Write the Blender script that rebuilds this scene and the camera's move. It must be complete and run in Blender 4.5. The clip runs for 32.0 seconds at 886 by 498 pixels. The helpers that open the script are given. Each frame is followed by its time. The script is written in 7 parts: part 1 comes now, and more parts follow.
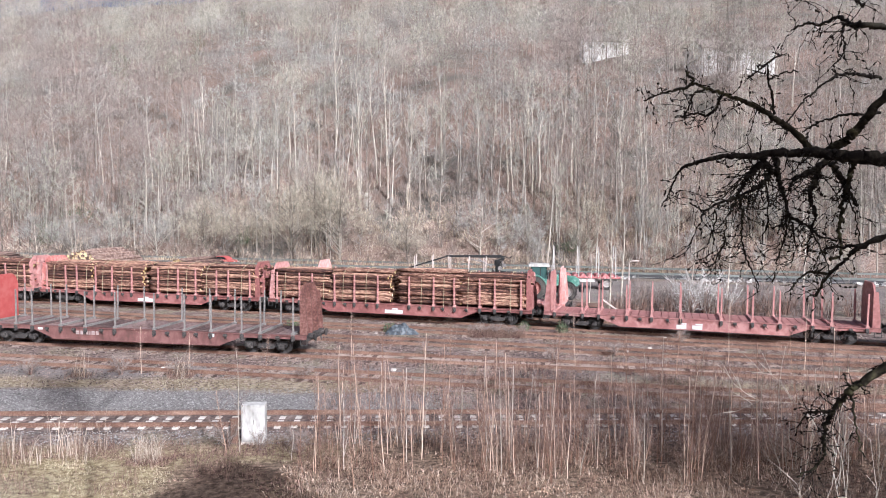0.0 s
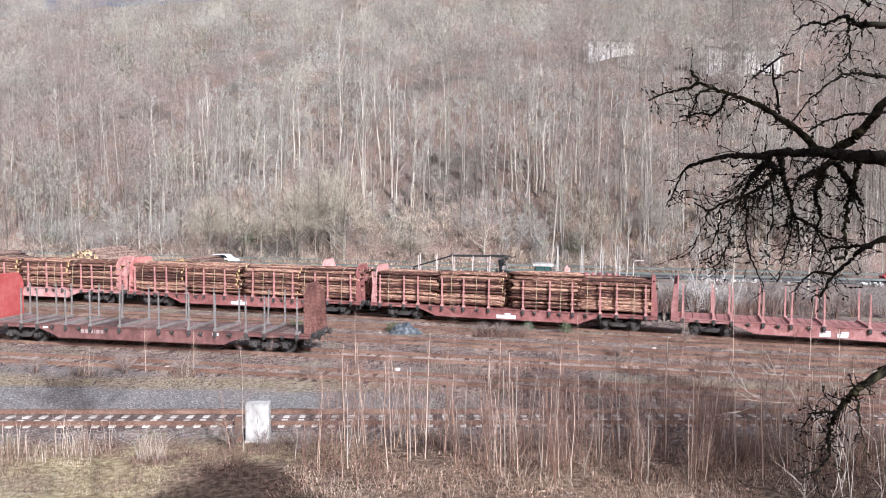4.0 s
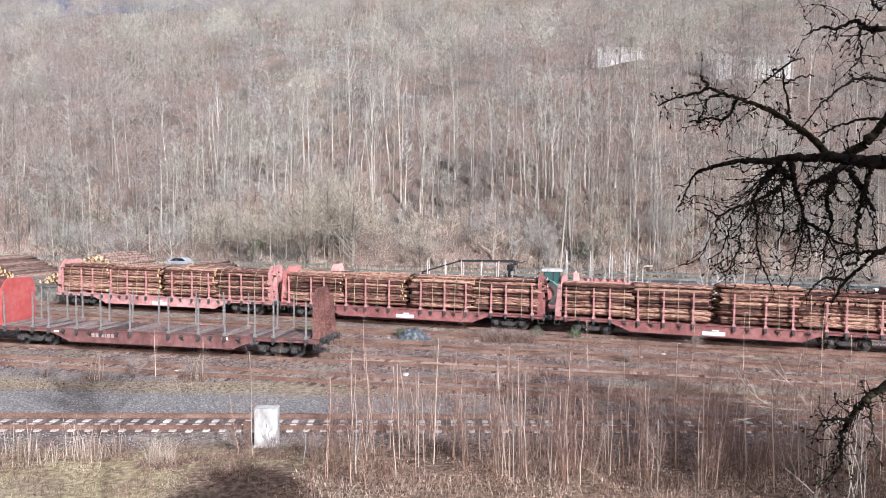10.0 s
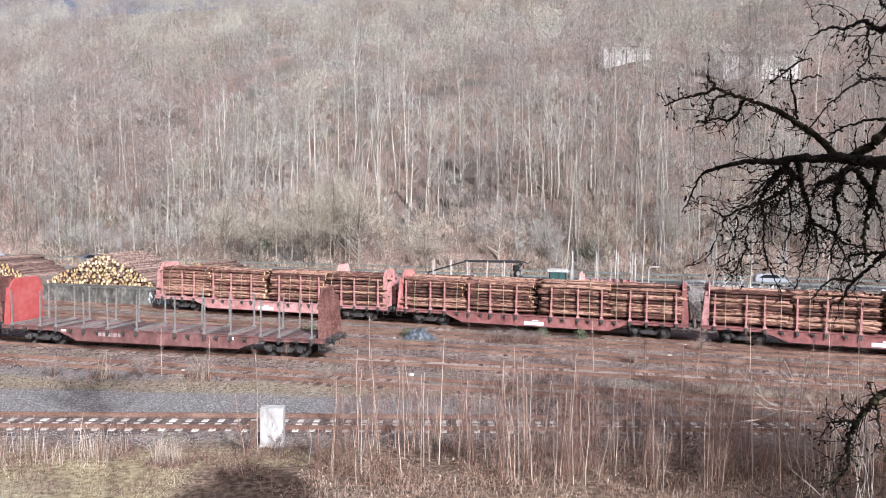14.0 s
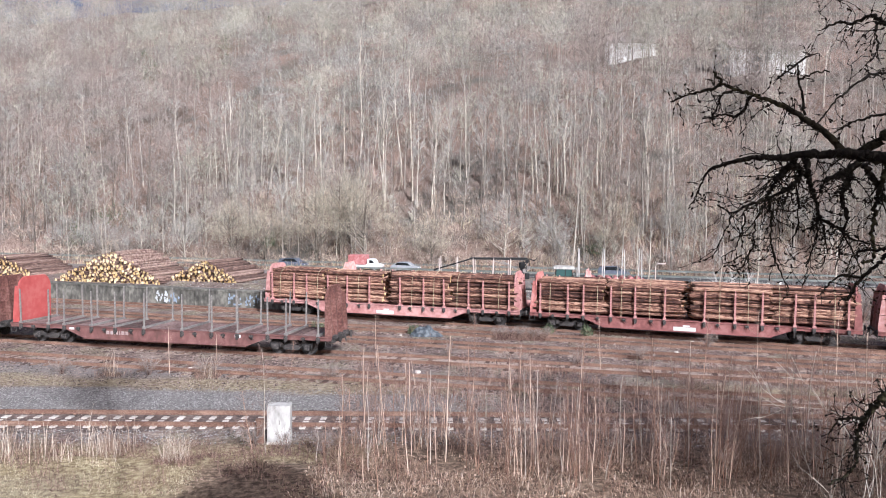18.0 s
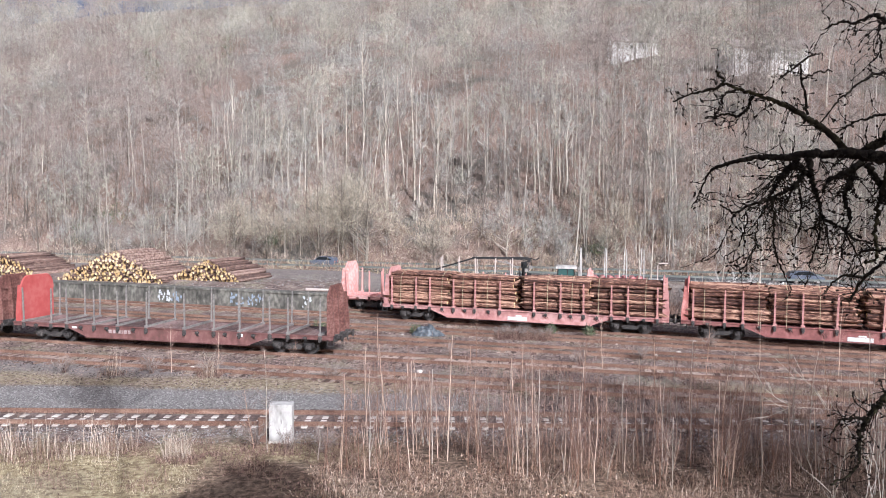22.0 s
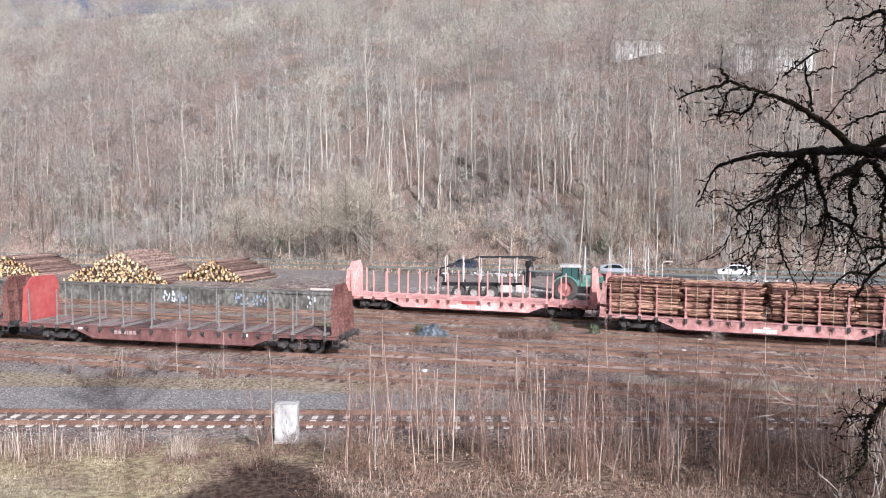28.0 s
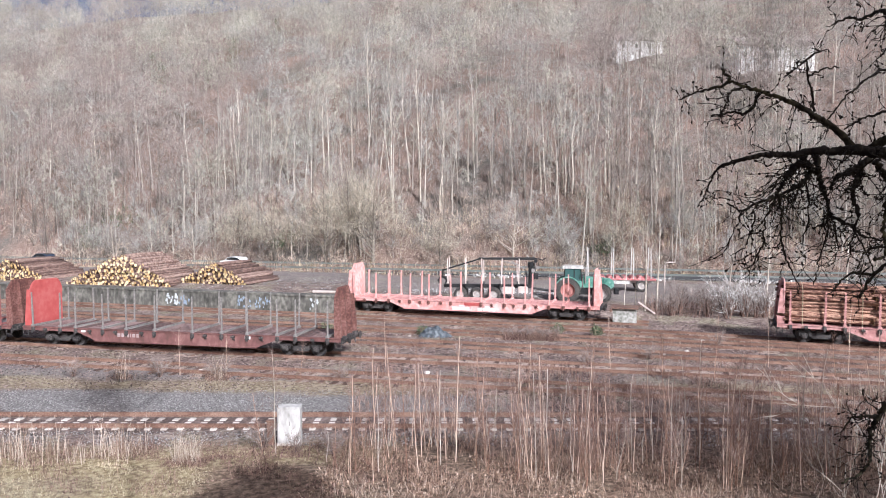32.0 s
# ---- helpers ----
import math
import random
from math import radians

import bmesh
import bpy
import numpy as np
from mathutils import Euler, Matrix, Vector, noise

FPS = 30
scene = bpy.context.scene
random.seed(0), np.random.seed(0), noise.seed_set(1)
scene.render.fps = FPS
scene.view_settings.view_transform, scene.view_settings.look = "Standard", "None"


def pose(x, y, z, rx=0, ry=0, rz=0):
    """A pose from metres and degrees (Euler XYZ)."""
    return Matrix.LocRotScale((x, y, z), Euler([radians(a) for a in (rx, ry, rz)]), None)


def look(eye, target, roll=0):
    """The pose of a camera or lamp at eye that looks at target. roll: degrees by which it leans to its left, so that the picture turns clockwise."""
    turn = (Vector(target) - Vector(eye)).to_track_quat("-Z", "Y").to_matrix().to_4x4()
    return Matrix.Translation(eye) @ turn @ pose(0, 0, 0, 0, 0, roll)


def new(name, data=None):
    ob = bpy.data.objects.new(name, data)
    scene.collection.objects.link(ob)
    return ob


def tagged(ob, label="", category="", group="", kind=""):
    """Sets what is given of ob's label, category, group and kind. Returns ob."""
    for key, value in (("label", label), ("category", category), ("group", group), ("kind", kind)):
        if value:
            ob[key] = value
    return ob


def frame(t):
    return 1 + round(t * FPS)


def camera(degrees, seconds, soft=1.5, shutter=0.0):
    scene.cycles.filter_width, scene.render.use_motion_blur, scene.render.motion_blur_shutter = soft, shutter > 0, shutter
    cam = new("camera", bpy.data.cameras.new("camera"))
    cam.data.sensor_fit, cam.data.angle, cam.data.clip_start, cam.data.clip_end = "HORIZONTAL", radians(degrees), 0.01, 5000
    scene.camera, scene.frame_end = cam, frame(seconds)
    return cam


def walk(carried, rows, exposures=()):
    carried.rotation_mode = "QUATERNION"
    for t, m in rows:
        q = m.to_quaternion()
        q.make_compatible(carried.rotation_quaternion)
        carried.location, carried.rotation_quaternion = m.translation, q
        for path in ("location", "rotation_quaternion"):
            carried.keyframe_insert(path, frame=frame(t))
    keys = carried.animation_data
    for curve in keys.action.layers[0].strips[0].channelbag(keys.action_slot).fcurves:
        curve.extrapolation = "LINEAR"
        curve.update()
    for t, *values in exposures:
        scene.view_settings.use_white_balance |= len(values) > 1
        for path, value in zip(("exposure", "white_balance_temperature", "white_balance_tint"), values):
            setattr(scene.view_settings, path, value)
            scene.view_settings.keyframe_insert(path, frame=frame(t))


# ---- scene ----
cam = camera(65.0, 32.0, soft=1.0)
EYE = (0.0, 0.0, 7.8)
walk(cam, [(t, pose(*EYE, a, b, c)) for t, a, b, c in (
    (0, 86.95, -0.53, -2.66), (0.5, 86.77, -0.62, -2.62), (1, 86.90, -0.78, -2.63), (1.5, 86.87, -0.78, -2.62), (2, 86.88, -0.65, -2.71), (2.5, 86.98, -0.76, -2.44),
    (3, 86.98, -0.69, -2.46), (3.5, 86.89, -0.61, -2.32), (5.5, 87.24, -0.51, -2.41), (6, 87.44, -0.54, -2.11), (6.5, 87.58, -0.60, -1.98), (7, 87.67, -0.67, -1.72),
    (7.5, 87.66, -0.52, -1.73), (8, 87.55, -0.60, -1.70), (8.5, 87.49, -0.50, -1.66), (9, 87.53, -0.56, -1.59), (9.5, 87.32, -0.64, -1.62), (10, 87.32, -0.64, -1.61),
    (10.5, 87.41, -0.65, -1.56), (11, 87.41, -0.58, -1.38), (11.5, 87.47, -0.60, -1.32), (12, 87.55, -0.59, -1.26), (12.5, 87.54, -0.65, -1.29), (13, 87.46, -0.65, -1.19),
    (13.5, 87.24, -0.67, -1.20), (14, 87.34, -0.73, -1.14), (14.5, 87.23, -0.62, -1.14), (16.5, 87.00, -0.50, -0.65), (17, 87.07, -0.52, -0.66), (17.5, 87.10, -0.51, -0.70),
    (18, 87.12, -0.54, -0.65), (18.5, 87.38, -0.56, -0.64), (19, 87.18, -0.57, -0.65), (19.5, 87.25, -0.56, -0.62), (20, 87.15, -0.68, -0.52), (20.5, 86.93, -0.60, -0.47),
    (21, 86.95, -0.60, -0.48), (21.5, 87.09, -0.67, -0.53), (22, 87.07, -0.60, -0.48), (22.5, 87.04, -0.46, -0.44), (23, 87.11, -0.50, -0.47), (23.5, 87.17, -0.46, -0.39),
    (24, 87.04, -0.48, -0.26), (24.5, 87.05, -0.25, -0.15), (25, 86.98, -0.26, -0.03), (25.5, 86.81, -0.30, -0.12), (27.5, 86.87, -0.14, -0.27), (28, 87.01, -0.28, -0.15),
    (28.5, 87.00, -0.25, -0.09), (29, 86.94, -0.19, -0.13), (29.5, 87.02, -0.11, -0.10), (30, 87.17, -0.15, -0.02), (30.5, 86.99, -0.04, 0.06), (31, 87.07, -0.00, 0.00),
    (31.5, 87.11, -0.05, -0.00), (32, 87.15, -0.04, 0.02),
)], exposures=[(0, 0.24, 5500, 12.9), (13, 0.24, 5500, 12.9), (17, 0.20, 5500, 12.9), (22, 0.16, 5500, 12.9), (25, 0.16, 5500, 12.9), (28, 0.18, 5500, 12.9), (32, 0.21, 5500, 12.9)])

# ---- light ----
SUN_EL, SUN_AZ = 31.0, 27.0
sun_dir = Vector((math.sin(radians(SUN_AZ)) * math.cos(radians(SUN_EL)),
                  -math.cos(radians(SUN_AZ)) * math.cos(radians(SUN_EL)), math.sin(radians(SUN_EL))))
world = bpy.data.worlds.new("sky")
scene.world = world
world.use_nodes = True
wn = world.node_tree.nodes
sky = wn.new("ShaderNodeTexSky")
sky.sky_type = "NISHITA"
sky.sun_disc = False
sky.sun_elevation = radians(SUN_EL)
sky.sun_rotation = math.atan2(sun_dir.x, sun_dir.y)
sky.air_density, sky.dust_density, sky.ozone_density = 0.5, 9.0, 0.5
world.node_tree.links.new(sky.outputs[0], wn["Background"].inputs[0])
wn["Background"].inputs[1].default_value = 0.11
sun = new("sun", bpy.data.lights.new("sun", "SUN"))
sun.data.energy, sun.data.angle, sun.data.color = 5.0, radians(0.6), (1.0, 0.95, 0.88)
sun.matrix_world = look(sun_dir * 50, (0, 0, 0))

# ---- materials ----
def material(name, colors, rough=0.85, metal=0.0, grain=8.0, blotch=0.6, bump=0.3, island=0.0, rand=0.0, stretch=(1, 1, 1), spec=0.3, span=(0.40, 0.55, 0.70)):
    """colors: two or three base colours mixed by a coarse and a fine noise."""
    m = bpy.data.materials.new(name)
    m.use_nodes = True
    nt = m.node_tree
    n, l = nt.nodes, nt.links
    b = n["Principled BSDF"]
    tc = n.new("ShaderNodeTexCoord")
    mp = n.new("ShaderNodeMapping")
    mp.inputs["Scale"].default_value = stretch
    l.new(tc.outputs["Object"], mp.inputs[0])
    big = n.new("ShaderNodeTexNoise")
    big.inputs["Scale"].default_value, big.inputs["Detail"].default_value = blotch, 4
    fine = n.new("ShaderNodeTexNoise")
    fine.inputs["Scale"].default_value, fine.inputs["Detail"].default_value = grain, 6
    l.new(mp.outputs[0], big.inputs[0])
    l.new(mp.outputs[0], fine.inputs[0])
    add = n.new("ShaderNodeMath")
    add.operation = "MULTIPLY_ADD"
    l.new(fine.outputs[0], add.inputs[0])
    add.inputs[1].default_value = 0.6
    half = n.new("ShaderNodeMath")
    half.operation = "MULTIPLY"
    half.inputs[1].default_value = 0.5
    l.new(big.outputs[0], half.inputs[0])
    l.new(half.outputs[0], add.inputs[2])
    src = add.outputs[0]
    for on, sock in ((island, "ShaderNodeNewGeometry"), (rand, "ShaderNodeObjectInfo")):
        if on:
            g = n.new(sock)
            k = n.new("ShaderNodeMath")
            k.operation = "MULTIPLY_ADD"
            k.inputs[1].default_value = on
            l.new(g.outputs["Random Per Island" if on is island and sock == "ShaderNodeNewGeometry" else "Random"], k.inputs[0])
            l.new(src, k.inputs[2])
            o = n.new("ShaderNodeMath")
            o.operation = "SUBTRACT"
            o.inputs[1].default_value = on / 2
            l.new(k.outputs[0], o.inputs[0])
            src = o.outputs[0]
    r = n.new("ShaderNodeValToRGB")
    e = r.color_ramp.elements
    e[0].position, e[1].position = span[0], span[2]
    e[0].color, e[1].color = (*colors[0], 1), (*colors[-1], 1)
    if len(colors) == 3:
        x = e.new(span[1])
        x.color = (*colors[1], 1)
    l.new(src, r.inputs[0])
    l.new(r.outputs[0], b.inputs["Base Color"])
    b.inputs["Roughness"].default_value, b.inputs["Metallic"].default_value = rough, metal
    b.inputs["Specular IOR Level"].default_value = spec
    if bump:
        bp = n.new("ShaderNodeBump")
        bp.inputs["Strength"].default_value, bp.inputs["Distance"].default_value = bump, 0.03
        l.new(fine.outputs[0], bp.inputs["Height"])
        l.new(bp.outputs[0], b.inputs["Normal"])
    return m


M_RED = material("oxide red paint", [(0.19, 0.075, 0.068), (0.265, 0.107, 0.098), (0.34, 0.162, 0.148)], 0.6, grain=4, blotch=0.6, rand=0.1, bump=0.1)
M_RED_OLD = material("dirty oxide red paint", [(0.12, 0.06, 0.054), (0.175, 0.083, 0.075), (0.235, 0.122, 0.11)], 0.75, grain=4, blotch=0.7, stretch=(1, 1, 0.6))
M_PINK = material("sun-bleached red paint", [(0.50, 0.225, 0.20), (0.64, 0.325, 0.295), (0.74, 0.49, 0.45)], 0.6, grain=4, blotch=0.6, bump=0.1)
M_BRIGHT = material("bright red paint", [(0.34, 0.065, 0.059), (0.40, 0.085, 0.078), (0.44, 0.125, 0.115)], 0.55, grain=3, blotch=0.6)
M_STEEL = material("weathered grey steel", [(0.15, 0.142, 0.132), (0.25, 0.235, 0.22), (0.36, 0.335, 0.31)], 0.6, 0.3, grain=14, blotch=1.5)
M_FADED_MARK = material("worn white lettering", [(0.30, 0.215, 0.20), (0.46, 0.40, 0.385)], 0.7, grain=12, bump=0)
M_BOGIE = material("brake-dust steel", [(0.02, 0.019, 0.018), (0.05, 0.045, 0.043), (0.125, 0.112, 0.104)], 0.85, grain=16, blotch=2.0)
M_RUST = material("rusty rail steel", [(0.115, 0.063, 0.046), (0.22, 0.131, 0.096), (0.35, 0.236, 0.18)], 0.8, 0.2, grain=20, blotch=0.7)
M_PLATE = material("white lettering paint", [(0.6, 0.6, 0.58), (0.75, 0.75, 0.73)], 0.6, grain=12, bump=0)
M_BARK = material("pine log bark", [(0.042, 0.021, 0.017), (0.175, 0.08, 0.057), (0.50, 0.315, 0.22)], 0.9, grain=5, blotch=2.2, rand=0.2, stretch=(0.8, 1.0, 1.0), bump=0.8, span=(0.45, 0.56, 0.67))
M_CUT = material("fresh cut log end", [(0.50, 0.33, 0.14), (0.70, 0.52, 0.26), (0.80, 0.66, 0.42)], 0.85, grain=10, blotch=1.0, rand=0.3)
M_STRAP = material("pale load strap", [(0.30, 0.25, 0.15), (0.46, 0.40, 0.27)], 0.8, grain=10, bump=0)
M_CONC = material("concrete", [(0.39, 0.35, 0.31), (0.52, 0.475, 0.425), (0.66, 0.61, 0.55)], 0.9, grain=14, blotch=1.1, rand=0.25)
M_SLEEPER = material("old timber sleeper", [(0.07, 0.045, 0.035), (0.15, 0.09, 0.07), (0.24, 0.16, 0.12)], 0.9, grain=12, blotch=1.0, island=0.3)
M_BALLAST = material("rust-stained ballast stone", [(0.11, 0.08, 0.066), (0.25, 0.19, 0.155), (0.45, 0.36, 0.30)], 0.95, grain=9, blotch=0.35, bump=1.0, island=0.3)
M_BED = material("brown oily ballast stone", [(0.055, 0.040, 0.034), (0.135, 0.098, 0.085), (0.28, 0.215, 0.19)], 0.95, grain=9, blotch=0.5, bump=1.0)
M_TWIG_ROSE = material("rosy bare twigs", [(0.15, 0.122, 0.106), (0.295, 0.25, 0.222), (0.445, 0.392, 0.355)], 0.9, grain=2, blotch=0.05, island=0.18, bump=0)
M_TWIG_STRAW = material("straw-grey bare twigs", [(0.19, 0.177, 0.135), (0.375, 0.355, 0.288), (0.56, 0.535, 0.45)], 0.9, grain=2, blotch=0.05, island=0.18, bump=0)
M_SCRUB = material("warm brown scrub twigs", [(0.24, 0.175, 0.135), (0.47, 0.37, 0.288), (0.66, 0.555, 0.45)], 0.9, grain=2, blotch=0.05, island=0.4, bump=0)
M_TWIG = material("grey bare twigs", [(0.15, 0.142, 0.127), (0.34, 0.328, 0.300), (0.54, 0.525, 0.485)], 0.9, grain=2, blotch=0.05, island=0.18, bump=0)
M_TRUNK = material("grey woodland bark", [(0.13, 0.107, 0.09), (0.27, 0.236, 0.202), (0.43, 0.39, 0.34)], 0.9, grain=3, blotch=0.08, island=0.5, bump=0)
M_BIRCH = material("pale birch bark", [(0.28, 0.24, 0.19), (0.50, 0.445, 0.375), (0.68, 0.63, 0.55)], 0.85, grain=3, blotch=0.5, rand=0.2, bump=0.2)
M_SAPLING = material("reddish sapling bark", [(0.23, 0.13, 0.09), (0.45, 0.305, 0.22), (0.68, 0.54, 0.425)], 0.85, grain=5, blotch=0.6, rand=0.5, bump=0.1)
# Bark taken near black: the crown's shade is put into the base colour.
M_APPLE = material("dark apple bark deepened for shade", [(0.008, 0.0065, 0.006), (0.017, 0.0145, 0.0125), (0.042, 0.037, 0.028)], 0.95, grain=18, blotch=2.0, bump=0.8, spec=0.05)
M_STRAW_PALE = material("pale dry meadow grass", [(0.24, 0.185, 0.105), (0.46, 0.38, 0.245), (0.68, 0.60, 0.43)], 0.9, grain=3, blotch=0.2, island=0.6, bump=0)
# Moss tint over bark, its colour also deepened to stand for shade.
M_APPLE_MOSS = material("mossy apple bark deepened for shade", [(0.012, 0.010, 0.008), (0.03, 0.026, 0.018), (0.085, 0.078, 0.042)], 0.95, grain=16, blotch=3.0, bump=1.0, spec=0.05)
M_STRAW = material("dry straw grass", [(0.22, 0.14, 0.098), (0.46, 0.335, 0.25), (0.69, 0.565, 0.455)], 0.9, grain=3, blotch=0.2, island=0.6, bump=0)
M_BRAMBLE = material("brown bramble stems", [(0.085, 0.048, 0.040), (0.20, 0.122, 0.098), (0.38, 0.26, 0.205)], 0.9, grain=3, blotch=0.2, island=0.6, bump=0)
M_EVERGREEN = material("dark evergreen leaf", [(0.05, 0.07, 0.035), (0.10, 0.13, 0.07), (0.20, 0.22, 0.13)], 0.7, grain=4, blotch=0.4, island=0.6, bump=0)


# ---- mesh helpers ----
class Geo:
    """Gathers vertices and faces of one mesh."""

    def __init__(self):
        self.v, self.f, self.mi = [], [], []

    def add(self, verts, faces, mi=0):
        k = len(self.v)
        self.v.extend(tuple(p) for p in verts)
        self.f.extend(tuple(i + k for i in q) for q in faces)
        self.mi.extend([mi] * len(faces))
        return self

    def box(self, c, s, rz=0.0, mi=0, ch=0.0):
        """A box with chamfered vertical edges and top where ch > 0."""
        hx, hy, hz = s[0] / 2, s[1] / 2, s[2] / 2
        ca, sa = math.cos(rz), math.sin(rz)
        ring = [(-hx, -hy), (hx, -hy), (hx, hy), (-hx, hy)]
        if ch:
            ring = [(-hx + ch, -hy), (hx - ch, -hy), (hx, -hy + ch), (hx, hy - ch), (hx - ch, hy), (-hx + ch, hy), (-hx, hy - ch), (-hx, -hy + ch)]
        n = len(ring)
        levels = [(-hz, 1.0), (hz, 1.0)] if not ch else [(-hz, 1.0), (hz - ch, 1.0), (hz, None)]
        vs = []
        for z, k in levels:
            for x, y in ring:
                if k is None:
                    x, y = x * (1 - ch / hx), y * (1 - ch / hy)
                vs.append((c[0] + x * ca - y * sa, c[1] + x * sa + y * ca, c[2] + z))
        fs = [tuple(range(n))[::-1], tuple(range(len(vs) - n, len(vs)))]
        for j in range(len(levels) - 1):
            fs += [(j * n + i, j * n + (i + 1) % n, (j + 1) * n + (i + 1) % n, (j + 1) * n + i) for i in range(n)]
        return self.add(vs, fs, mi)

    def tube(self, pts, radii, n=6, mi=0, caps=True, capmi=None):
        pts = [Vector(p) for p in pts]
        k = len(self.v)
        for i, p in enumerate(pts):
            d = pts[min(i + 1, len(pts) - 1)] - pts[max(i - 1, 0)]
            d = (d if d.length > 1e-6 else pts[-1] - pts[0]).normalized()
            a = d.cross(Vector((0, 0, 1)) if abs(d.z) < 0.9 else Vector((1, 0, 0))).normalized()
            b = d.cross(a)
            r = radii[i] if hasattr(radii, "__len__") else radii
            for j in range(n):
                t = 2 * math.pi * j / n
                self.v.append(tuple(p + a * (r * math.cos(t)) + b * (r * math.sin(t))))
        for i in range(len(pts) - 1):
            for j in range(n):
                self.f.append((k + i * n + j, k + i * n + (j + 1) % n, k + (i + 1) * n + (j + 1) % n, k + (i + 1) * n + j))
                self.mi.append(mi)
        if caps:
            self.f += [tuple(range(k + n - 1, k - 1, -1)), tuple(range(k + (len(pts) - 1) * n, k + len(pts) * n))]
            self.mi += [mi if capmi is None else capmi] * 2
        return self

    def slab(self, poly, a, b, axis="y", mi=0):
        """A flat outline pulled from a to b: poly in (x, z) for axis y, (y, z) for x, (x, y) for z."""
        n = len(poly)
        put = {"y": lambda p, t: (p[0], t, p[1]), "x": lambda p, t: (t, p[0], p[1]), "z": lambda p, t: (p[0], p[1], t)}[axis]
        vs = [put(p, t) for t in (a, b) for p in poly]
        fs = [tuple(range(n)), tuple(range(2 * n - 1, n - 1, -1))] + [(i, n + i, n + (i + 1) % n, (i + 1) % n) for i in range(n)]
        return self.add(vs, fs, mi)

    def mesh(self, name, mats, smooth=False):
        me = bpy.data.meshes.new(name)
        me.from_pydata(self.v, [], self.f)
        for m in mats if isinstance(mats, (list, tuple)) else [mats]:
            me.materials.append(m)
        if any(self.mi):
            me.polygons.foreach_set("material_index", self.mi)
        bm = bmesh.new()
        bm.from_mesh(me)
        bmesh.ops.recalc_face_normals(bm, faces=bm.faces)
        bm.to_mesh(me)
        bm.free()
        if smooth:
            me.polygons.foreach_set("use_smooth", [True] * len(me.polygons))
        return me


def empty(name, m=None, **tags):
    ob = new(name)
    ob.empty_display_size = 0.2
    if m is not None:
        ob.matrix_world = m
    return tagged(ob, **tags)


def part(name, geo, mats, parent=None, label="", at=None, smooth=False):
    ob = new(name, geo if isinstance(geo, bpy.types.Mesh) else geo.mesh(name, mats, smooth))
    ob.parent = parent
    if at is not None:
        ob.matrix_basis = at
    return tagged(ob, label=label)


def tri_mesh(name, v, f, mats, mi=None, smooth=False):
    """A large triangle mesh from numpy arrays."""
    me = bpy.data.meshes.new(name)
    me.vertices.add(len(v))
    me.vertices.foreach_set("co", np.asarray(v, np.float32).ravel())
    me.loops.add(f.size)
    me.loops.foreach_set("vertex_index", np.asarray(f, np.int32).ravel())
    me.polygons.add(len(f))
    me.polygons.foreach_set("loop_start", np.arange(0, f.size, 3, dtype=np.int32))
    for m in mats:
        me.materials.append(m)
    if mi is not None:
        me.polygons.foreach_set("material_index", np.asarray(mi, np.int32))
    if smooth:
        me.polygons.foreach_set("use_smooth", np.ones(len(f), bool))
    me.update(calc_edges=True)
    me.validate()
    return me


# ---- the lie of the land ----
N_U = (0.2430, 0.9700)


def smooth_step(a, b, x):
    t = np.clip((x - a) / (b - a), 0, 1)
    return t * t * (3 - 2 * t)


def wall_y(x):
    return 55.6 - 0.289 * (x + 8.0)


def land(x, y):
    """Height of the ground; works on numbers and on arrays."""
    x, y = np.asarray(x, float), np.asarray(y, float)
    u = N_U[0] * x + N_U[1] * y
    z = 0.344 * np.clip(18 - y, 0, 18.0)
    z = z + 0.05 * np.sin(x * 0.9 + y * 0.6) * np.exp(-((y - 20) / 4.0) ** 2)
    plat = np.where(x < -7.6, (y > wall_y(x) + 0.8) * 1.25, (0.6 - 0.3 * smooth_step(4, 12, x)) * smooth_step(56.7, 57.7, y + 0.31 * x) * (1 - smooth_step(14.5, 17.5, x)))
    z = z + plat * (1 - smooth_step(71, 87, u))
    z = z - 0.95 * smooth_step(80, 95, u)
    z = z - 0.19 * smooth_step(20.5, 23.5, y) * (1 - smooth_step(56.7, 57.7, y + 0.31 * x))
    v = np.clip(u - 107.0, 0, 600)
    hill = 0.66 * np.minimum(v, 52) + 0.485 * np.clip(v - 52, 0, 165) + 0.05 * np.clip(v - 217, 0, 200)
    z = z + hill * smooth_step(0, 6, v) + np.where(v > 4, 1.6 * np.sin(x * 0.045) * np.sin(v * 0.05) + 0.5 * np.sin(x * 0.21 + v * 0.17), 0)
    return z


def on_land(x, y):
    return Vector((x, y, float(land(x, y))))


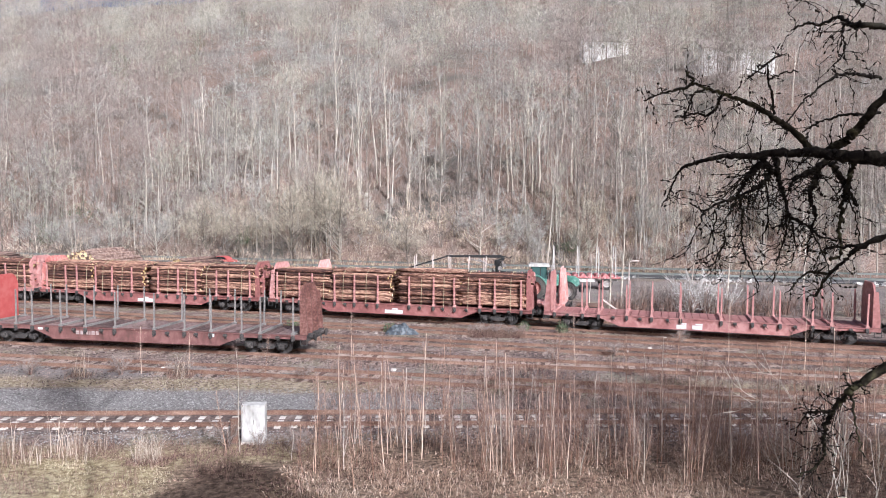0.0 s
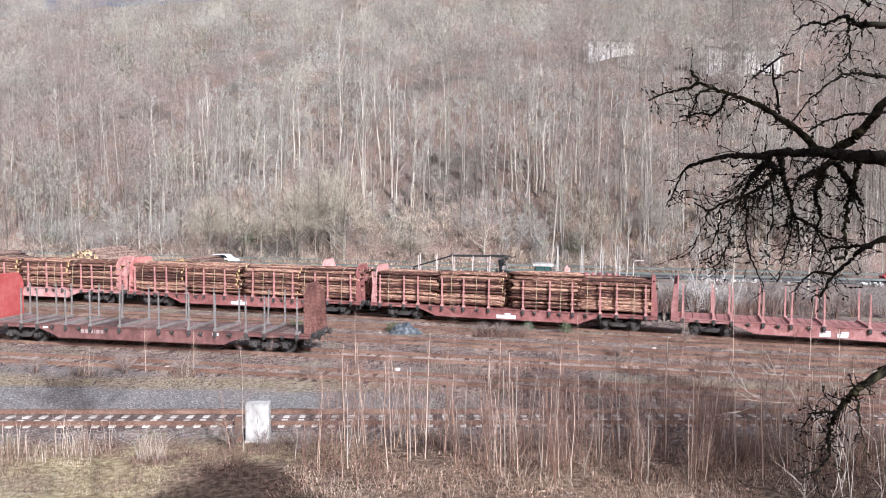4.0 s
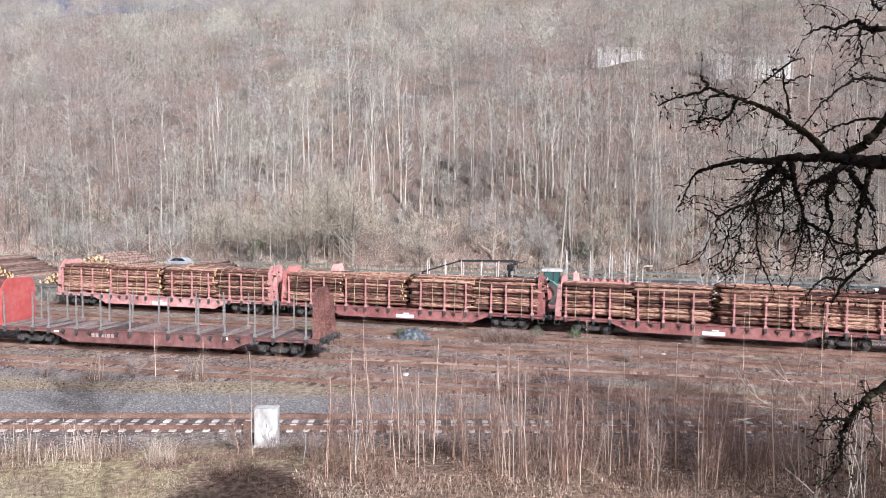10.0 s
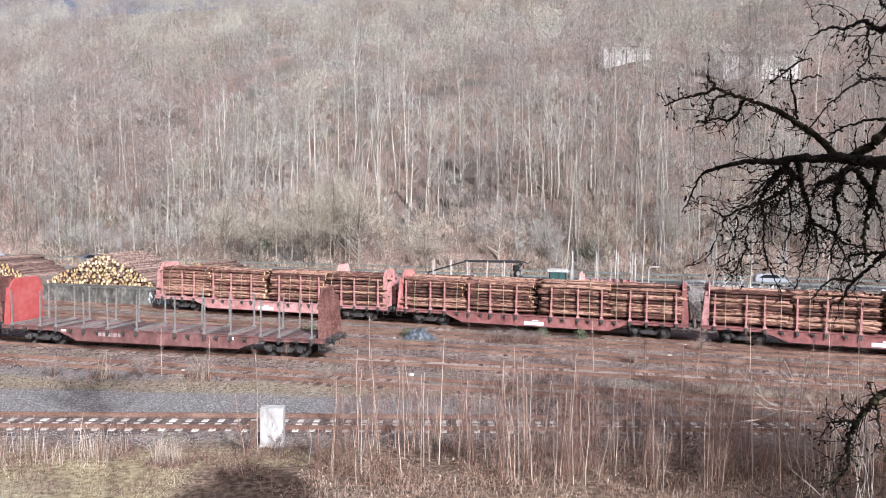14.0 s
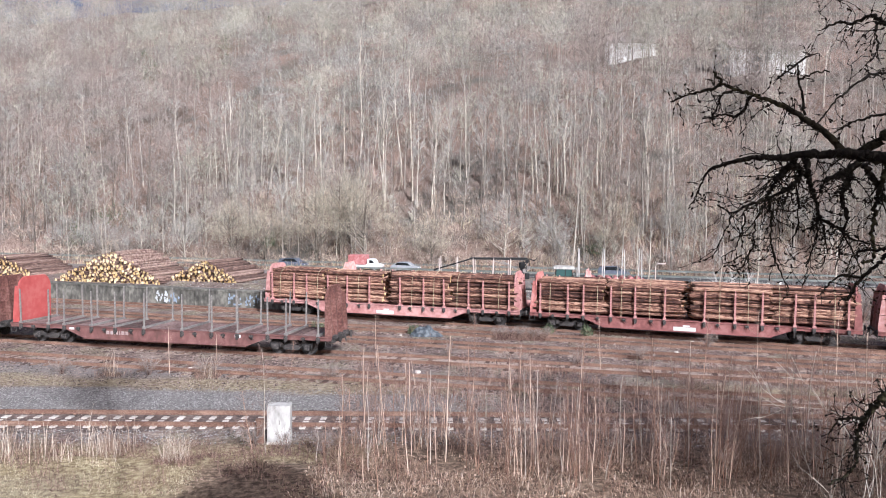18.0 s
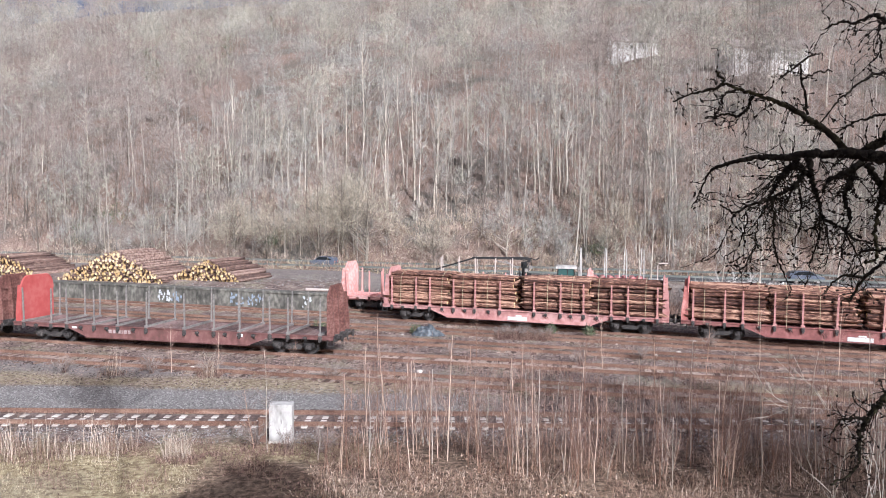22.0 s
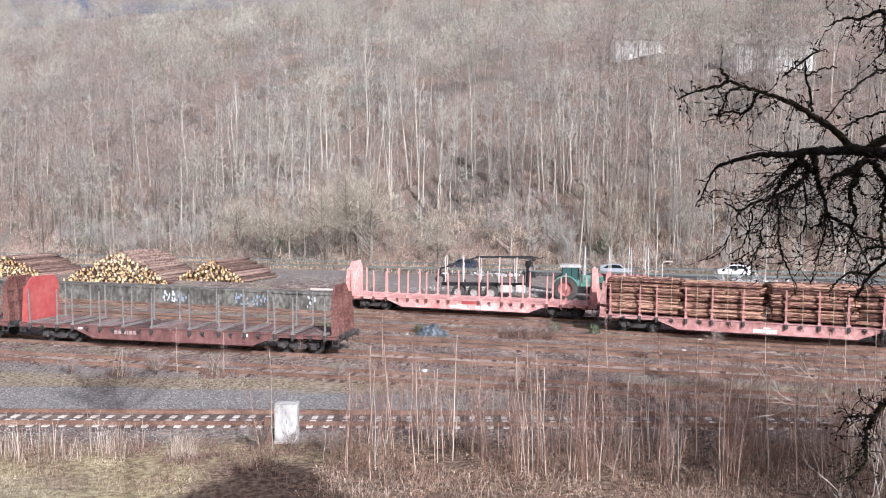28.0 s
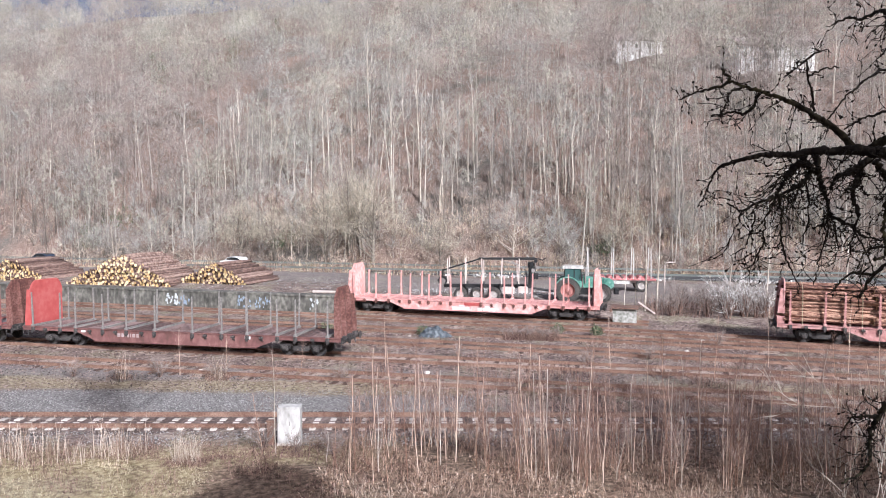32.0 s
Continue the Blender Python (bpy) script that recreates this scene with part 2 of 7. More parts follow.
def build_ground():
    xs = np.concatenate([[-3000, -1500, -800, -500], np.arange(-340, -60, 8), np.arange(-60, 60, 0.9), np.arange(60, 340, 8), [500, 800, 1500, 3000]])
    ys = np.concatenate([[-3000, -1500, -600, -250, -120, -60, -30, -15], np.arange(-8, 16, 2.0), np.arange(16, 30, 0.4), np.arange(30, 76, 0.55), np.arange(76, 112, 1.5),
                         np.arange(112, 340, 5), [360, 420, 520, 700, 1200, 3000]])
    gx, gy = np.meshgrid(xs, ys)
    gz = land(gx, gy)
    rng = np.random.default_rng(3)
    near = (np.abs(gx) < 60) & (gy > 14) & (gy < 76)
    gz = gz + np.where(near, rng.normal(0, 0.018, gz.shape), 0)
    v = np.stack([gx, gy, gz], -1).reshape(-1, 3)
    nx, ny = len(xs), len(ys)
    i = (np.arange(ny - 1)[:, None] * nx + np.arange(nx - 1)[None, :]).ravel()
    f = np.concatenate([np.stack([i, i + 1, i + nx + 1], 1), np.stack([i, i + nx + 1, i + nx], 1)])
    me = tri_mesh("ground", v, f, [M_GROUND], smooth=True)
    x, y = v[:, 0], v[:, 1]
    u = N_U[0] * x + N_U[1] * y
    wob = 0.7 * np.sin(x * 0.31) + 0.5 * np.sin(x * 0.77 + 1.3)
    v = y + 0.05 * (x + 13)
    path_edge = 30.9 + 0.25 * wob
    grass = (1 - smooth_step(22.6, 24.2, y + wob * 0.6)) + smooth_step(-0.3, 0.3, v - path_edge) * (1 - smooth_step(33.1, 33.9, v + wob * 0.4)) * 0.5
    stone = smooth_step(27.0, 27.8, y + wob * 0.15) * (1 - smooth_step(-0.3, 0.3, v - path_edge)) * (1 - 0.88 * smooth_step(-1, 5, x + wob)) + 0.65 * smooth_step(33.0, 33.8, v + wob * 0.4) * (1 - smooth_step(35.4, 36.0, v + wob * 0.2)) * (1 - 0.7 * smooth_step(-4, 4, x + wob))
    stone = stone + smooth_step(60, 64, u) * (1 - smooth_step(88, 92, u)) * 0.5 + 0.22 * (1 - smooth_step(19.6, 20.6, y + 0.2 * wob)) * (1 - smooth_step(-11, -9, x)) * smooth_step(15, 16, y)
    litter = np.maximum(smooth_step(104, 108, u), 0.85 * np.maximum(smooth_step(-4.5, -1.0, x + wob) * (1 - smooth_step(24.0, 25.0, y)), smooth_step(-7.9, -6.7, x + 0.4 * wob) * (1 - smooth_step(20.8, 21.8, y + 0.3 * wob))))
    col = np.stack([np.clip(grass, 0, 1), np.clip(stone, 0, 1), litter, smooth_step(104, 108, u)], 1).astype(np.float32)
    at = me.color_attributes.new("cover", "FLOAT_COLOR", "POINT")
    at.data.foreach_set("color", col.ravel())
    return tagged(new("ground", me), "rail yard ground of cinders, dry grass, stone and leaf litter", "ground", kind="structure")


def ground_material():
    m = bpy.data.materials.new("yard ground")
    m.use_nodes = True
    n, l = m.node_tree.nodes, m.node_tree.links
    b = n["Principled BSDF"]
    b.inputs["Roughness"].default_value = 0.97
    b.inputs["Specular IOR Level"].default_value = 0.15
    geo = n.new("ShaderNodeNewGeometry")
    at = n.new("ShaderNodeVertexColor")
    at.layer_name = "cover"
    sep = n.new("ShaderNodeSeparateColor")
    l.new(at.outputs[0], sep.inputs[0])

    def tex(scale, detail=6):
        t = n.new("ShaderNodeTexNoise")
        t.inputs["Scale"].default_value, t.inputs["Detail"].default_value = scale, detail
        t.inputs["Roughness"].default_value = 0.7
        l.new(geo.outputs["Position"], t.inputs[0])
        return t.outputs[0]

    def ramp(src, *stops):
        r = n.new("ShaderNodeValToRGB")
        e = r.color_ramp.elements
        while len(e) < len(stops):
            e.new(0.5)
        for k, (p, c) in zip(e, stops):
            k.position, k.color = p, (*c, 1)
        l.new(src, r.inputs[0])
        return r.outputs[0]

    def mixed(fac, a, c):
        x = n.new("ShaderNodeMix")
        x.data_type = "RGBA"
        l.new(fac, x.inputs[0])
        l.new(a, x.inputs[6])
        l.new(c, x.inputs[7])
        return x.outputs[2]

    fine, mid, big = tex(5.0), tex(0.9), tex(0.16, 3)
    base = mixed(big, ramp(fine, (0.40, (0.045, 0.032, 0.029)), (0.5, (0.16, 0.116, 0.105)), (0.60, (0.39, 0.312, 0.28))),
                 ramp(mid, (0.38, (0.085, 0.055, 0.049)), (0.5, (0.19, 0.143, 0.122)), (0.62, (0.39, 0.325, 0.265))))
    grass = mixed(mid, ramp(fine, (0.38, (0.19, 0.135, 0.08)), (0.52, (0.38, 0.30, 0.18)), (0.66, (0.58, 0.50, 0.34))),
                  ramp(fine, (0.38, (0.15, 0.115, 0.07)), (0.54, (0.34, 0.285, 0.165)), (0.66, (0.46, 0.43, 0.25))))
    stone = ramp(tex(14.0), (0.36, (0.10, 0.092, 0.086)), (0.5, (0.215, 0.20, 0.19)), (0.66, (0.40, 0.378, 0.36)))
    litter = mixed(mid, ramp(fine, (0.38, (0.045, 0.024, 0.02)), (0.5, (0.15, 0.085, 0.066)), (0.64, (0.37, 0.232, 0.182))),
                   ramp(fine, (0.38, (0.07, 0.055, 0.042)), (0.64, (0.26, 0.205, 0.155))))
    slope = mixed(ramp(tex(0.06, 4), (0.39, (0, 0, 0)), (0.54, (0.9, 0.9, 0.9))), ramp(fine, (0.38, (0.055, 0.048, 0.042)), (0.5, (0.145, 0.13, 0.112)), (0.64, (0.28, 0.255, 0.22))), ramp(fine, (0.38, (0.085, 0.05, 0.04)), (0.5, (0.22, 0.155, 0.125)), (0.64, (0.40, 0.31, 0.256))))
    weeds = ramp(fine, (0.38, (0.12, 0.10, 0.066)), (0.52, (0.265, 0.235, 0.165)), (0.66, (0.42, 0.385, 0.29)))
    base = mixed(ramp(tex(0.28, 5), (0.50, (0, 0, 0)), (0.60, (0.75, 0.75, 0.75))), base, weeds)
    c = mixed(sep.outputs[0], base, grass)
    c = mixed(sep.outputs[1], c, stone)
    c = mixed(sep.outputs[2], c, litter)
    c = mixed(at.outputs[1], c, slope)
    l.new(c, b.inputs["Base Color"])
    bp = n.new("ShaderNodeBump")
    bp.inputs["Strength"].default_value, bp.inputs["Distance"].default_value = 0.8, 0.06
    l.new(tex(9.0), bp.inputs["Height"])
    l.new(bp.outputs[0], b.inputs["Normal"])
    return m


M_GROUND = ground_material()
ground = build_ground()


# ---- tracks ----
def line_pose(p, d, s, across=0.7175, z=0.0):
    """Pose on a track: p a point of its near rail, d its way, s metres along it."""
    x, y = p[0] + d[0] * s - d[1] * across, p[1] + d[1] * s + d[0] * across
    return pose(x, y, z, 0, 0, math.degrees(math.atan2(d[1], d[0])))


NEAR = ((0.0, 25.62), (1.0, 0.0))
SIDING = ((-26.40, 42.16), (0.9781, -0.2080))
LOOP_X, LOOP_Y, LOOP_TURN = 0.0, 50.158, radians(-18.08)  # near rail of the curved loop line at its metre 4.446
BACK = ((-7.72, 56.52), (0.9530, -0.3030))
YARD_A = ((0.0, 31.9), (0.9781, -0.2080))
YARD_B = ((0.0, 41.3), (0.9690, -0.2470))
YARD_C = ((0.0, 45.7), (0.9640, -0.2660))


def loop_pose(s, across=0.7175, z=0.0):
    """Pose on the loop line, which bends gently: one arc before its metre 4.446, a tighter one after it."""
    u = s - 4.446
    k = -0.00125 if u < 0 else -0.0021
    a = LOOP_TURN + k * u
    x, y = LOOP_X + (math.sin(a) - math.sin(LOOP_TURN)) / k, LOOP_Y - (math.cos(a) - math.cos(LOOP_TURN)) / k
    return pose(x - math.sin(a) * across, y + math.cos(a) * across, z, 0, 0, math.degrees(a))


def wagon_pose(s, x=0.0):
    """Pose of a thing that stands x metres from the middle of a wagon whose middle is at s: both its bogies stay on the loop line."""
    a, b = loop_pose(s - 7.55).translation, loop_pose(s + 7.55).translation
    d, m = b - a, (a + b) / 2
    return pose(m.x, m.y, 0, 0, 0, math.degrees(math.atan2(d.y, d.x))) @ pose(x, 0, 0)


def bent(g):
    """Moves a mesh drawn along a straight line onto the loop line."""
    g.v = [tuple(loop_pose(x, 0.7175 + y, z).translation) for x, y, z in g.v]
    return g


def rail_outline():
    return [(-0.07, -0.16), (0.07, -0.16), (0.07, -0.145), (0.012, -0.13), (0.012, -0.04), (0.036, -0.03), (0.036, 0.0), (-0.036, 0.0), (-0.036, -0.03),
            (-0.012, -0.04), (-0.012, -0.13), (-0.07, -0.145)]


def track(name, line, s0, s1, sleeper, label, bed, singles=False, bed_top=-0.2):
    on = (lambda g: g) if line else bent
    root = empty(name, line_pose(*line, 0) if line else None, label=label, category="railway track", kind="structure")
    for y in (-0.7535, 0.7535):
        g, pieces = Geo(), 1 if line else 40
        for k in range(pieces):
            g.slab([(a + y, b) for a, b in rail_outline()], s0 + (s1 - s0) * k / pieces, s0 + (s1 - s0) * (k + 1) / pieces, "x")
        part("rail", on(g), M_RUST, root)
    rng = random.Random(name)
    g = Geo()
    n = int((s1 - s0) / 1.0)
    for side in (-1, 1):
        vs, fs = [], []
        for i in range(n + 1):
            x = s0 + (s1 - s0) * i / n
            vs += [(x, 0, bed_top + 0.03 + rng.uniform(-0.015, 0.02)), (x, side * (1.55 + rng.uniform(-0.1, 0.1)), bed_top + rng.uniform(-0.02, 0.0)),
                   (x, side * (2.15 + rng.uniform(-0.2, 0.2)), bed_top - 0.16)]
        for i in range(n):
            a, b = 3 * i, 3 * i + 3
            fs += [(a, b, b + 1, a + 1), (a + 1, b + 1, b + 2, a + 2)]
        g.add(vs, fs)
    part("ballast_bed", on(g), bed, root, "crushed stone track bed", smooth=True)
    count = int((s1 - s0) / 0.61)
    if singles:
        one = Geo()
        one.slab([(-1.03, -0.32), (1.03, -0.32), (1.0, -0.15), (0.97, -0.13), (0.82, -0.13), (0.79, -0.19), (0.46, -0.19), (0.42, -0.13), (0.13, -0.13), (0.08, -0.19), (-0.08, -0.19), (-0.13, -0.13), (-0.42, -0.13), (-0.46, -0.19), (-0.79, -0.19), (-0.82, -0.13), (-0.97, -0.13), (-1.0, -0.15)], -0.11, 0.11, "x")
        me = one.mesh("sleeper", sleeper)
        for i in range(count):
            part("sleeper", me, None, root, at=pose(s0 + 0.61 * i, rng.uniform(-0.02, 0.02), rng.uniform(-0.006, 0.006), 0, 0, rng.uniform(-0.6, 0.6)))
        clip = Geo().box((0, -0.11, -0.125), (0.1, 0.09, 0.05)).box((0, 0.11, -0.125), (0.1, 0.09, 0.05)).mesh("rail_clip", M_RUST)
        for i in range(count):
            x = s0 + 0.61 * i
            if -24 < x < 24:
                for y in (-0.7535, 0.7535):
                    part("rail_clip", clip, None, root, at=pose(x, y, 0))
    else:
        g = Geo()
        for i in range(count):
            g.box((s0 + 0.61 * i + rng.uniform(-0.04, 0.04), rng.uniform(-0.06, 0.06), -0.245 + rng.uniform(-0.02, 0.015)), (0.25, 2.5, 0.14), rng.uniform(-0.02, 0.02))
        tagged(part("sleepers", on(g), sleeper, root, "worn timber sleepers"), kind="stuff")
    return root


track("track_main", NEAR, -75, 75, M_CONC, "main line track with rusty rails on pale concrete sleepers", M_BED, singles=True, bed_top=-0.185)
track("track_siding", SIDING, -60, 90, M_SLEEPER, "rusty siding track on worn timber sleepers", M_BALLAST)
track("track_loop", None, -110, 90, M_SLEEPER, "rusty loop track used by the log train", M_BALLAST)
track("track_loading", BACK, 0.1, 23.5, M_SLEEPER, "rusty loading track beside the timber yard", M_BALLAST)
track("track_yard_near", YARD_A, -90, 70, M_SLEEPER, "disused rusty yard track in brown weeds", M_BALLAST)
track("track_yard_mid", YARD_B, -85, 70, M_SLEEPER, "disused rusty yard track in brown weeds", M_BALLAST)
track("track_yard_far", YARD_C, -85, 70, M_SLEEPER, "disused rusty yard track in brown weeds", M_BALLAST)

# ---- wagons ----
WAGON_L, BOGIE_X, PITCH = 19.96, 7.55, 20.85
STAKES = (9.25, 7.4, 6.35, 4.55, 3.0, 1.2)
WALL_TOP = 3.78


def wheelset_mesh():
    g = Geo()
    g.tube([(0, -0.95, 0), (0, 0.95, 0)], 0.08, 10)
    for s in (-1, 1):
        y = 0.7175 * s
        g.tube([(0, y - 0.075 * s, 0), (0, y - 0.07 * s, 0), (0, y - 0.03 * s, 0), (0, y + 0.07 * s, 0)], [0.47, 0.49, 0.46, 0.455], 24)
        g.tube([(0, y + 0.07 * s, 0), (0, y + 0.075 * s, 0)], [0.40, 0.38], 24)
        for k in range(4):
            a = math.pi / 2 * k
            g.box((0.2 * math.cos(a), y + 0.085 * s, 0.2 * math.sin(a)), (0.07, 0.02, 0.07))
    return g.mesh("wheelset", M_BOGIE)


WHEELSET = wheelset_mesh()


def side_frame_mesh():
    g = Geo()
    out = [(-1.28, 0.62), (-1.2, 0.74), (-0.62, 0.74), (-0.42, 0.56), (0.42, 0.56), (0.62, 0.74), (1.2, 0.74), (1.28, 0.62), (1.2, 0.56), (0.68, 0.56), (0.42, 0.30),
           (-0.42, 0.30), (-0.68, 0.56), (-1.2, 0.56)]
    g.slab(out, -0.06, 0.06, "y")
    for x in (-0.9, 0.9):
        g.box((x, -0.08, 0.46), (0.34, 0.2, 0.30), ch=0.03)
        g.tube([(x, -0.19, 0.46), (x, -0.23, 0.46)], 0.12, 10)
        for dx in (-0.26, 0.26):
            for k in range(4):
                g.tube([(x + dx, -0.04, 0.42 + 0.06 * k), (x + dx, -0.04, 0.455 + 0.06 * k)], 0.085, 8)
    return g.mesh("side_frame", M_BOGIE)


SIDE_FRAME = side_frame_mesh()
SPOKES = []  # wheelsets of the moving train


def add_bogie(wagon, x, moving):
    b = part("bogie", Geo().box((0, 0, 0.66), (0.5, 2.0, 0.2), ch=0.03).box((0, 0, 0.5), (2.3, 0.12, 0.12)).tube([(0, 0, 0.7), (0, 0, 0.95)], 0.3, 12), M_BOGIE, wagon,
             "dark bogie caked in brake dust", at=pose(x, 0, 0))
    for s in (-1, 1):
        part("side_frame", SIDE_FRAME, None, b, at=pose(0, s * 1.0, 0, 0, 0, 0 if s < 0 else 180))
    for dx in (-0.9, 0.9):
        w = part("wheelset", WHEELSET, None, b, at=pose(dx, 0, 0.46))
        if moving:
            SPOKES.append((w, dx))
    return b


def wall_outline(rounded):
    if rounded:
        top = [(1.27 - 0.55 * (1 - math.cos(a)), 2.95 + 0.85 * math.sin(a)) for a in [math.pi / 2 * k / 6 for k in range(7)]]
        return [(-1.27, 1.0), (1.27, 1.0)] + top + [(-y, z) for y, z in top[::-1]]
    return [(-1.27, 1.0), (1.27, 1.0), (1.27, 3.22), (0.92, 3.66), (0.8, WALL_TOP), (-0.8, WALL_TOP), (-0.92, 3.66), (-1.27, 3.22)]


def add_end_wall(wagon, side, mat, rounded):
    """side -1 or 1: a plate with upright ribs on its outer face that taper to the top."""
    x = side * (WAGON_L / 2)
    g = Geo().slab(wall_outline(rounded), x - side * 0.42, x - side * 0.34, "x")
    wall = part("end_wall", g, mat, wagon)
    for y in (-1.21, -0.45, 0.45, 1.21):
        top = 3.3 if abs(y) > 1 else 3.66
        r = Geo().slab([(x - side * 0.34, 0.95), (x, 0.95), (x, 1.6), (x - side * 0.16, top), (x - side * 0.34, top)], y - 0.045, y + 0.045, "y")
        part("rib", r, mat, wall)
    r = Geo()
    for z in (1.5, 2.3, 3.0):
        r.box((x - side * 0.30, 0, z), (0.07, 2.42, 0.09))
    part("cross_rail", r, mat, wall)
    lip = Geo()
    o = wall_outline(rounded)[2:]
    for a, b in zip(o, o[1:]):
        lip.tube([(x - side * 0.38, *a), (x - side * 0.38, *b)], 0.055, 6)
    part("top_rim", lip, mat, wall)
    return wall


def add_buffers(wagon, side):
    x = side * WAGON_L / 2
    part("buffer_beam", Geo().box((x - side * 0.05, 0, 0.98), (0.22, 2.6, 0.34), ch=0.02), M_BOGIE, wagon)
    for y in (-0.875, 0.875):
        g = Geo().tube([(x, y, 1.0), (x + side * 0.2, y, 1.0)], 0.1, 12)
        g.tube([(x + side * 0.16, y, 1.0), (x + side * 0.32, y, 1.0), (x + side * 0.345, y, 1.0)], [0.07, 0.2, 0.22], 14)
        part("buffer", g, M_BOGIE, wagon)
    g = Geo().box((x + side * 0.14, 0, 0.95), (0.4, 0.12, 0.1)).tube([(x + side * 0.3, 0, 0.95), (x + side * 0.36, 0, 0.7)], 0.035, 6)
    part("coupler", g, M_BOGIE, wagon)
    g = Geo().box((x - side * 0.15, -1.38, 0.62), (0.4, 0.05, 0.04)).box((x + side * 0.03, -1.38, 0.8), (0.04, 0.05, 0.4)).box((x - side * 0.33, -1.38, 0.8), (0.04, 0.05, 0.4))
    part("step", g, M_BOGIE, wagon, "pale step iron")


def wagon(name_label, paint, stake_mat, m, rounded=(False, False), wall_mats=None, deck_mat=None, moving=False, plate_x=(0.05,), stake_lean=0.0, seed=1, stake_w=0.07, plate_w=1.35, pocket=None):
    w = empty("log_wagon", m, label=name_label, category="freight wagon", group="log wagons of the yard")
    rng = random.Random(seed)
    half = WAGON_L / 2
    belly = [(-half, 0.93), (-6.3, 0.93), (-5.0, 0.42), (5.0, 0.42), (6.3, 0.93), (half, 0.93), (half, 1.16), (-half, 1.16)]
    for y in (-1.36, 1.36):
        g = Geo().slab(belly, y - 0.06, y + 0.06, "y")
        g.box((0, y * 1.03, 1.13), (WAGON_L, 0.16, 0.06))
        g.box((0, y * 1.03, 0.44), (10.2, 0.16, 0.04))
        part("side_sill", g, paint, w)
    g = Geo()
    for i in range(15):
        g.box((-half + 0.5 + i * (WAGON_L - 1.0) / 14, 0, 1.02), (0.16, 2.62, 0.18))
    for y in (-0.45, 0.45):
        g.box((0, y, 0.86), (WAGON_L - 0.6, 0.2, 0.32))
    part("underframe", g, deck_mat or paint, w)
    part("brake_cylinder", Geo().tube([(-1.6, -0.3, 0.62), (-0.9, -0.3, 0.62)], 0.22, 14), M_BOGIE, w)
    part("air_tank", Geo().box((1.3, 0.2, 0.6), (0.9, 0.6, 0.35), ch=0.04), M_BOGIE, w)
    plank = Geo().box((0, 0, 1.135), (0.44, 2.58, 0.05), ch=0.008).mesh("deck_plank", deck_mat or paint)
    for i in range(40):
        part("deck_plank", plank, None, w, at=pose(-half + 0.62 + i * (WAGON_L - 1.24) / 39, 0, rng.uniform(-0.01, 0.01)))
    bolster = Geo().slab([(-1.42, 1.16), (1.42, 1.16), (1.42, 1.24), (1.2, 1.27), (-1.2, 1.27), (-1.42, 1.24)], -0.06, 0.06, "x").mesh("bolster", stake_mat)
    post = Geo()
    k = stake_w
    post.slab([(-k, 1.02), (k, 1.02), (k, 2.3), (k * 0.7, 3.16), (k * 0.5, 3.19), (-k * 0.5, 3.19), (-k * 0.7, 3.16), (-k, 2.3)], -k * 0.8, k * 0.8, "y")
    post.box((0, 0, 1.22), (0.22, 0.17, 0.12), ch=0.02)
    post = post.mesh("stake", stake_mat)
    shoe = Geo().box((0, 0, 1.0), (0.2, 0.13, 0.26), ch=0.03).box((0, -0.05, 0.86), (0.1, 0.08, 0.12)).mesh("stake_pocket", pocket or M_BOGIE)
    winch = Geo().tube([(-0.1, 0, 1.0), (0.1, 0, 1.0)], 0.07, 8).box((0.0, 0.03, 0.97), (0.04, 0.1, 0.26)).tube([(0.02, -0.03, 0.95), (0.16, -0.03, 0.82)], 0.02, 5).mesh("strap_winch", pocket or M_BOGIE)
    for k in STAKES:
        for sx in (-1, 1):
            part("bolster", bolster, None, w, at=pose(sx * k, 0, 0))
            for sy in (-1, 1):
                part("stake", post, None, w, at=pose(sx * k, sy * 1.40, 0, sy * -1.0 + rng.uniform(-0.8, 0.8), rng.uniform(-0.9, 0.9) + stake_lean, 0))
                part("stake_pocket", shoe, None, w, at=pose(sx * k, sy * 1.47, 0, 0, 0, 0 if sy < 0 else 180))
    for x in (-8.4, -5.4, -3.7, -2.0, 2.0, 3.7, 5.4, 8.4):
        part("strap_winch", winch, None, w, at=pose(x, -1.5, 0))
    mats = wall_mats or (paint, paint)
    add_end_wall(w, -1, mats[0], rounded[0])
    add_end_wall(w, 1, mats[1], rounded[1])
    for sx in (-1, 1):
        add_buffers(w, sx)
        add_bogie(w, sx * BOGIE_X, moving)
    for i, x in enumerate(plate_x):
        g = Geo().box((x, -1.447, 0.62), (plate_w, 0.012, 0.25)).box((x + 0.1, -1.447, 0.82), (0.42, 0.012, 0.09))
        part("data_panel", g, M_PLATE, w, "white plate of unreadable data")
    return w


def bars(w, x, z, widths, h, mat=M_PLATE, gap=0.04, name="marking"):
    """Lettering that cannot be lettered, as plain bars on the near sill."""
    g = Geo()
    for k in widths:
        g.box((x + k / 2, -1.447, z), (k, 0.012, h))
        x += k + gap
    return part(name, g, mat, w, "row of pale painted marks")


# ---- timber ----
M_DECK = material("stained wagon deck", [(0.085, 0.054, 0.049), (0.175, 0.113, 0.102), (0.28, 0.20, 0.182)], 0.85, grain=6, blotch=0.7, rand=0.3)


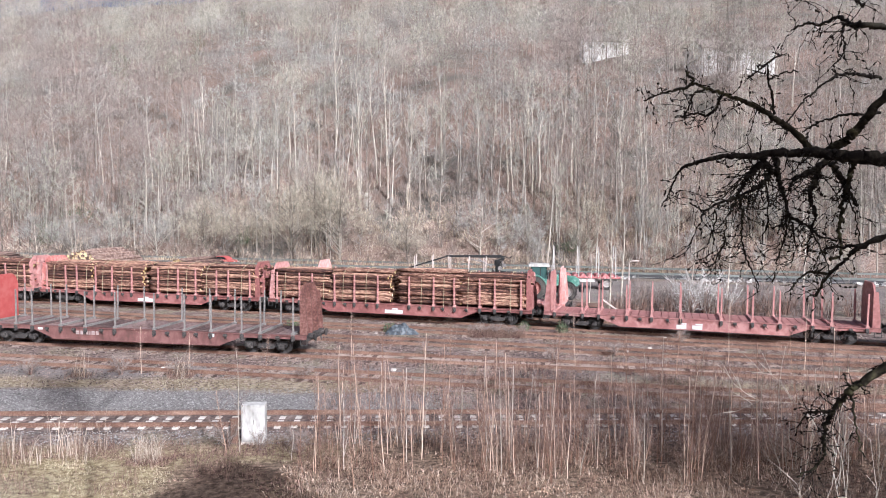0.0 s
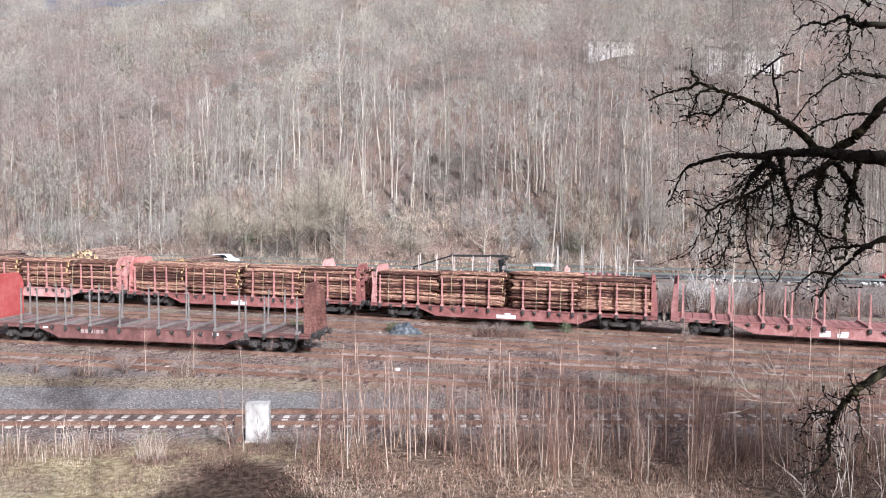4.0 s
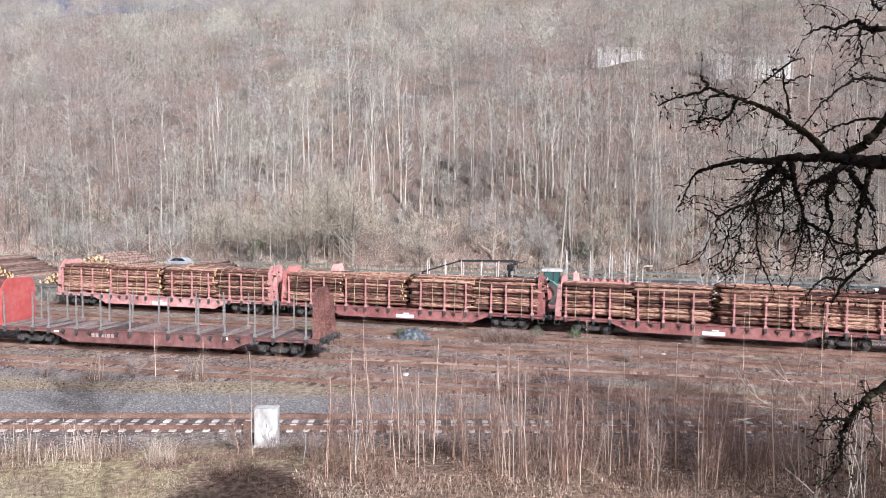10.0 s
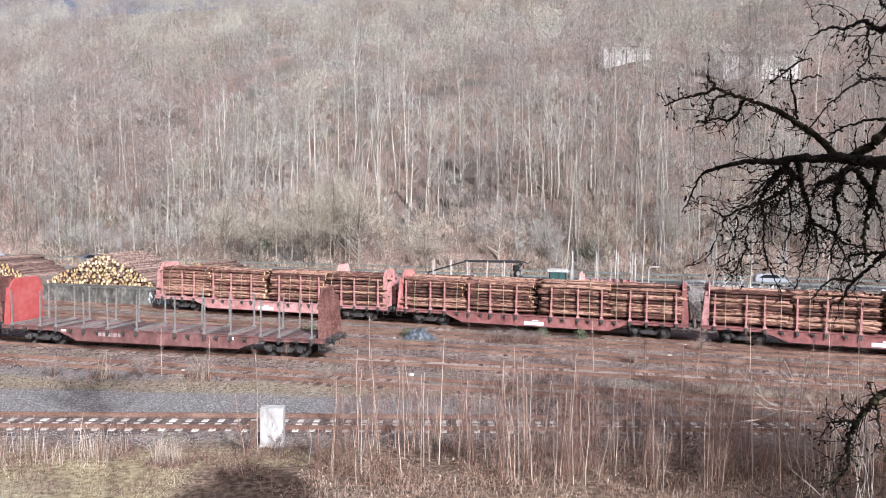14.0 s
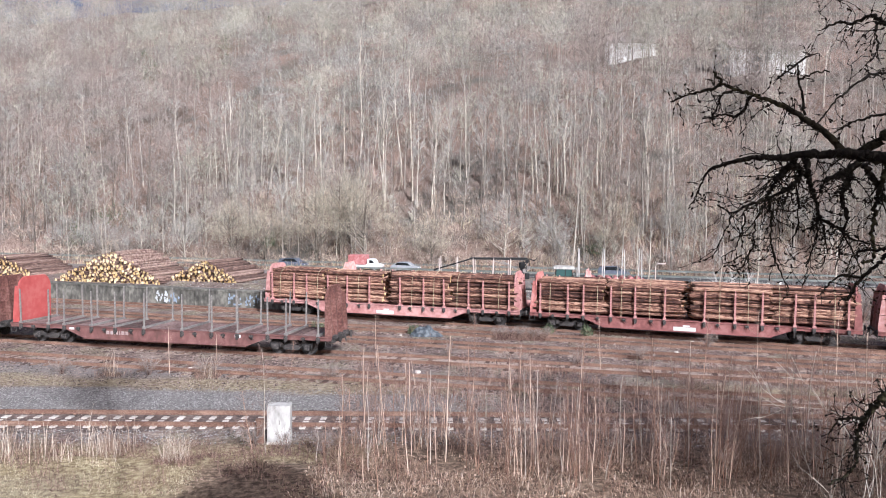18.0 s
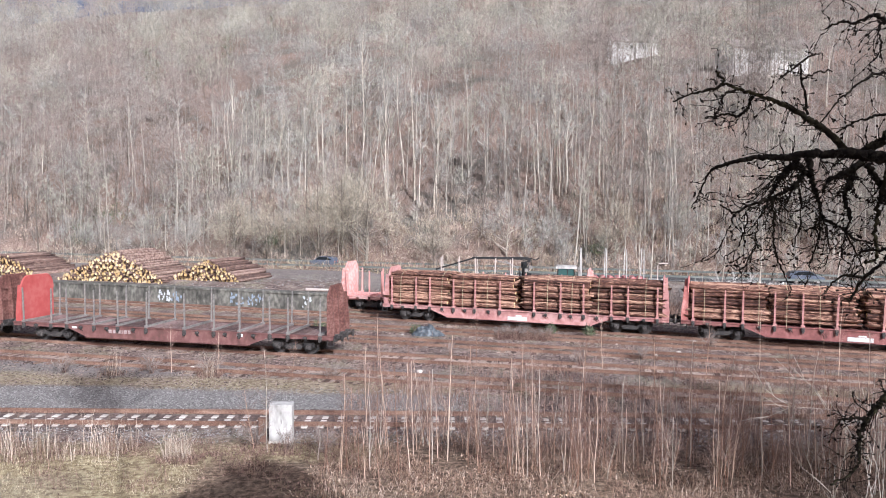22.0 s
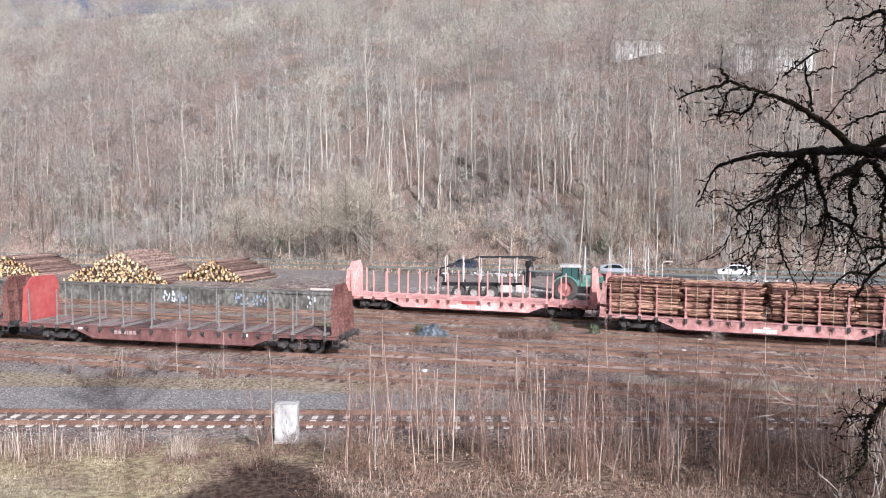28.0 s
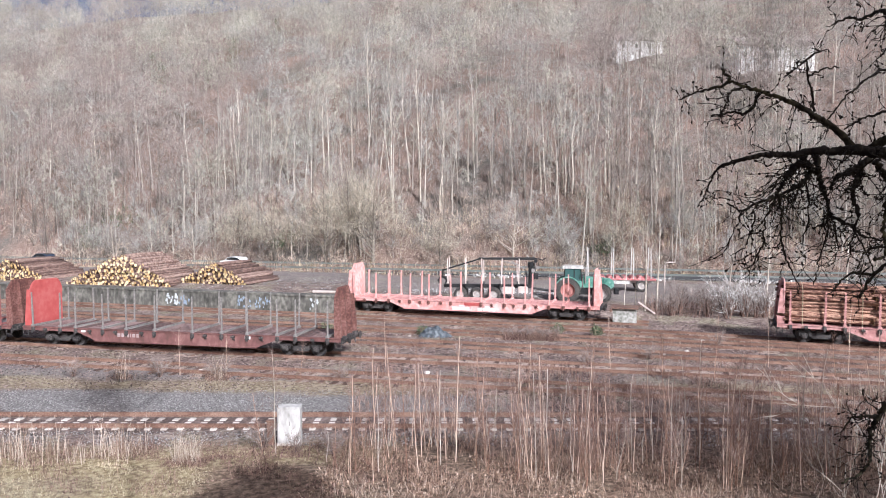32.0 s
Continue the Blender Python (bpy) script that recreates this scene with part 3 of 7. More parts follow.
def log_meshes(n, length, seed, bark=None):
    """Unit logs along x: bark with a slight bend, butt and taper, and pale cut ends. Radius 1, given length."""
    rng, out = random.Random(seed), []
    for i in range(n):
        L = length * rng.uniform(0.93, 1.04)
        b, c = rng.uniform(-0.5, 0.5), rng.uniform(-0.45, 0.45)
        g = Geo().tube([(-L / 2, 0, 0), (-L / 2 + 0.02, 0, 0), (-L / 6, b, c), (L / 6, b * 0.8, c * 0.9), (L / 2 - 0.02, 0, 0), (L / 2, 0, 0)], [1.06, 1.07, 1.0, 0.97, 0.91, 0.9], 8, 0, True, 1)
        me = g.mesh("log", [bark or M_BARK, M_CUT])
        for p in me.polygons:
            p.use_smooth = len(p.vertices) == 4
        out.append(me)
    return out


LOGS = log_meshes(9, 4.68, 40)


def log_stack(root, width, z0, sides, crown, rng, r=(0.09, 0.16)):
    """Logs heaped along x between stakes: flat-sided, domed top."""
    rm = (r[0] + r[1]) / 2
    z, row = z0, 0
    while z < crown:
        if z < sides:
            w = width
        else:
            w = width * math.sqrt(max(0.02, 1 - ((z - sides) / (crown - sides + 0.05)) ** 2))
        m = max(1, int(w / (2 * rm)))
        for i in range(m):
            y = (i - (m - 1) / 2) * (w / m) + rng.uniform(-0.03, 0.03) + (0.06 if row % 2 else -0.06) * (0.5 if m > 1 else 1)
            if z < sides and 1 < i < m - 2 and abs(y) < width * 0.25 and rng.random() < 0.55:
                continue
            q = rng.uniform(*r)
            m4 = pose(rng.uniform(-0.14, 0.14), y, z + q + rng.uniform(-0.02, 0.03), 0, rng.uniform(-0.6, 0.6), rng.uniform(-0.9, 0.9) + rng.choice((0, 180)))
            part("log", rng.choice(LOGS), None, root, at=m4 @ Matrix.Diagonal((1, q, q, 1)))
        z += 2 * rm * 0.88
        row += 1


def straps(w, xs, mat=M_STRAP):
    for x in xs:
        g = Geo()
        pts = [(x, -1.46, 1.0), (x, -1.40, 2.2), (x, -1.33, 3.05), (x, -1.1, 3.35), (x, -0.6, 3.58), (x, 0, 3.66), (x, 0.6, 3.58), (x, 1.1, 3.35), (x, 1.33, 3.05), (x, 1.46, 1.0)]
        g.tube(pts, 0.02, 5)
        part("load_strap", g, mat, w)


M_RED_FADED = material("faded oxide red paint", [(0.34, 0.155, 0.143), (0.45, 0.228, 0.21), (0.55, 0.335, 0.31)], 0.65, grain=4, blotch=0.6, bump=0.1)
M_RED_MID = material("lightly faded oxide red paint", [(0.25, 0.108, 0.098), (0.34, 0.155, 0.142), (0.43, 0.235, 0.217)], 0.62, grain=4, blotch=0.6, bump=0.1)
M_CORAL = material("coral red paint", [(0.36, 0.12, 0.105), (0.50, 0.20, 0.175), (0.60, 0.33, 0.30)], 0.6, grain=6, blotch=0.7)
TRAIN = []  # everything that rolls with the train, its wagon's place along it and its place on the wagon


def train_wagon(s_mid, loaded, seed, **kw):
    rng = random.Random(seed)
    w = wagon(kw.pop("label"), moving=True, seed=seed, m=wagon_pose(s_mid), **kw)
    TRAIN.append((w, s_mid, 0.0))
    if loaded:
        straps(w, [-8.6, -5.45, -3.9, -2.1, 2.1, 3.75, 5.5, 8.5])
        for k in range(4):
            x = (-7.25, -2.55, 2.75, 7.3)[k] + rng.uniform(-0.08, 0.08)
            top = rng.uniform(3.24, 3.42)
            r = rng.choice([(0.085, 0.14), (0.095, 0.15), (0.105, 0.16)])
            ob = empty("timber_stack", wagon_pose(s_mid, x), label="stack of brown pine logs strapped on a wagon", category="log stack", group="timber loads of the train")
            log_stack(ob, 2.56, 1.275, 3.0, top, rng, r)
            TRAIN.append((ob, s_mid, x))
    return w


LOADED = "red log wagon loaded with strapped pine timber"
train_wagon(-10.73, True, 11, label="red log wagon loaded with pine timber, last of train", paint=M_RED_FADED, stake_mat=M_RED_FADED, wall_mats=(M_RED_FADED, M_RED_FADED), rounded=(True, False), stake_w=0.055)
train_wagon(9.97, True, 12, label=LOADED, paint=M_RED, stake_mat=M_RED_FADED, wall_mats=(M_CORAL, M_RED), rounded=(True, False), stake_w=0.055)
train_wagon(30.75, True, 13, label="red log wagon loaded with tall pine timber", paint=M_RED, stake_mat=M_RED_FADED, wall_mats=(M_RED_FADED, M_RED), rounded=(True, False), stake_w=0.055)
for s_mid, seed in ((51.55, 14), (72.4, 15)):
    train_wagon(s_mid, False, seed, label="empty faded red log wagon with bare stakes in the train", paint=M_RED_MID, stake_mat=M_RED_FADED, plate_x=(-1.15, -0.2), plate_w=0.6, stake_w=0.05)

M_RUSTY_WALL = material("rust-brown painted wall", [(0.085, 0.038, 0.032), (0.15, 0.068, 0.056), (0.23, 0.125, 0.105)], 0.75, grain=8, blotch=1.0)
siding_wagon = wagon("empty dull red log wagon with grey stakes on the siding", M_RED_OLD, M_STEEL, line_pose(*SIDING, 11.53), rounded=(True, False),
                     wall_mats=(M_BRIGHT, M_RUSTY_WALL), deck_mat=M_DECK, plate_x=(), seed=21, stake_w=0.04)
bars(siding_wagon, -3.6, 0.84, (0.2, 0.17, 0.06, 0.13, 0.06, 0.2, 0.17), 0.2, M_FADED_MARK, gap=0.07)
bars(siding_wagon, -6.0, 0.98, (0.3,), 0.12)
bars(siding_wagon, 4.4, 0.98, (0.35,), 0.16)
wagon("dull red log wagon coupled on the siding", M_RED_OLD, M_RED, line_pose(*SIDING, 11.53 - PITCH), wall_mats=(M_RUSTY_WALL, M_RUSTY_WALL), deck_mat=M_STEEL, plate_x=(), seed=22)
back_wagon = wagon("empty sun-bleached pink log wagon on the loading track", M_PINK, M_PINK, line_pose(*BACK, 10.15), deck_mat=M_PINK, plate_x=(-0.4, 1.6), seed=23, pocket=M_RUSTY_WALL, stake_w=0.055)
part("red_patch", Geo().box((0.5, -1.45, 0.98), (1.3, 0.012, 0.24)), M_BRIGHT, back_wagon, "fresh red paint patch")


# ---- woodland ----
def tree_template(seed, h, r, lean=0.04, first=0.4, branches=14, twigs=120, spread=0.34, up=0.75, twig_len=(0.5, 1.4), twig_w=0.035, trunk_n=5, wob=0.02, limb_k=0.5):
    """A bare tree: trunk, limbs and thin twigs. Returns vertices, triangles and a material number for each triangle (0 trunk, 1 twig, 2 limb)."""
    rng = np.random.default_rng(seed)
    V, F, K = [], [], []

    def tube(pts, rad, n, k):
        base = len(V)
        pts = np.asarray(pts)
        for i, p in enumerate(pts):
            d = pts[min(i + 1, len(pts) - 1)] - pts[max(i - 1, 0)]
            d = d / (np.linalg.norm(d) + 1e-9)
            a = np.cross(d, (0, 0, 1) if abs(d[2]) < 0.9 else (1, 0, 0))
            a /= np.linalg.norm(a)
            b = np.cross(d, a)
            for j in range(n):
                t = 2 * math.pi * j / n
                V.append(p + a * rad[i] * math.cos(t) + b * rad[i] * math.sin(t))
        for i in range(len(pts) - 1):
            for j in range(n):
                q = base + i * n + j
                q2 = base + i * n + (j + 1) % n
                F.extend([(q, q2, q2 + n), (q, q2 + n, q + n)])
                K.extend([k, k])

    def trunk_at(f):
        return np.array([lx * f * h + wx * math.sin(f * 5 + 1), ly * f * h + wx * math.cos(f * 4), f * h])

    lx, ly = rng.normal(0, lean, 2)
    wx = wob * h * rng.uniform(0.4, 1)
    fr = np.linspace(0, 1, 6)
    pts = [trunk_at(f) - trunk_at(0) * (1 - f) for f in fr]
    tube(pts, [r * (1 - 0.93 * f) + 0.008 for f in fr], trunk_n, 0)
    limbs = []
    for b in range(branches):
        f = first + (0.96 - first) * (b + rng.random()) / branches
        p = trunk_at(f) - trunk_at(0) * (1 - f)
        az = rng.uniform(0, 2 * math.pi)
        L = h * spread * (1.05 - f) * rng.uniform(0.7, 1.3) + 0.05 * h
        d = np.array([math.cos(az), math.sin(az), rng.uniform(0.3, 0.9) * up * 1.3])
        d /= np.linalg.norm(d)
        q = [p]
        for _ in range(2):
            d = d + np.array([rng.normal(0, 0.18), rng.normal(0, 0.18), 0.28 * up])
            d /= np.linalg.norm(d)
            q.append(q[-1] + d * L / 2)
        rr = r * (1 - 0.85 * f) * (limb_k if r > 0.03 else 0.6)
        tube(q, [rr, rr * 0.6, min(0.008, rr * 0.4)], 3, 2)
        limbs.append((q, L))
    limbs.append(([pts[-2], pts[-1] * 0.5 + pts[-2] * 0.5, pts[-1]], h * 0.25))
    for t in range(twigs):
        q, L = limbs[rng.integers(len(limbs))]
        f = rng.uniform(0.15, 1.0) * 1.999
        i = int(f)
        p = q[i] + (q[i + 1] - q[i]) * (f - i)
        d = (q[i + 1] - q[i])
        d = d / (np.linalg.norm(d) + 1e-9) + rng.normal(0, 0.55, 3) + np.array([0, 0, 0.25])
        d /= np.linalg.norm(d)
        L2 = rng.uniform(*twig_len)
        s = np.cross(d, rng.normal(0, 1, 3))
        s = s / (np.linalg.norm(s) + 1e-9) * twig_w * rng.uniform(0.6, 1.3) / 2
        base = len(V)
        V.extend([p - s, p + s, p + d * L2 + rng.normal(0, 0.08, 3)])
        F.append((base, base + 1, base + 2))
        K.append(1)
    return np.array(V, np.float32), np.array(F, np.int32), np.array(K, np.int32)


def shrub_template(seed, h, r, stems=12, twigs=110, w=0.035, kind=1):
    """A many-stemmed bare bush that fans out from its foot."""
    rng = np.random.default_rng(seed)
    V, F, K = [], [], []
    ends = []
    for i in range(stems):
        a, q = rng.uniform(0, 6.28), r * math.sqrt(rng.random())
        tip = np.array([q * math.cos(a), q * math.sin(a), h * rng.uniform(0.6, 1.0) * (1 - 0.35 * (q / r) ** 2)])
        foot = np.array([0.15 * q * math.cos(a), 0.15 * q * math.sin(a), -0.1])
        mid = (foot + tip) / 2 + np.array([-0.12 * q * math.cos(a), -0.12 * q * math.sin(a), 0.08 * h]) + rng.normal(0, 0.05 * h, 3)
        ends.append((foot, mid, tip))
        b = len(V)
        s = np.array([-math.sin(a), math.cos(a), 0]) * w * 1.1
        V.extend([foot - s, foot + s, mid + s * 0.7, mid - s * 0.7, tip])
        F.extend([(b, b + 1, b + 2), (b, b + 2, b + 3), (b + 3, b + 2, b + 4)])
        K.extend([0, 0, 0])
    for i in range(twigs):
        foot, mid, tip = ends[rng.integers(stems)]
        f = rng.random()
        p = mid + (tip - mid) * f if rng.random() < 0.75 else foot + (mid - foot) * (0.3 + 0.7 * f)
        d = (tip - mid) / np.linalg.norm(tip - mid) + rng.normal(0, 0.6, 3) + np.array([0, 0, 0.2])
        d /= np.linalg.norm(d)
        s = np.cross(d, rng.normal(0, 1, 3))
        s = s / (np.linalg.norm(s) + 1e-9) * w * rng.uniform(0.4, 0.8)
        b = len(V)
        V.extend([p - s, p + s, p + d * h * rng.uniform(0.12, 0.38)])
        F.append((b, b + 1, b + 2))
        K.append(kind)
    return np.array(V, np.float32), np.array(F, np.int32), np.array(K, np.int32)


def crown_template(seed, h, kind, twigs=460, w=0.07, r=None, base=0.085, limbs=9):
    """A tree seen from afar: a thin trunk, a few limbs and a dome of twigs that all strive up and out."""
    rng = np.random.default_rng(seed)
    v, f, k = tree_template(seed, h, base, lean=0.05, first=0.45 if r is None else 0.08, branches=limbs, twigs=40, spread=0.4 if r is None else 0.55, twig_w=w, trunk_n=3, twig_len=(0.8, 2.0))
    rx, rz, zc = (rng.uniform(3.2, 4.6), h * rng.uniform(0.26, 0.34), h * 0.68) if r is None else (r, h * 0.48, h * 0.52)
    d = rng.normal(0, 1, (twigs, 3))
    d[:, 2] = np.abs(d[:, 2]) - 0.35
    d /= np.linalg.norm(d, axis=1)[:, None]
    lump = 1 + 0.22 * np.sin(4 * np.arctan2(d[:, 1], d[:, 0]) + seed)[:, None] * (1 - d[:, 2:] ** 2)
    clumps = d[:90 if r else 40] * rng.uniform(0.4, 1.0, (90 if r else 40, 1)) ** 0.5
    pick = rng.integers(len(clumps), size=twigs)
    d = clumps[pick] + rng.normal(0, 0.13 if r else 0.2, (twigs, 3))
    p = d * lump * np.array([rx, rx, rz]) + np.array([0, 0, zc])
    d = d / (np.linalg.norm(d, axis=1)[:, None] + 0.2)
    g = d * 0.8 + np.array([0, 0, 0.3]) + rng.normal(0, 0.45, (twigs, 3))
    g /= np.linalg.norm(g, axis=1)[:, None]
    s = np.cross(g, d * 1.2 + np.array([0, 0, 0.3]) + rng.normal(0, 0.4, (twigs, 3)))
    s = s / np.linalg.norm(s, axis=1)[:, None] * w * rng.uniform(0.3, 0.65, (twigs, 1))
    L = rng.uniform(0.5, 1.4, (twigs, 1))
    tv = np.stack([p - g * L * 0.5 - s, p - g * L * 0.5 + s, p + g * L * 0.5], 1).reshape(-1, 3)
    tf = np.arange(3 * twigs).reshape(-1, 3) + len(v)
    return np.concatenate([v, tv]).astype(np.float32), np.concatenate([f, tf]).astype(np.int32), np.concatenate([np.where(k == 1, kind, np.where(k == 2, 0 if r is None else 2, 0)), np.full(twigs, kind)]).astype(np.int32)


def scatter(name, templates, places, mats, label, category):
    """One mesh of many plants: places holds (x, y, z, size, turn, which)."""
    vs, fs, ks, k = [], [], [], 0
    for x, y, z, s, a, w in places:
        v, f, m = templates[int(w)]
        c, n = math.cos(a), math.sin(a)
        rot = np.array([[c, n, 0], [-n, c, 0], [0, 0, 1]], np.float32)
        vs.append(v @ rot * s + np.array([x, y, z], np.float32))
        fs.append(f + k)
        ks.append(m)
        k += len(v)
    me = tri_mesh(name, np.concatenate(vs), np.concatenate(fs), mats, np.concatenate(ks))
    return tagged(new(name, me), label, category, kind="stuff")


def plan_point(u, w):
    """u metres across the valley, w along it."""
    return N_U[0] * u + N_U[1] * w, N_U[1] * u - N_U[0] * w


def build_woods():
    rng = np.random.default_rng(7)
    def tinted(data, k):
        v, f, m = data
        return v, f, np.where(m == 1, k, 0)

    front = [tinted(tree_template(100 + i, rng.uniform(14, 20), rng.uniform(0.10, 0.16), lean=0.03, first=0.42, branches=12, twigs=260, twig_w=0.05, twig_len=(0.6, 1.8), wob=0.016), 1 + i % 3) for i in range(10)]
    back = [crown_template(200 + i, rng.uniform(13, 19), 1 + i % 3) for i in range(10)]
    young = [tinted(tree_template(300 + i, rng.uniform(5, 9), 0.055, lean=0.08, first=0.12, branches=12, twigs=260, spread=0.5, twig_w=0.04, trunk_n=3), 1 + i % 3) for i in range(6)]
    scrub = [shrub_template(350 + i, rng.uniform(2.2, 4.2), rng.uniform(1.3, 2.2), kind=2 if i % 3 == 1 else 4) for i in range(6)]
    places = []

    def species(x, y, count):
        """Darker brown trees prevail towards the valley's mouth, pale grey and straw ones elsewhere."""
        k = int(rng.integers(count))
        dark = 0.20 + 0.45 * float(smooth_step(0.08, 0.27, x / y)) * (1 - 0.85 * float(smooth_step(160, 185, N_U[0] * x + N_U[1] * y))) + 0.45 * float(smooth_step(0.12, 0.4, -x / y)) * (1 - 0.6 * float(smooth_step(175, 200, N_U[0] * x + N_U[1] * y))) + 0.25 * math.sin(x * 0.07) * math.sin(y * 0.05)
        if x > 0:
            dark *= 1 - 0.7 * float(smooth_step(172, 200, N_U[0] * x + N_U[1] * y))
        if count == 6 and N_U[0] * x + N_U[1] * y < 122:
            dark *= 0.25
        tone = 1 if rng.random() < dark else (0, 2)[int(rng.integers(2))]
        while k % 3 != tone:
            k = int(rng.integers(count))
        return k

    def sow(u0, u1, step, first, count, smin, smax):
        u = u0
        while u < u1:
            w = -1.13 * u - 8
            while w < 0.42 * u + 8:
                if rng.random() < 0.72 + 0.25 * math.sin(w * 0.11 + u * 0.05) * math.sin(u * 0.13 + 1):
                    x, y = plan_point(u + rng.uniform(-0.8, 0.8) * step, w + rng.uniform(-0.9, 0.9) * step)
                    places.append((x, y, float(land(x, y)) - 0.15, rng.uniform(smin, smax), rng.uniform(0, 6.28), (10 if first == 0 and x < -0.12 * y and rng.random() < 0.6 else first) + species(x, y, count)))
                w += step
            u += step

    sow(115, 141, 3.3, 0, 10, 0.6, 1.1)
    sow(141, 160, 4.4, 10, 10, 0.75, 1.15)
    sow(160, 302, 5.5, 10, 10, 0.8, 1.25)
    sow(302, 322, 8.0, 10, 10, 0.8, 1.25)
    sow(124, 158, 4.6, 20, 6, 0.4, 0.95)
    sow(106.5, 126, 1.95, 26, 6, 0.55, 1.15)
    sow(126, 156, 3.3, 26, 6, 0.5, 1.0)
    for count, u0, u1, w0, w1, first, kinds in ((130, 109, 124, -0.95, -0.28, 20, 6), (120, 107, 118, -0.12, 0.42, 20, 6), (80, 108, 117, -0.05, 0.42, 0, 10), (60, 108, 116, -1.0, -0.35, 0, 10)):
        for k in range(count):
            u = rng.uniform(u0, u1)
            x, y = plan_point(u, rng.uniform(w0, w1) * u)
            places.append((x, y, float(land(x, y)) - 0.15, rng.uniform(0.5, 1.0), rng.uniform(0, 6.28), first + rng.integers(kinds)))
    for hx, hy in ((69.8, 164.5), (78.6, 161.5), (52.0, 189.0)):
        for k in range(20):
            x, y = hx + rng.uniform(-9, 6), hy - rng.uniform(6, 18)
            places.append((x, y, float(land(x, y)) - 0.15, rng.uniform(0.55, 0.85), rng.uniform(0, 6.28), rng.integers(10)))
    return scatter("hillside_woods", front + back + young + scrub, places, [M_TRUNK, M_TWIG, M_TWIG_ROSE, M_TWIG_STRAW, M_SCRUB], "bare grey-brown winter woodland on a steep hillside", "woods")


build_woods()


# ---- log piles of the timber yard ----
M_BARK_PILE = material("weathered spruce bark", [(0.055, 0.035, 0.03), (0.16, 0.098, 0.079), (0.38, 0.275, 0.225)], 0.9, grain=5, blotch=2.2, rand=0.2, stretch=(0.8, 1.0, 1.0), bump=0.8)
PILE_LOGS = log_meshes(8, 6.0, 50, M_BARK_PILE)


def log_pile(x0, y0, width, height, turn, seed, label):
    """Round logs heaped with their cut ends to the front; the pile's x runs across the ends, y along the logs."""
    rng = random.Random(seed)
    root = empty("log_pile", pose(x0, y0, float(land(x0, y0)) - 0.02, 0, 0, turn), label=label, category="log pile", group="log piles of the timber yard")
    z, row, count, rest = 0.0, 0, 0, Geo()
    while z < height:
        w = width * (1 - (z / (height * 1.04)) ** 1.1)
        m = max(1, int(w / 0.235))
        for i in range(m):
            x = (i - (m - 1) / 2) * 0.235 + rng.uniform(-0.04, 0.04) + 0.04 * width * z / height + (0.115 if row % 2 else 0)
            q = rng.uniform(0.115, 0.168)
            m4 = pose(x, 3.0 + rng.uniform(-0.3, 0.3), z + q, rng.uniform(-0.5, 0.5), 0, 90 + rng.uniform(-1.2, 1.2)) @ Matrix.Diagonal((1, q, q, 1))
            me = rng.choice(PILE_LOGS)
            count += 1
            if count <= 300:
                part("log", me, None, root, at=m4)
            else:
                for k in (0, 1):
                    rest.add([m4 @ v.co for v in me.vertices], [tuple(p.vertices) for p in me.polygons if p.material_index == k], k)
        z += 0.205
        row += 1
    if rest.v:
        tagged(part("log", rest, [M_BARK_PILE, M_CUT], root), kind="stuff")
    return root


log_pile(-30.8, 65.6, 11.6, 2.7, -13, 31, "large pile of pine logs with yellow cut ends")
log_pile(-21.8, 65.2, 7.8, 1.8, -16, 32, "lower pile of pine logs with yellow cut ends")
log_pile(-44.4, 70.6, 9.5, 2.05, -13, 33, "pile of pine logs at the yard's end")


# ---- yard structures ----
M_WALL = material("stained retaining wall", [(0.05, 0.048, 0.042), (0.115, 0.11, 0.095), (0.25, 0.238, 0.205)], 0.95, grain=3, blotch=0.9, stretch=(1, 1, 0.6))
M_PALESPRAY = material("white spray paint", [(0.42, 0.46, 0.48), (0.64, 0.66, 0.66)], 0.7, grain=8, bump=0)
M_PALEBLUE = material("pale blue spray paint", [(0.17, 0.23, 0.31), (0.34, 0.40, 0.46)], 0.7, grain=8, bump=0)
M_ASPHALT = material("road asphalt", [(0.05, 0.05, 0.052), (0.085, 0.083, 0.082)], 0.9, grain=20, blotch=0.3)
M_GALV = material("galvanised guard rail", [(0.13, 0.145, 0.132), (0.21, 0.225, 0.208)], 0.6, 0.1, grain=8, blotch=0.8)
M_PALESTONE = material("pale rubble stone", [(0.22, 0.21, 0.195), (0.38, 0.37, 0.35), (0.60, 0.58, 0.55)], 0.9, grain=6, blotch=1.0, island=0.6)
M_GREEN = material("tractor green paint", [(0.055, 0.165, 0.125), (0.12, 0.265, 0.21), (0.32, 0.43, 0.385)], 0.4, grain=5, blotch=0.8, bump=0.05)
M_TYRE = material("tyre rubber", [(0.03, 0.03, 0.03), (0.06, 0.055, 0.05), (0.10, 0.09, 0.08)], 0.9, grain=12, blotch=1.5)
M_RIM_RED = material("dusty red wheel rim", [(0.26, 0.10, 0.085), (0.38, 0.18, 0.155)], 0.6, grain=8, blotch=1.5)
M_RIM_PALE = material("dusty pale wheel rim", [(0.27, 0.24, 0.22), (0.46, 0.42, 0.39)], 0.6, grain=8, blotch=1.5)
M_BLACK = material("black machine paint", [(0.012, 0.012, 0.013), (0.03, 0.03, 0.03)], 0.5, grain=9, blotch=1.5, bump=0.1)
# White lowered and blotched grey, which stands in for branch shadows on the cabinet.
M_WHITE = material("white coated metal", [(0.30, 0.285, 0.265), (0.48, 0.465, 0.44), (0.64, 0.625, 0.60)], 0.5, grain=6, blotch=2.2, bump=0.08, stretch=(1, 1, 0.4))
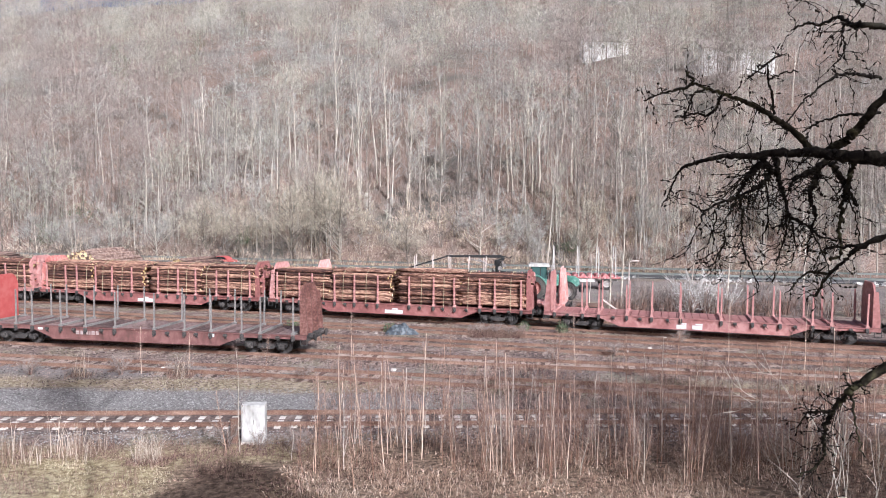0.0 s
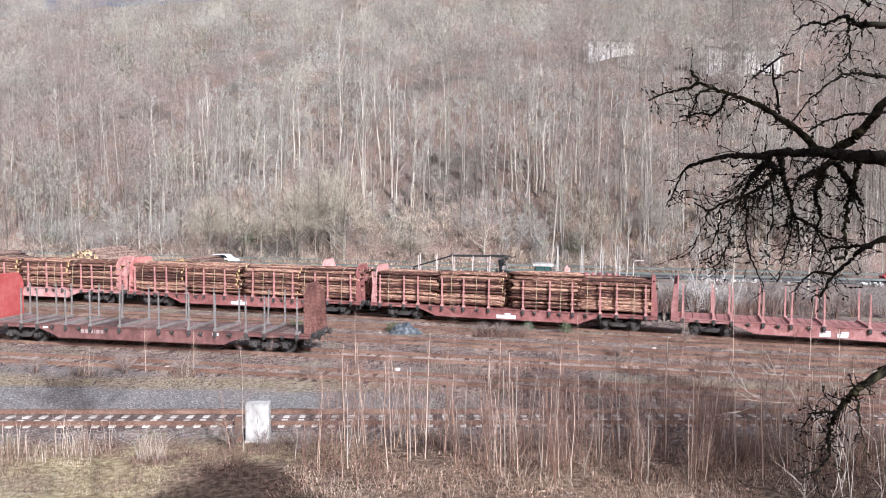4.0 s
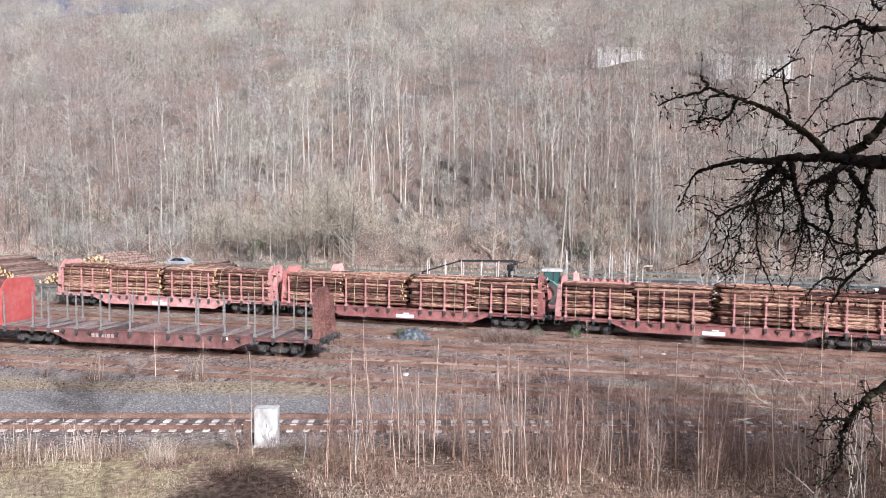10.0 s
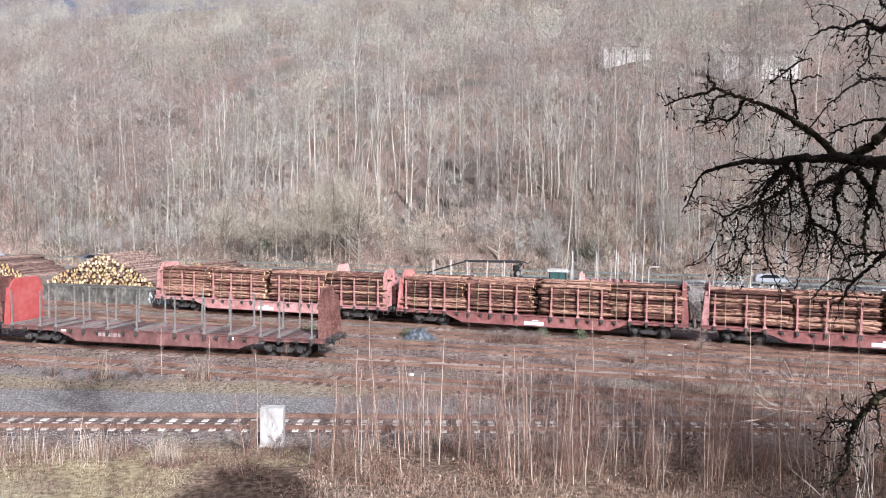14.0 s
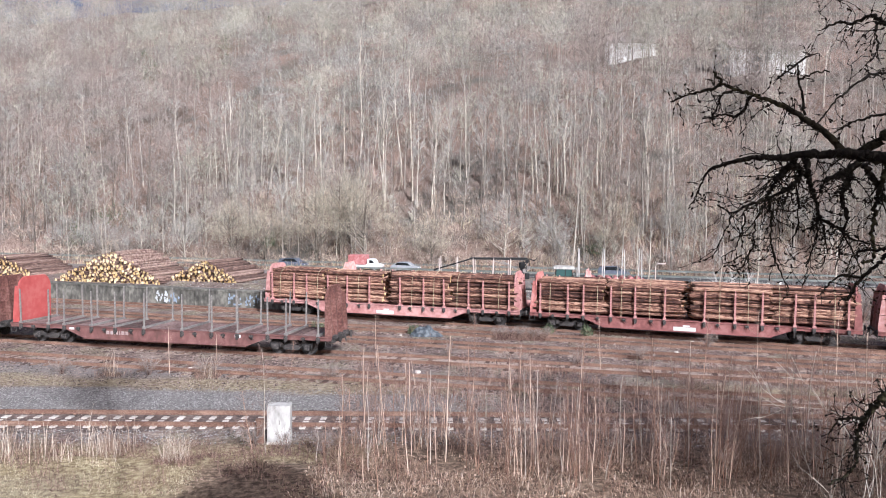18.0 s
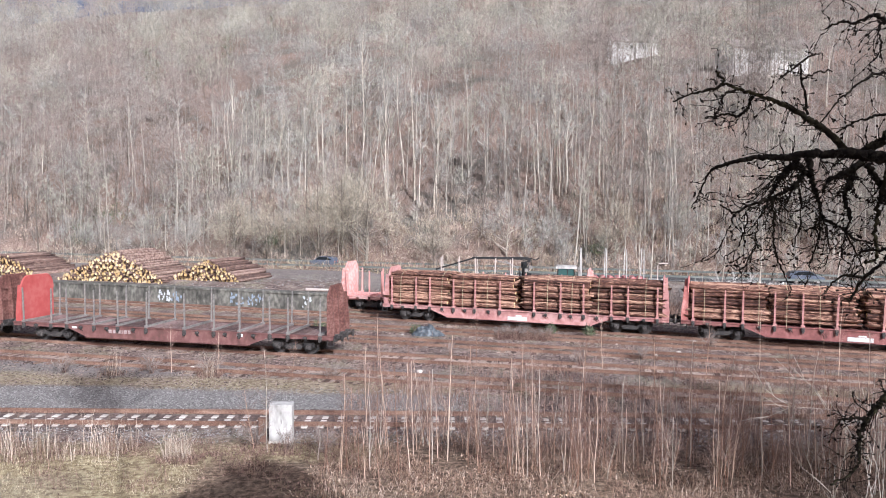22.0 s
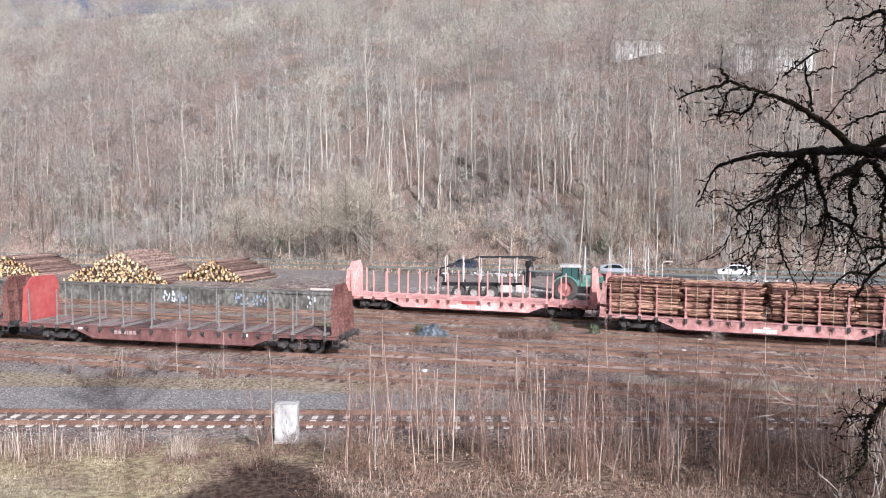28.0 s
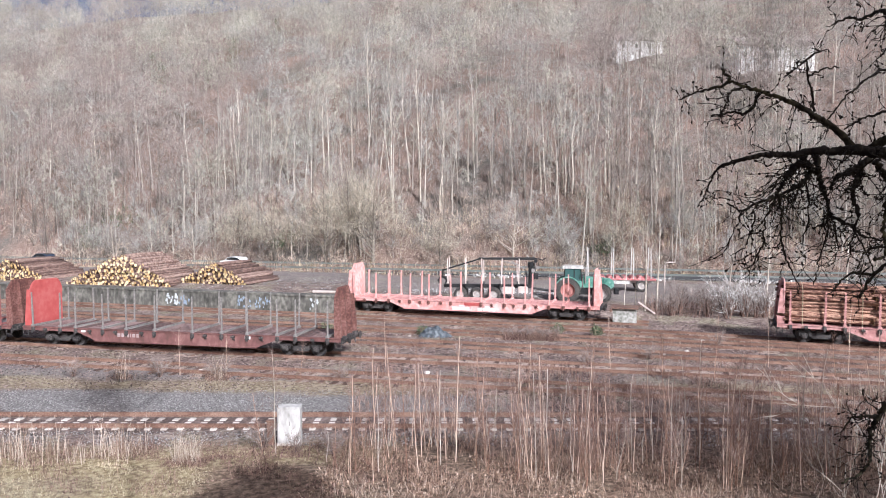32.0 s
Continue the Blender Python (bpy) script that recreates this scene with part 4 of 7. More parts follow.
M_RENDERED = material("white house render", [(0.70, 0.69, 0.66), (0.80, 0.79, 0.77)], 0.9, grain=5, blotch=0.4, bump=0.1)
M_ROOF = material("dull roof tile", [(0.20, 0.15, 0.14), (0.30, 0.24, 0.225)], 0.85, grain=5, blotch=0.5)
M_TARP = material("blue grey tarpaulin", [(0.03, 0.035, 0.04), (0.07, 0.082, 0.094), (0.17, 0.188, 0.20)], 0.55, grain=4, blotch=2.2, bump=0.6)
M_LAMPGLASS = material("pale lamp glass", [(0.5, 0.5, 0.48), (0.6, 0.6, 0.58)], 0.3, bump=0)
M_GLASS = bpy.data.materials.new("window glass")
M_GLASS.use_nodes = True
_g = M_GLASS.node_tree.nodes["Principled BSDF"]
_g.inputs["Base Color"].default_value, _g.inputs["Roughness"].default_value = (0.05, 0.10, 0.095, 1), 0.06


def retaining_wall():
    x0, x1 = -75.0, -7.6
    root = empty("retaining_wall", pose(x0, wall_y(x0), -0.25, 0, 0, math.degrees(math.atan(-0.289))), label="dark stained concrete loading wall with pale spray paint", category="wall", kind="structure")
    L = (x1 - x0) * math.hypot(1, 0.289)
    n = int(L / 3.2)
    rng = random.Random(5)
    for i in range(n):
        a, b = L * i / n, L * (i + 1) / n
        part("wall_panel", Geo().box(((a + b) / 2, 0.15 + rng.uniform(-0.02, 0.02), 0.68), (b - a - 0.03, 0.3, 1.36), ch=0.012), M_WALL, root)
    part("coping", Geo().box((L / 2, 0.55, 1.42), (L, 1.26, 0.14), ch=0.02), M_WALL, root)
    part("end_return", Geo().box((L - 0.15, 3.3, 0.68), (0.3, 6.0, 1.36), ch=0.012), M_WALL, root)
    for x, w, n, mat in ((-24.2, 1.3, 26, M_PALESPRAY), (-22.8, 1.2, 14, M_PALEBLUE), (-17.3, 1.3, 20, M_PALEBLUE), (-15.7, 1.4, 22, M_PALEBLUE), (-11.0, 0.9, 10, M_PALESPRAY)):
        s = (x - x0) * math.hypot(1, 0.289)
        g = Geo()
        for k in range(n):
            px, pz, pw, ph = rng.uniform(0, w), rng.uniform(0.3, 1.15), rng.uniform(0.05, 0.16), rng.uniform(0.1, 0.34)
            q = [(s + px + pw * math.cos(1.57 * j + k) * rng.uniform(0.6, 1.1), pz + ph * 0.6 * math.sin(1.57 * j + k)) for j in range(4)]
            g.slab(q, -0.032 - 0.001 * k, -0.028 - 0.001 * k, "y")
        part("spray_paint", g, mat, root, "abstract pale blue and white spray shapes")
    return root


retaining_wall()


def road():
    root = empty("road", label="grey asphalt valley road with a guard rail", category="road", kind="structure")
    cx, cy = 39.0, 94.0
    d = (0.97, -0.243)
    m = pose(cx, cy, -0.82, 0, 0, math.degrees(math.atan2(d[1], d[0])))
    root.matrix_world = m
    part("roadway", Geo().slab([(-3.6, -0.3), (3.9, -0.3), (3.9, 0.0), (0, 0.03), (-3.6, 0.0)], -420, 420, "x"), M_ASPHALT, root)
    g = Geo()
    for y in (-3.2, 3.5):
        g.slab([(y - 0.07, 0.006), (y + 0.07, 0.006), (y + 0.07, 0.012), (y - 0.07, 0.012)], -300, 300, "x")
    part("edge_line", g, M_PLATE, root, "white edge lines")
    for y in (-4.3, 4.6):
        part("guard_rail", Geo().slab([(y, 0.5), (y + 0.05, 0.56), (y, 0.63), (y + 0.05, 0.70), (y, 0.78), (y + 0.03, 0.78), (y + 0.08, 0.70), (y + 0.03, 0.63), (y + 0.08, 0.56), (y + 0.03, 0.5)], -200, 200, "x"), M_GALV, root)
        post = Geo().box((0, y + 0.1, 0.25), (0.08, 0.1, 1.0)).mesh("rail_post", M_GALV)
        for k in range(-34, 30):
            part("rail_post", post, None, root, at=pose(k * 4.0, 0, 0))
    rng = random.Random(9)
    g = Geo()
    for k in range(620):
        x = -42 + k * 0.132 + rng.uniform(-0.2, 0.2)
        if math.sin(x * 0.37) + 0.6 * math.sin(x * 1.3 + 1) + rng.uniform(-0.6, 0.6) > (0.1 if x < -30 or x > -12 else 0.9):
            g.box((x, -5.4 + rng.uniform(-0.7, 0.6), rng.uniform(-0.1, 0.3)), (rng.uniform(0.1, 0.42), rng.uniform(0.1, 0.4), rng.uniform(0.1, 0.34)), rng.uniform(0, 3), ch=0.03)
    tagged(part("rubble_stone", g, M_PALESTONE, root, "pale rubble stones along the verge"), kind="stuff")
    return m


ROAD_POSE = road()


# ---- wheels and vehicles ----
def wheel_meshes(r, w, rim_mat, lugs=0):
    g = Geo()
    prof = [(-w / 2, 0.58 * r), (-w / 2, 0.9 * r), (-w / 2 + 0.04, r), (w / 2 - 0.04, r), (w / 2, 0.9 * r), (w / 2, 0.58 * r)]
    g.tube([(0, y, 0) for y, _ in prof], [q for _, q in prof], 24, caps=False)
    for k in range(lugs):
        for s in (-1, 1):
            a = 2 * math.pi * (k + (0.5 if s > 0 else 0)) / lugs
            c, n = math.cos(a), math.sin(a)
            vs = []
            for rr, y in ((0.97, 0.02), (1.05, 0.02), (1.05, w / 2), (0.97, w / 2)):
                for da in (-0.045, 0.045):
                    b = a + da + (0.12 if y > 0.1 else 0)
                    vs.append((math.cos(b) * r * rr, y * s, math.sin(b) * r * rr))
            g.add(vs, [(0, 1, 3, 2), (2, 3, 5, 4), (4, 5, 7, 6), (0, 2, 4, 6), (1, 3, 5, 7)])
    tyre = g.mesh("tyre", M_TYRE)
    g = Geo()
    prof = [(-w / 2 + 0.02, 0.60 * r), (-w / 2 + 0.05, 0.56 * r), (-w * 0.18, 0.44 * r), (-w * 0.18, 0.16 * r), (-w * 0.36, 0.14 * r), (-w * 0.36, 0.02 * r)]
    g.tube([(0, y, 0) for y, _ in prof], [q for _, q in prof], 20, caps=False)
    for k in range(8):
        a = 2 * math.pi * k / 8
        g.tube([(0.22 * r * math.cos(a), -w * 0.18, 0.22 * r * math.sin(a)), (0.22 * r * math.cos(a), -w * 0.26, 0.22 * r * math.sin(a))], 0.03 * r, 5)
    rim = g.mesh("rim", rim_mat)
    return tyre, rim


def add_wheel(parent, meshes, x, y, z, flip=False, steer=0):
    t = part("wheel", meshes[0], None, parent, at=pose(x, y, z, 0, 0, (180 if flip else 0) + steer))
    part("rim", meshes[1], None, t)
    return t


def tractor():
    x, y = 10.85, 60.5
    root = empty("tractor", pose(x, y, float(land(x + 2, y)), 0, 0, -9), label="green tractor with white cab roof and red wheels", category="tractor")
    rear, front = wheel_meshes(1.05, 0.66, M_RIM_RED, 18), wheel_meshes(0.8, 0.5, M_RIM_PALE, 16)
    for s in (-1, 1):
        add_wheel(root, rear, 0, s * 0.95, 1.02, s > 0)
        add_wheel(root, front, 2.85, s * 0.95, 0.75, s > 0)
        g = Geo()
        arc = [(1.16 * math.cos(a), 1.02 + 1.14 * math.sin(a)) for a in [math.pi * (0.08 + 0.84 * k / 10) for k in range(11)]]
        g.slab(arc + [(1.08 * (p[0] / 1.16), 1.02 + (p[1] - 1.02) * 0.93) for p in arc[::-1]], s * 0.62, s * 1.3, "y")
        part("mudguard", g, M_GREEN, root)
        g = Geo()
        arc = [(2.85 + 0.88 * math.cos(a), 0.75 + 0.86 * math.sin(a)) for a in [math.pi * (0.2 + 0.6 * k / 7) for k in range(8)]]
        g.slab(arc + [(2.85 + (p[0] - 2.85) * 0.95, 0.75 + (p[1] - 0.75) * 0.95) for p in arc[::-1]], s * 0.72, s * 1.2, "y")
        part("front_mudguard", g, M_BLACK, root)
    part("chassis", Geo().box((1.4, 0, 0.85), (3.4, 0.7, 0.55), ch=0.05).box((2.85, 0, 0.75), (0.3, 1.5, 0.25)).box((-0.1, 0, 0.95), (0.6, 1.5, 0.4)), M_BLACK, root)
    g = Geo().slab([(1.35, 1.2), (3.75, 1.15), (3.95, 1.35), (3.9, 1.8), (3.6, 1.98), (1.35, 2.18)], -0.45, 0.45, "y")
    part("bonnet", g, M_GREEN, root)
    part("grille", Geo().box((3.93, 0, 1.5), (0.08, 0.6, 0.5), ch=0.02), M_BLACK, root)
    part("headlight", Geo().box((3.9, -0.3, 1.72), (0.1, 0.22, 0.12), ch=0.02), M_LAMPGLASS, root)
    part("headlight", Geo().box((3.9, 0.3, 1.72), (0.1, 0.22, 0.12), ch=0.02), M_LAMPGLASS, root)
    cab = part("cab", Geo().box((0.45, 0, 1.55), (1.5, 1.5, 0.5), ch=0.04), M_GREEN, root, "green cab base")
    for px, top in ((-0.3, -0.22), (0.55, 0.55), (1.2, 1.1)):
        for s in (-1, 1):
            part("cab_post", Geo().tube([(px, s * 0.72, 1.75), (top, s * 0.7, 2.85)], 0.045, 6), M_BLACK, cab)
    for s in (-1, 1):
        part("cab_window", Geo().slab([(-0.26, 1.8), (1.16, 1.8), (1.06, 2.82), (-0.2, 2.82)], s * 0.70, s * 0.715, "y"), M_GLASS, cab)
    part("windscreen", Geo().slab([(1.13, 1.8), (1.155, 1.8), (1.075, 2.82), (1.05, 2.82)], -0.66, 0.66, "y"), M_GLASS, cab)
    part("rear_window", Geo().slab([(-0.29, 1.8), (-0.265, 1.8), (-0.205, 2.82), (-0.23, 2.82)], -0.66, 0.66, "y"), M_GLASS, cab)
    part("cab_roof", Geo().slab([(-0.42, 2.84), (1.3, 2.84), (1.38, 2.92), (1.3, 3.04), (-0.3, 3.08), (-0.45, 2.98)], -0.82, 0.82, "y"), M_WHITE, cab, "white roof")
    part("seat", Geo().box((0.1, 0, 1.95), (0.5, 0.5, 0.2), ch=0.04).box((-0.12, 0, 2.25), (0.14, 0.5, 0.6), ch=0.04), M_BLACK, cab)
    part("exhaust", Geo().tube([(1.5, -0.52, 1.6), (1.5, -0.52, 2.9), (1.44, -0.56, 3.0)], 0.06, 8), M_STEEL, root)
    part("mirror", Geo().tube([(1.2, -0.72, 2.6), (1.35, -1.1, 2.6)], 0.02, 5).box((1.36, -1.16, 2.45), (0.06, 0.2, 0.36), ch=0.02), M_BLACK, root)
    part("front_weight", Geo().box((4.15, 0, 0.9), (0.4, 0.9, 0.5), ch=0.06), M_BLACK, root)
    part("step", Geo().box((0.95, -0.85, 0.75), (0.4, 0.25, 0.04)).box((0.95, -0.85, 1.05), (0.4, 0.25, 0.04)).box((1.14, -0.85, 0.95), (0.03, 0.22, 0.5)), M_BLACK, root)
    return root


tractor()


def timber_trailer():
    x, y = -0.35, 59.2
    root = empty("timber_trailer", pose(x, y, float(land(3, y)), 0, 0, -5), label="dark three-axle timber trailer with a folded black crane", category="trailer")
    w = wheel_meshes(0.56, 0.42, M_RIM_PALE)
    for px in (1.9, 3.25, 4.7):
        for s in (-1, 1):
            add_wheel(root, w, px, s * 0.95, 0.56, s > 0)
        part("axle", Geo().tube([(px, -0.95, 0.56), (px, 0.95, 0.56)], 0.07, 8), M_BLACK, root)
    g = Geo().box((4.2, 0, 1.15), (7.6, 0.4, 0.3), ch=0.02)
    for k in range(5):
        g.box((0.9 + 1.45 * k, 0, 1.36), (0.18, 2.4, 0.14))
    part("frame", g, M_BLACK, root)
    part("drawbar", Geo().tube([(7.9, 0, 1.0), (9.7, 0, 0.75)], 0.1, 8), M_BLACK, root)
    part("headboard", Geo().slab([(-1.15, 1.3), (1.15, 1.3), (1.15, 2.4), (-1.15, 2.4)], 7.35, 7.42, "x"), M_BLACK, root)
    post = Geo().slab([(-0.05, 1.3), (0.05, 1.3), (0.035, 3.55), (-0.035, 3.55)], -0.04, 0.04, "y").mesh("stake", M_PALEPOST)
    lean = random.Random(4)
    for k in range(5):
        for s in (-1, 1):
            part("stake", post, None, root, "pale bare stake" if not k else "", at=pose(0.9 + 1.45 * k, s * 1.15, 0, 0, lean.uniform(-2.5, 2.5), 0))
    part("fuel_tank", Geo().box((5.9, -0.95, 0.9), (1.0, 0.5, 0.55), ch=0.05), M_PALEPOST, root, "white side box")
    part("tool_box", Geo().box((7.1, -0.95, 0.95), (0.8, 0.5, 0.5), ch=0.05), M_PALEPOST, root, "white side box")
    crane = part("crane", Geo().tube([(7.75, 0, 1.1), (7.75, 0, 3.0)], [0.2, 0.15], 10).box((7.75, 0, 2.95), (0.5, 0.4, 0.5), ch=0.05), M_BLACK, root, "folded black loading crane")
    part("boom", Geo().slab([(8.3, 3.3), (8.3, 3.5), (8.05, 3.6), (3.4, 3.55), (3.3, 3.38), (7.9, 3.36)], -0.11, 0.11, "y"), M_BLACK, crane)
    part("jib", Geo().slab([(3.8, 3.6), (3.6, 3.42), (0.3, 2.38), (0.25, 2.5)], -0.08, 0.08, "y"), M_BLACK, crane)
    part("hydraulic_ram", Geo().tube([(7.3, 0, 2.6), (6.1, 0, 3.25)], 0.06, 8).tube([(6.7, 0, 2.92), (5.3, 0, 3.3)], 0.04, 8), M_STEEL, crane)
    part("grapple", Geo().tube([(0.35, 0, 2.4), (0.3, 0, 1.95)], 0.07, 6).slab([(0.1, 1.95), (0.55, 1.95), (0.75, 1.6), (0.6, 1.3), (0.5, 1.35), (0.58, 1.6), (0.4, 1.8), (0.2, 1.8), (0.02, 1.6), (0.1, 1.35), (0.0, 1.3), (-0.15, 1.6)], -0.15, 0.15, "y"), M_BLACK, crane)
    for dx, dz in ((0.0, 3.05), (0.35, 3.3), (0.15, 2.5), (0.5, 2.75)):
        part("valve_block", Geo().box((7.8 + dx, -0.2, dz), (0.3, 0.25, 0.28), ch=0.03), M_STEEL if dz < 2.8 else M_BLACK, crane)
    part("hose", Geo().tube([(8.0, -0.2, 3.2), (8.35, -0.2, 3.35), (8.4, -0.2, 3.0), (8.1, -0.2, 2.4), (7.9, -0.2, 1.8)], 0.035, 6), M_BLACK, crane)
    rng = random.Random(14)
    for k in range(5):
        x, z = rng.uniform(7.6, 8.3), rng.uniform(2.3, 3.3)
        part("hose", Geo().tube([(x, -0.25, z + 0.3), (x + rng.uniform(0.1, 0.35), -0.28, z + rng.uniform(-0.1, 0.3)), (x + rng.uniform(-0.2, 0.3), -0.26, z - 0.25), (x - 0.1, -0.24, z - 0.6)], 0.03, 5), M_BLACK, crane)
    part("lifting_ram", Geo().tube([(7.95, -0.15, 1.5), (8.15, -0.15, 2.9)], 0.07, 8).tube([(8.12, -0.15, 2.7), (8.2, -0.15, 3.35)], 0.04, 8), M_STEEL, crane)
    part("control_seat", Geo().box((8.2, -0.3, 2.05), (0.35, 0.3, 0.5), ch=0.05), M_BLACK, crane)
    part("hose", Geo().tube([(8.3, -0.1, 3.5), (8.75, -0.1, 3.35), (9.0, -0.1, 3.55)], 0.05, 6), M_BLACK, crane)
    return root


M_PALEPOST = material("pale worn steel stake", [(0.45, 0.38, 0.34), (0.62, 0.54, 0.49)], 0.6, grain=8, blotch=1.2)
timber_trailer()


M_FADED_RED = material("faded trailer red paint", [(0.31, 0.09, 0.09), (0.42, 0.16, 0.155), (0.52, 0.31, 0.30)], 0.6, grain=6, blotch=1.5)


def flat_trailer():
    x, y = 15.8, 71.5
    root = empty("stake_trailer", pose(x, y, float(land(x + 3, y)), 0, 0, -8), label="red flat trailer with tall pale stakes", category="trailer")
    part("bed", Geo().box((3.0, 0, 1.25), (5.6, 2.3, 0.16), ch=0.02), M_FADED_RED, root)
    part("side_band", Geo().box((1.6, -1.17, 0.95), (3.2, 0.05, 0.3), ch=0.01).box((3.0, 0, 1.0), (5.2, 0.9, 0.3)), M_WHITE, root, "white side band")
    for k in range(7):
        part("load_bunk", Geo().slab([(-0.3, 1.32), (0.3, 1.32), (0.12, 1.6), (-0.2, 1.55)], -1.0, 1.0, "y"), M_FADED_RED, root, at=pose(0.6 + 0.75 * k, 0, 0))
    w = wheel_meshes(0.62, 0.4, M_RIM_PALE)
    for px in (1.1, 4.4):
        for s in (-1, 1):
            add_wheel(root, w, px, s * 0.95, 0.62, s > 0)
    post = Geo().slab([(-0.045, 0), (0.045, 0), (0.032, 3.1), (-0.032, 3.1)], -0.04, 0.04, "y").mesh("stake", M_WHITE)
    for px in (-0.9, 1.6, 3.6, 5.3):
        for s in (-1, 1):
            part("stake", post, None, root, at=pose(px, s * 1.1, 1.3, 0, s * 0.8, 0))
    part("drawbar", Geo().tube([(0.3, 0, 1.1), (-1.3, 0, 0.8)], 0.08, 8), M_BRIGHT, root)
    return root


flat_trailer()


def car(label, paint, estate=False, box=False):
    root = empty("car", label=label, category="truck" if box else "car", group="cars on the valley road")
    if box:
        prof = [(-2.6, 0.4), (2.5, 0.4), (2.6, 0.8), (2.45, 1.0), (1.75, 1.1), (1.4, 1.75), (0.9, 1.85), (0.5, 1.8), (0.4, 0.95), (-2.6, 0.9)]
        part("load_box", Geo().box((-1.15, 0, 1.68), (2.7, 1.9, 1.45), ch=0.04), M_FADED_RED, root, "pale red load box")
    else:
        back = [(-1.5, 1.42), (-2.05, 1.3), (-2.15, 0.75)] if estate else [(-1.0, 1.44), (-1.75, 1.02), (-2.12, 0.92), (-2.15, 0.6)]
        prof = [(-2.1, 0.32), (2.05, 0.30), (2.15, 0.55), (2.08, 0.78), (1.2, 0.95), (0.55, 1.40), (0.1, 1.47)] + back
    tall = 1.12 if estate else 1.0
    prof = [(x, z * tall) for x, z in prof]
    g = Geo().slab(prof, -0.86, 0.86, "y")
    me = g.mesh("body", paint)
    bm = bmesh.new()
    bm.from_mesh(me)
    bmesh.ops.bevel(bm, geom=list(bm.edges), offset=0.07, segments=2, affect="EDGES")
    bm.to_mesh(me)
    bm.free()
    part("body", me, None, root)
    for s in (-1, 1):
        if box:
            win = [(0.8, 1.2), (1.55, 1.2), (1.3, 1.62), (0.8, 1.68)]
        else:
            win = [(1.0, 0.98), (0.5, 1.35), (0.1, 1.40), (-1.0, 1.38), (-1.75 if estate else -1.45, 1.0)]
        win = [(x, z * tall) for x, z in win]
        part("side_window", Geo().slab(win, s * 0.862, s * 0.872, "y"), M_CARGLASS, root)
        w = CAR_WHEEL
        for px in ((-1.3, 1.32) if not box else (-1.6, 1.6)):
            add_wheel(root, w, px, s * 0.76, 0.32, s > 0)
        part("headlight", Geo().box((2.1 if not box else 2.55, s * 0.6, 0.66 if not box else 0.9), (0.12, 0.32, 0.14), ch=0.03), M_LAMPGLASS, root)
        part("tail_light", Geo().box((-2.12 if not box else -2.6, s * 0.68, 0.85), (0.1, 0.2, 0.2), ch=0.03), M_BRIGHT, root)
    return root


CAR_WHEEL = wheel_meshes(0.32, 0.2, M_RIM_PALE)
M_CARGLASS = material("dark tinted car glass", [(0.012, 0.014, 0.016), (0.02, 0.022, 0.025)], 0.2, grain=2, bump=0, spec=0.3)
P_WHITE = material("white car paint", [(0.72, 0.73, 0.74), (0.80, 0.81, 0.82)], 0.25, grain=2, bump=0, spec=0.5)
P_DARK = material("dark car paint", [(0.03, 0.035, 0.04), (0.06, 0.065, 0.07)], 0.25, grain=2, bump=0, spec=0.5)
P_SILVER = material("silver car paint", [(0.42, 0.45, 0.48), (0.52, 0.55, 0.58)], 0.25, 0.3, grain=2, bump=0, spec=0.5)
P_BLUE = material("dark blue car paint", [(0.03, 0.042, 0.065), (0.05, 0.065, 0.095)], 0.25, grain=2, bump=0, spec=0.5)
P_STEELBLUE = material("steel blue car paint", [(0.12, 0.14, 0.18), (0.17, 0.19, 0.24)], 0.25, 0.2, grain=2, bump=0, spec=0.5)
# each car: paint, shape, metres along the road at a time, metres a second
CARS = [(car("white estate car driving on the valley road", P_WHITE, True), -8.6, 7.0, 20.5, -1.8), (car("dark car driving on the valley road", P_DARK), -14.2, 7.8, 19.0, -1.8),
        (car("silver hatchback driving on the valley road", P_SILVER, True), -14.6, 13.0, 21.5, -1.8), (car("silver blue car driving on the valley road", P_SILVER), -17.2, 19.5, 18.0, -1.8),
        (car("steel blue estate car driving on the valley road", P_STEELBLUE, True), -29.8, 19.8, 18.0, -1.8), (car("white truck with a red box driving on the road", P_WHITE, box=True), -13.4, 20.0, 18.5, -1.8),
        (car("white estate car driving the other way on the road", P_WHITE, True), 0.9, 28.0, -19.3, 1.9), (car("silver car driving along behind the tractor", P_SILVER, True), -14.8, 28.0, 19.0, -1.8),
        (car("blue car driving the other way on the road", P_BLUE, True), 11.0, 25.5, -19.3, 1.9),
        (car("steel blue estate car driving the other way", P_STEELBLUE, True), -59.2, 22.0, -22.0, 1.9),
        (car("dark estate car driving ahead of a silver car", P_STEELBLUE, True), -14.2, 18.0, 20.5, -1.8),
        (car("bright red car driving past the tractor", M_BRIGHT), -22.6, 2.0, 23.5, -1.8)]


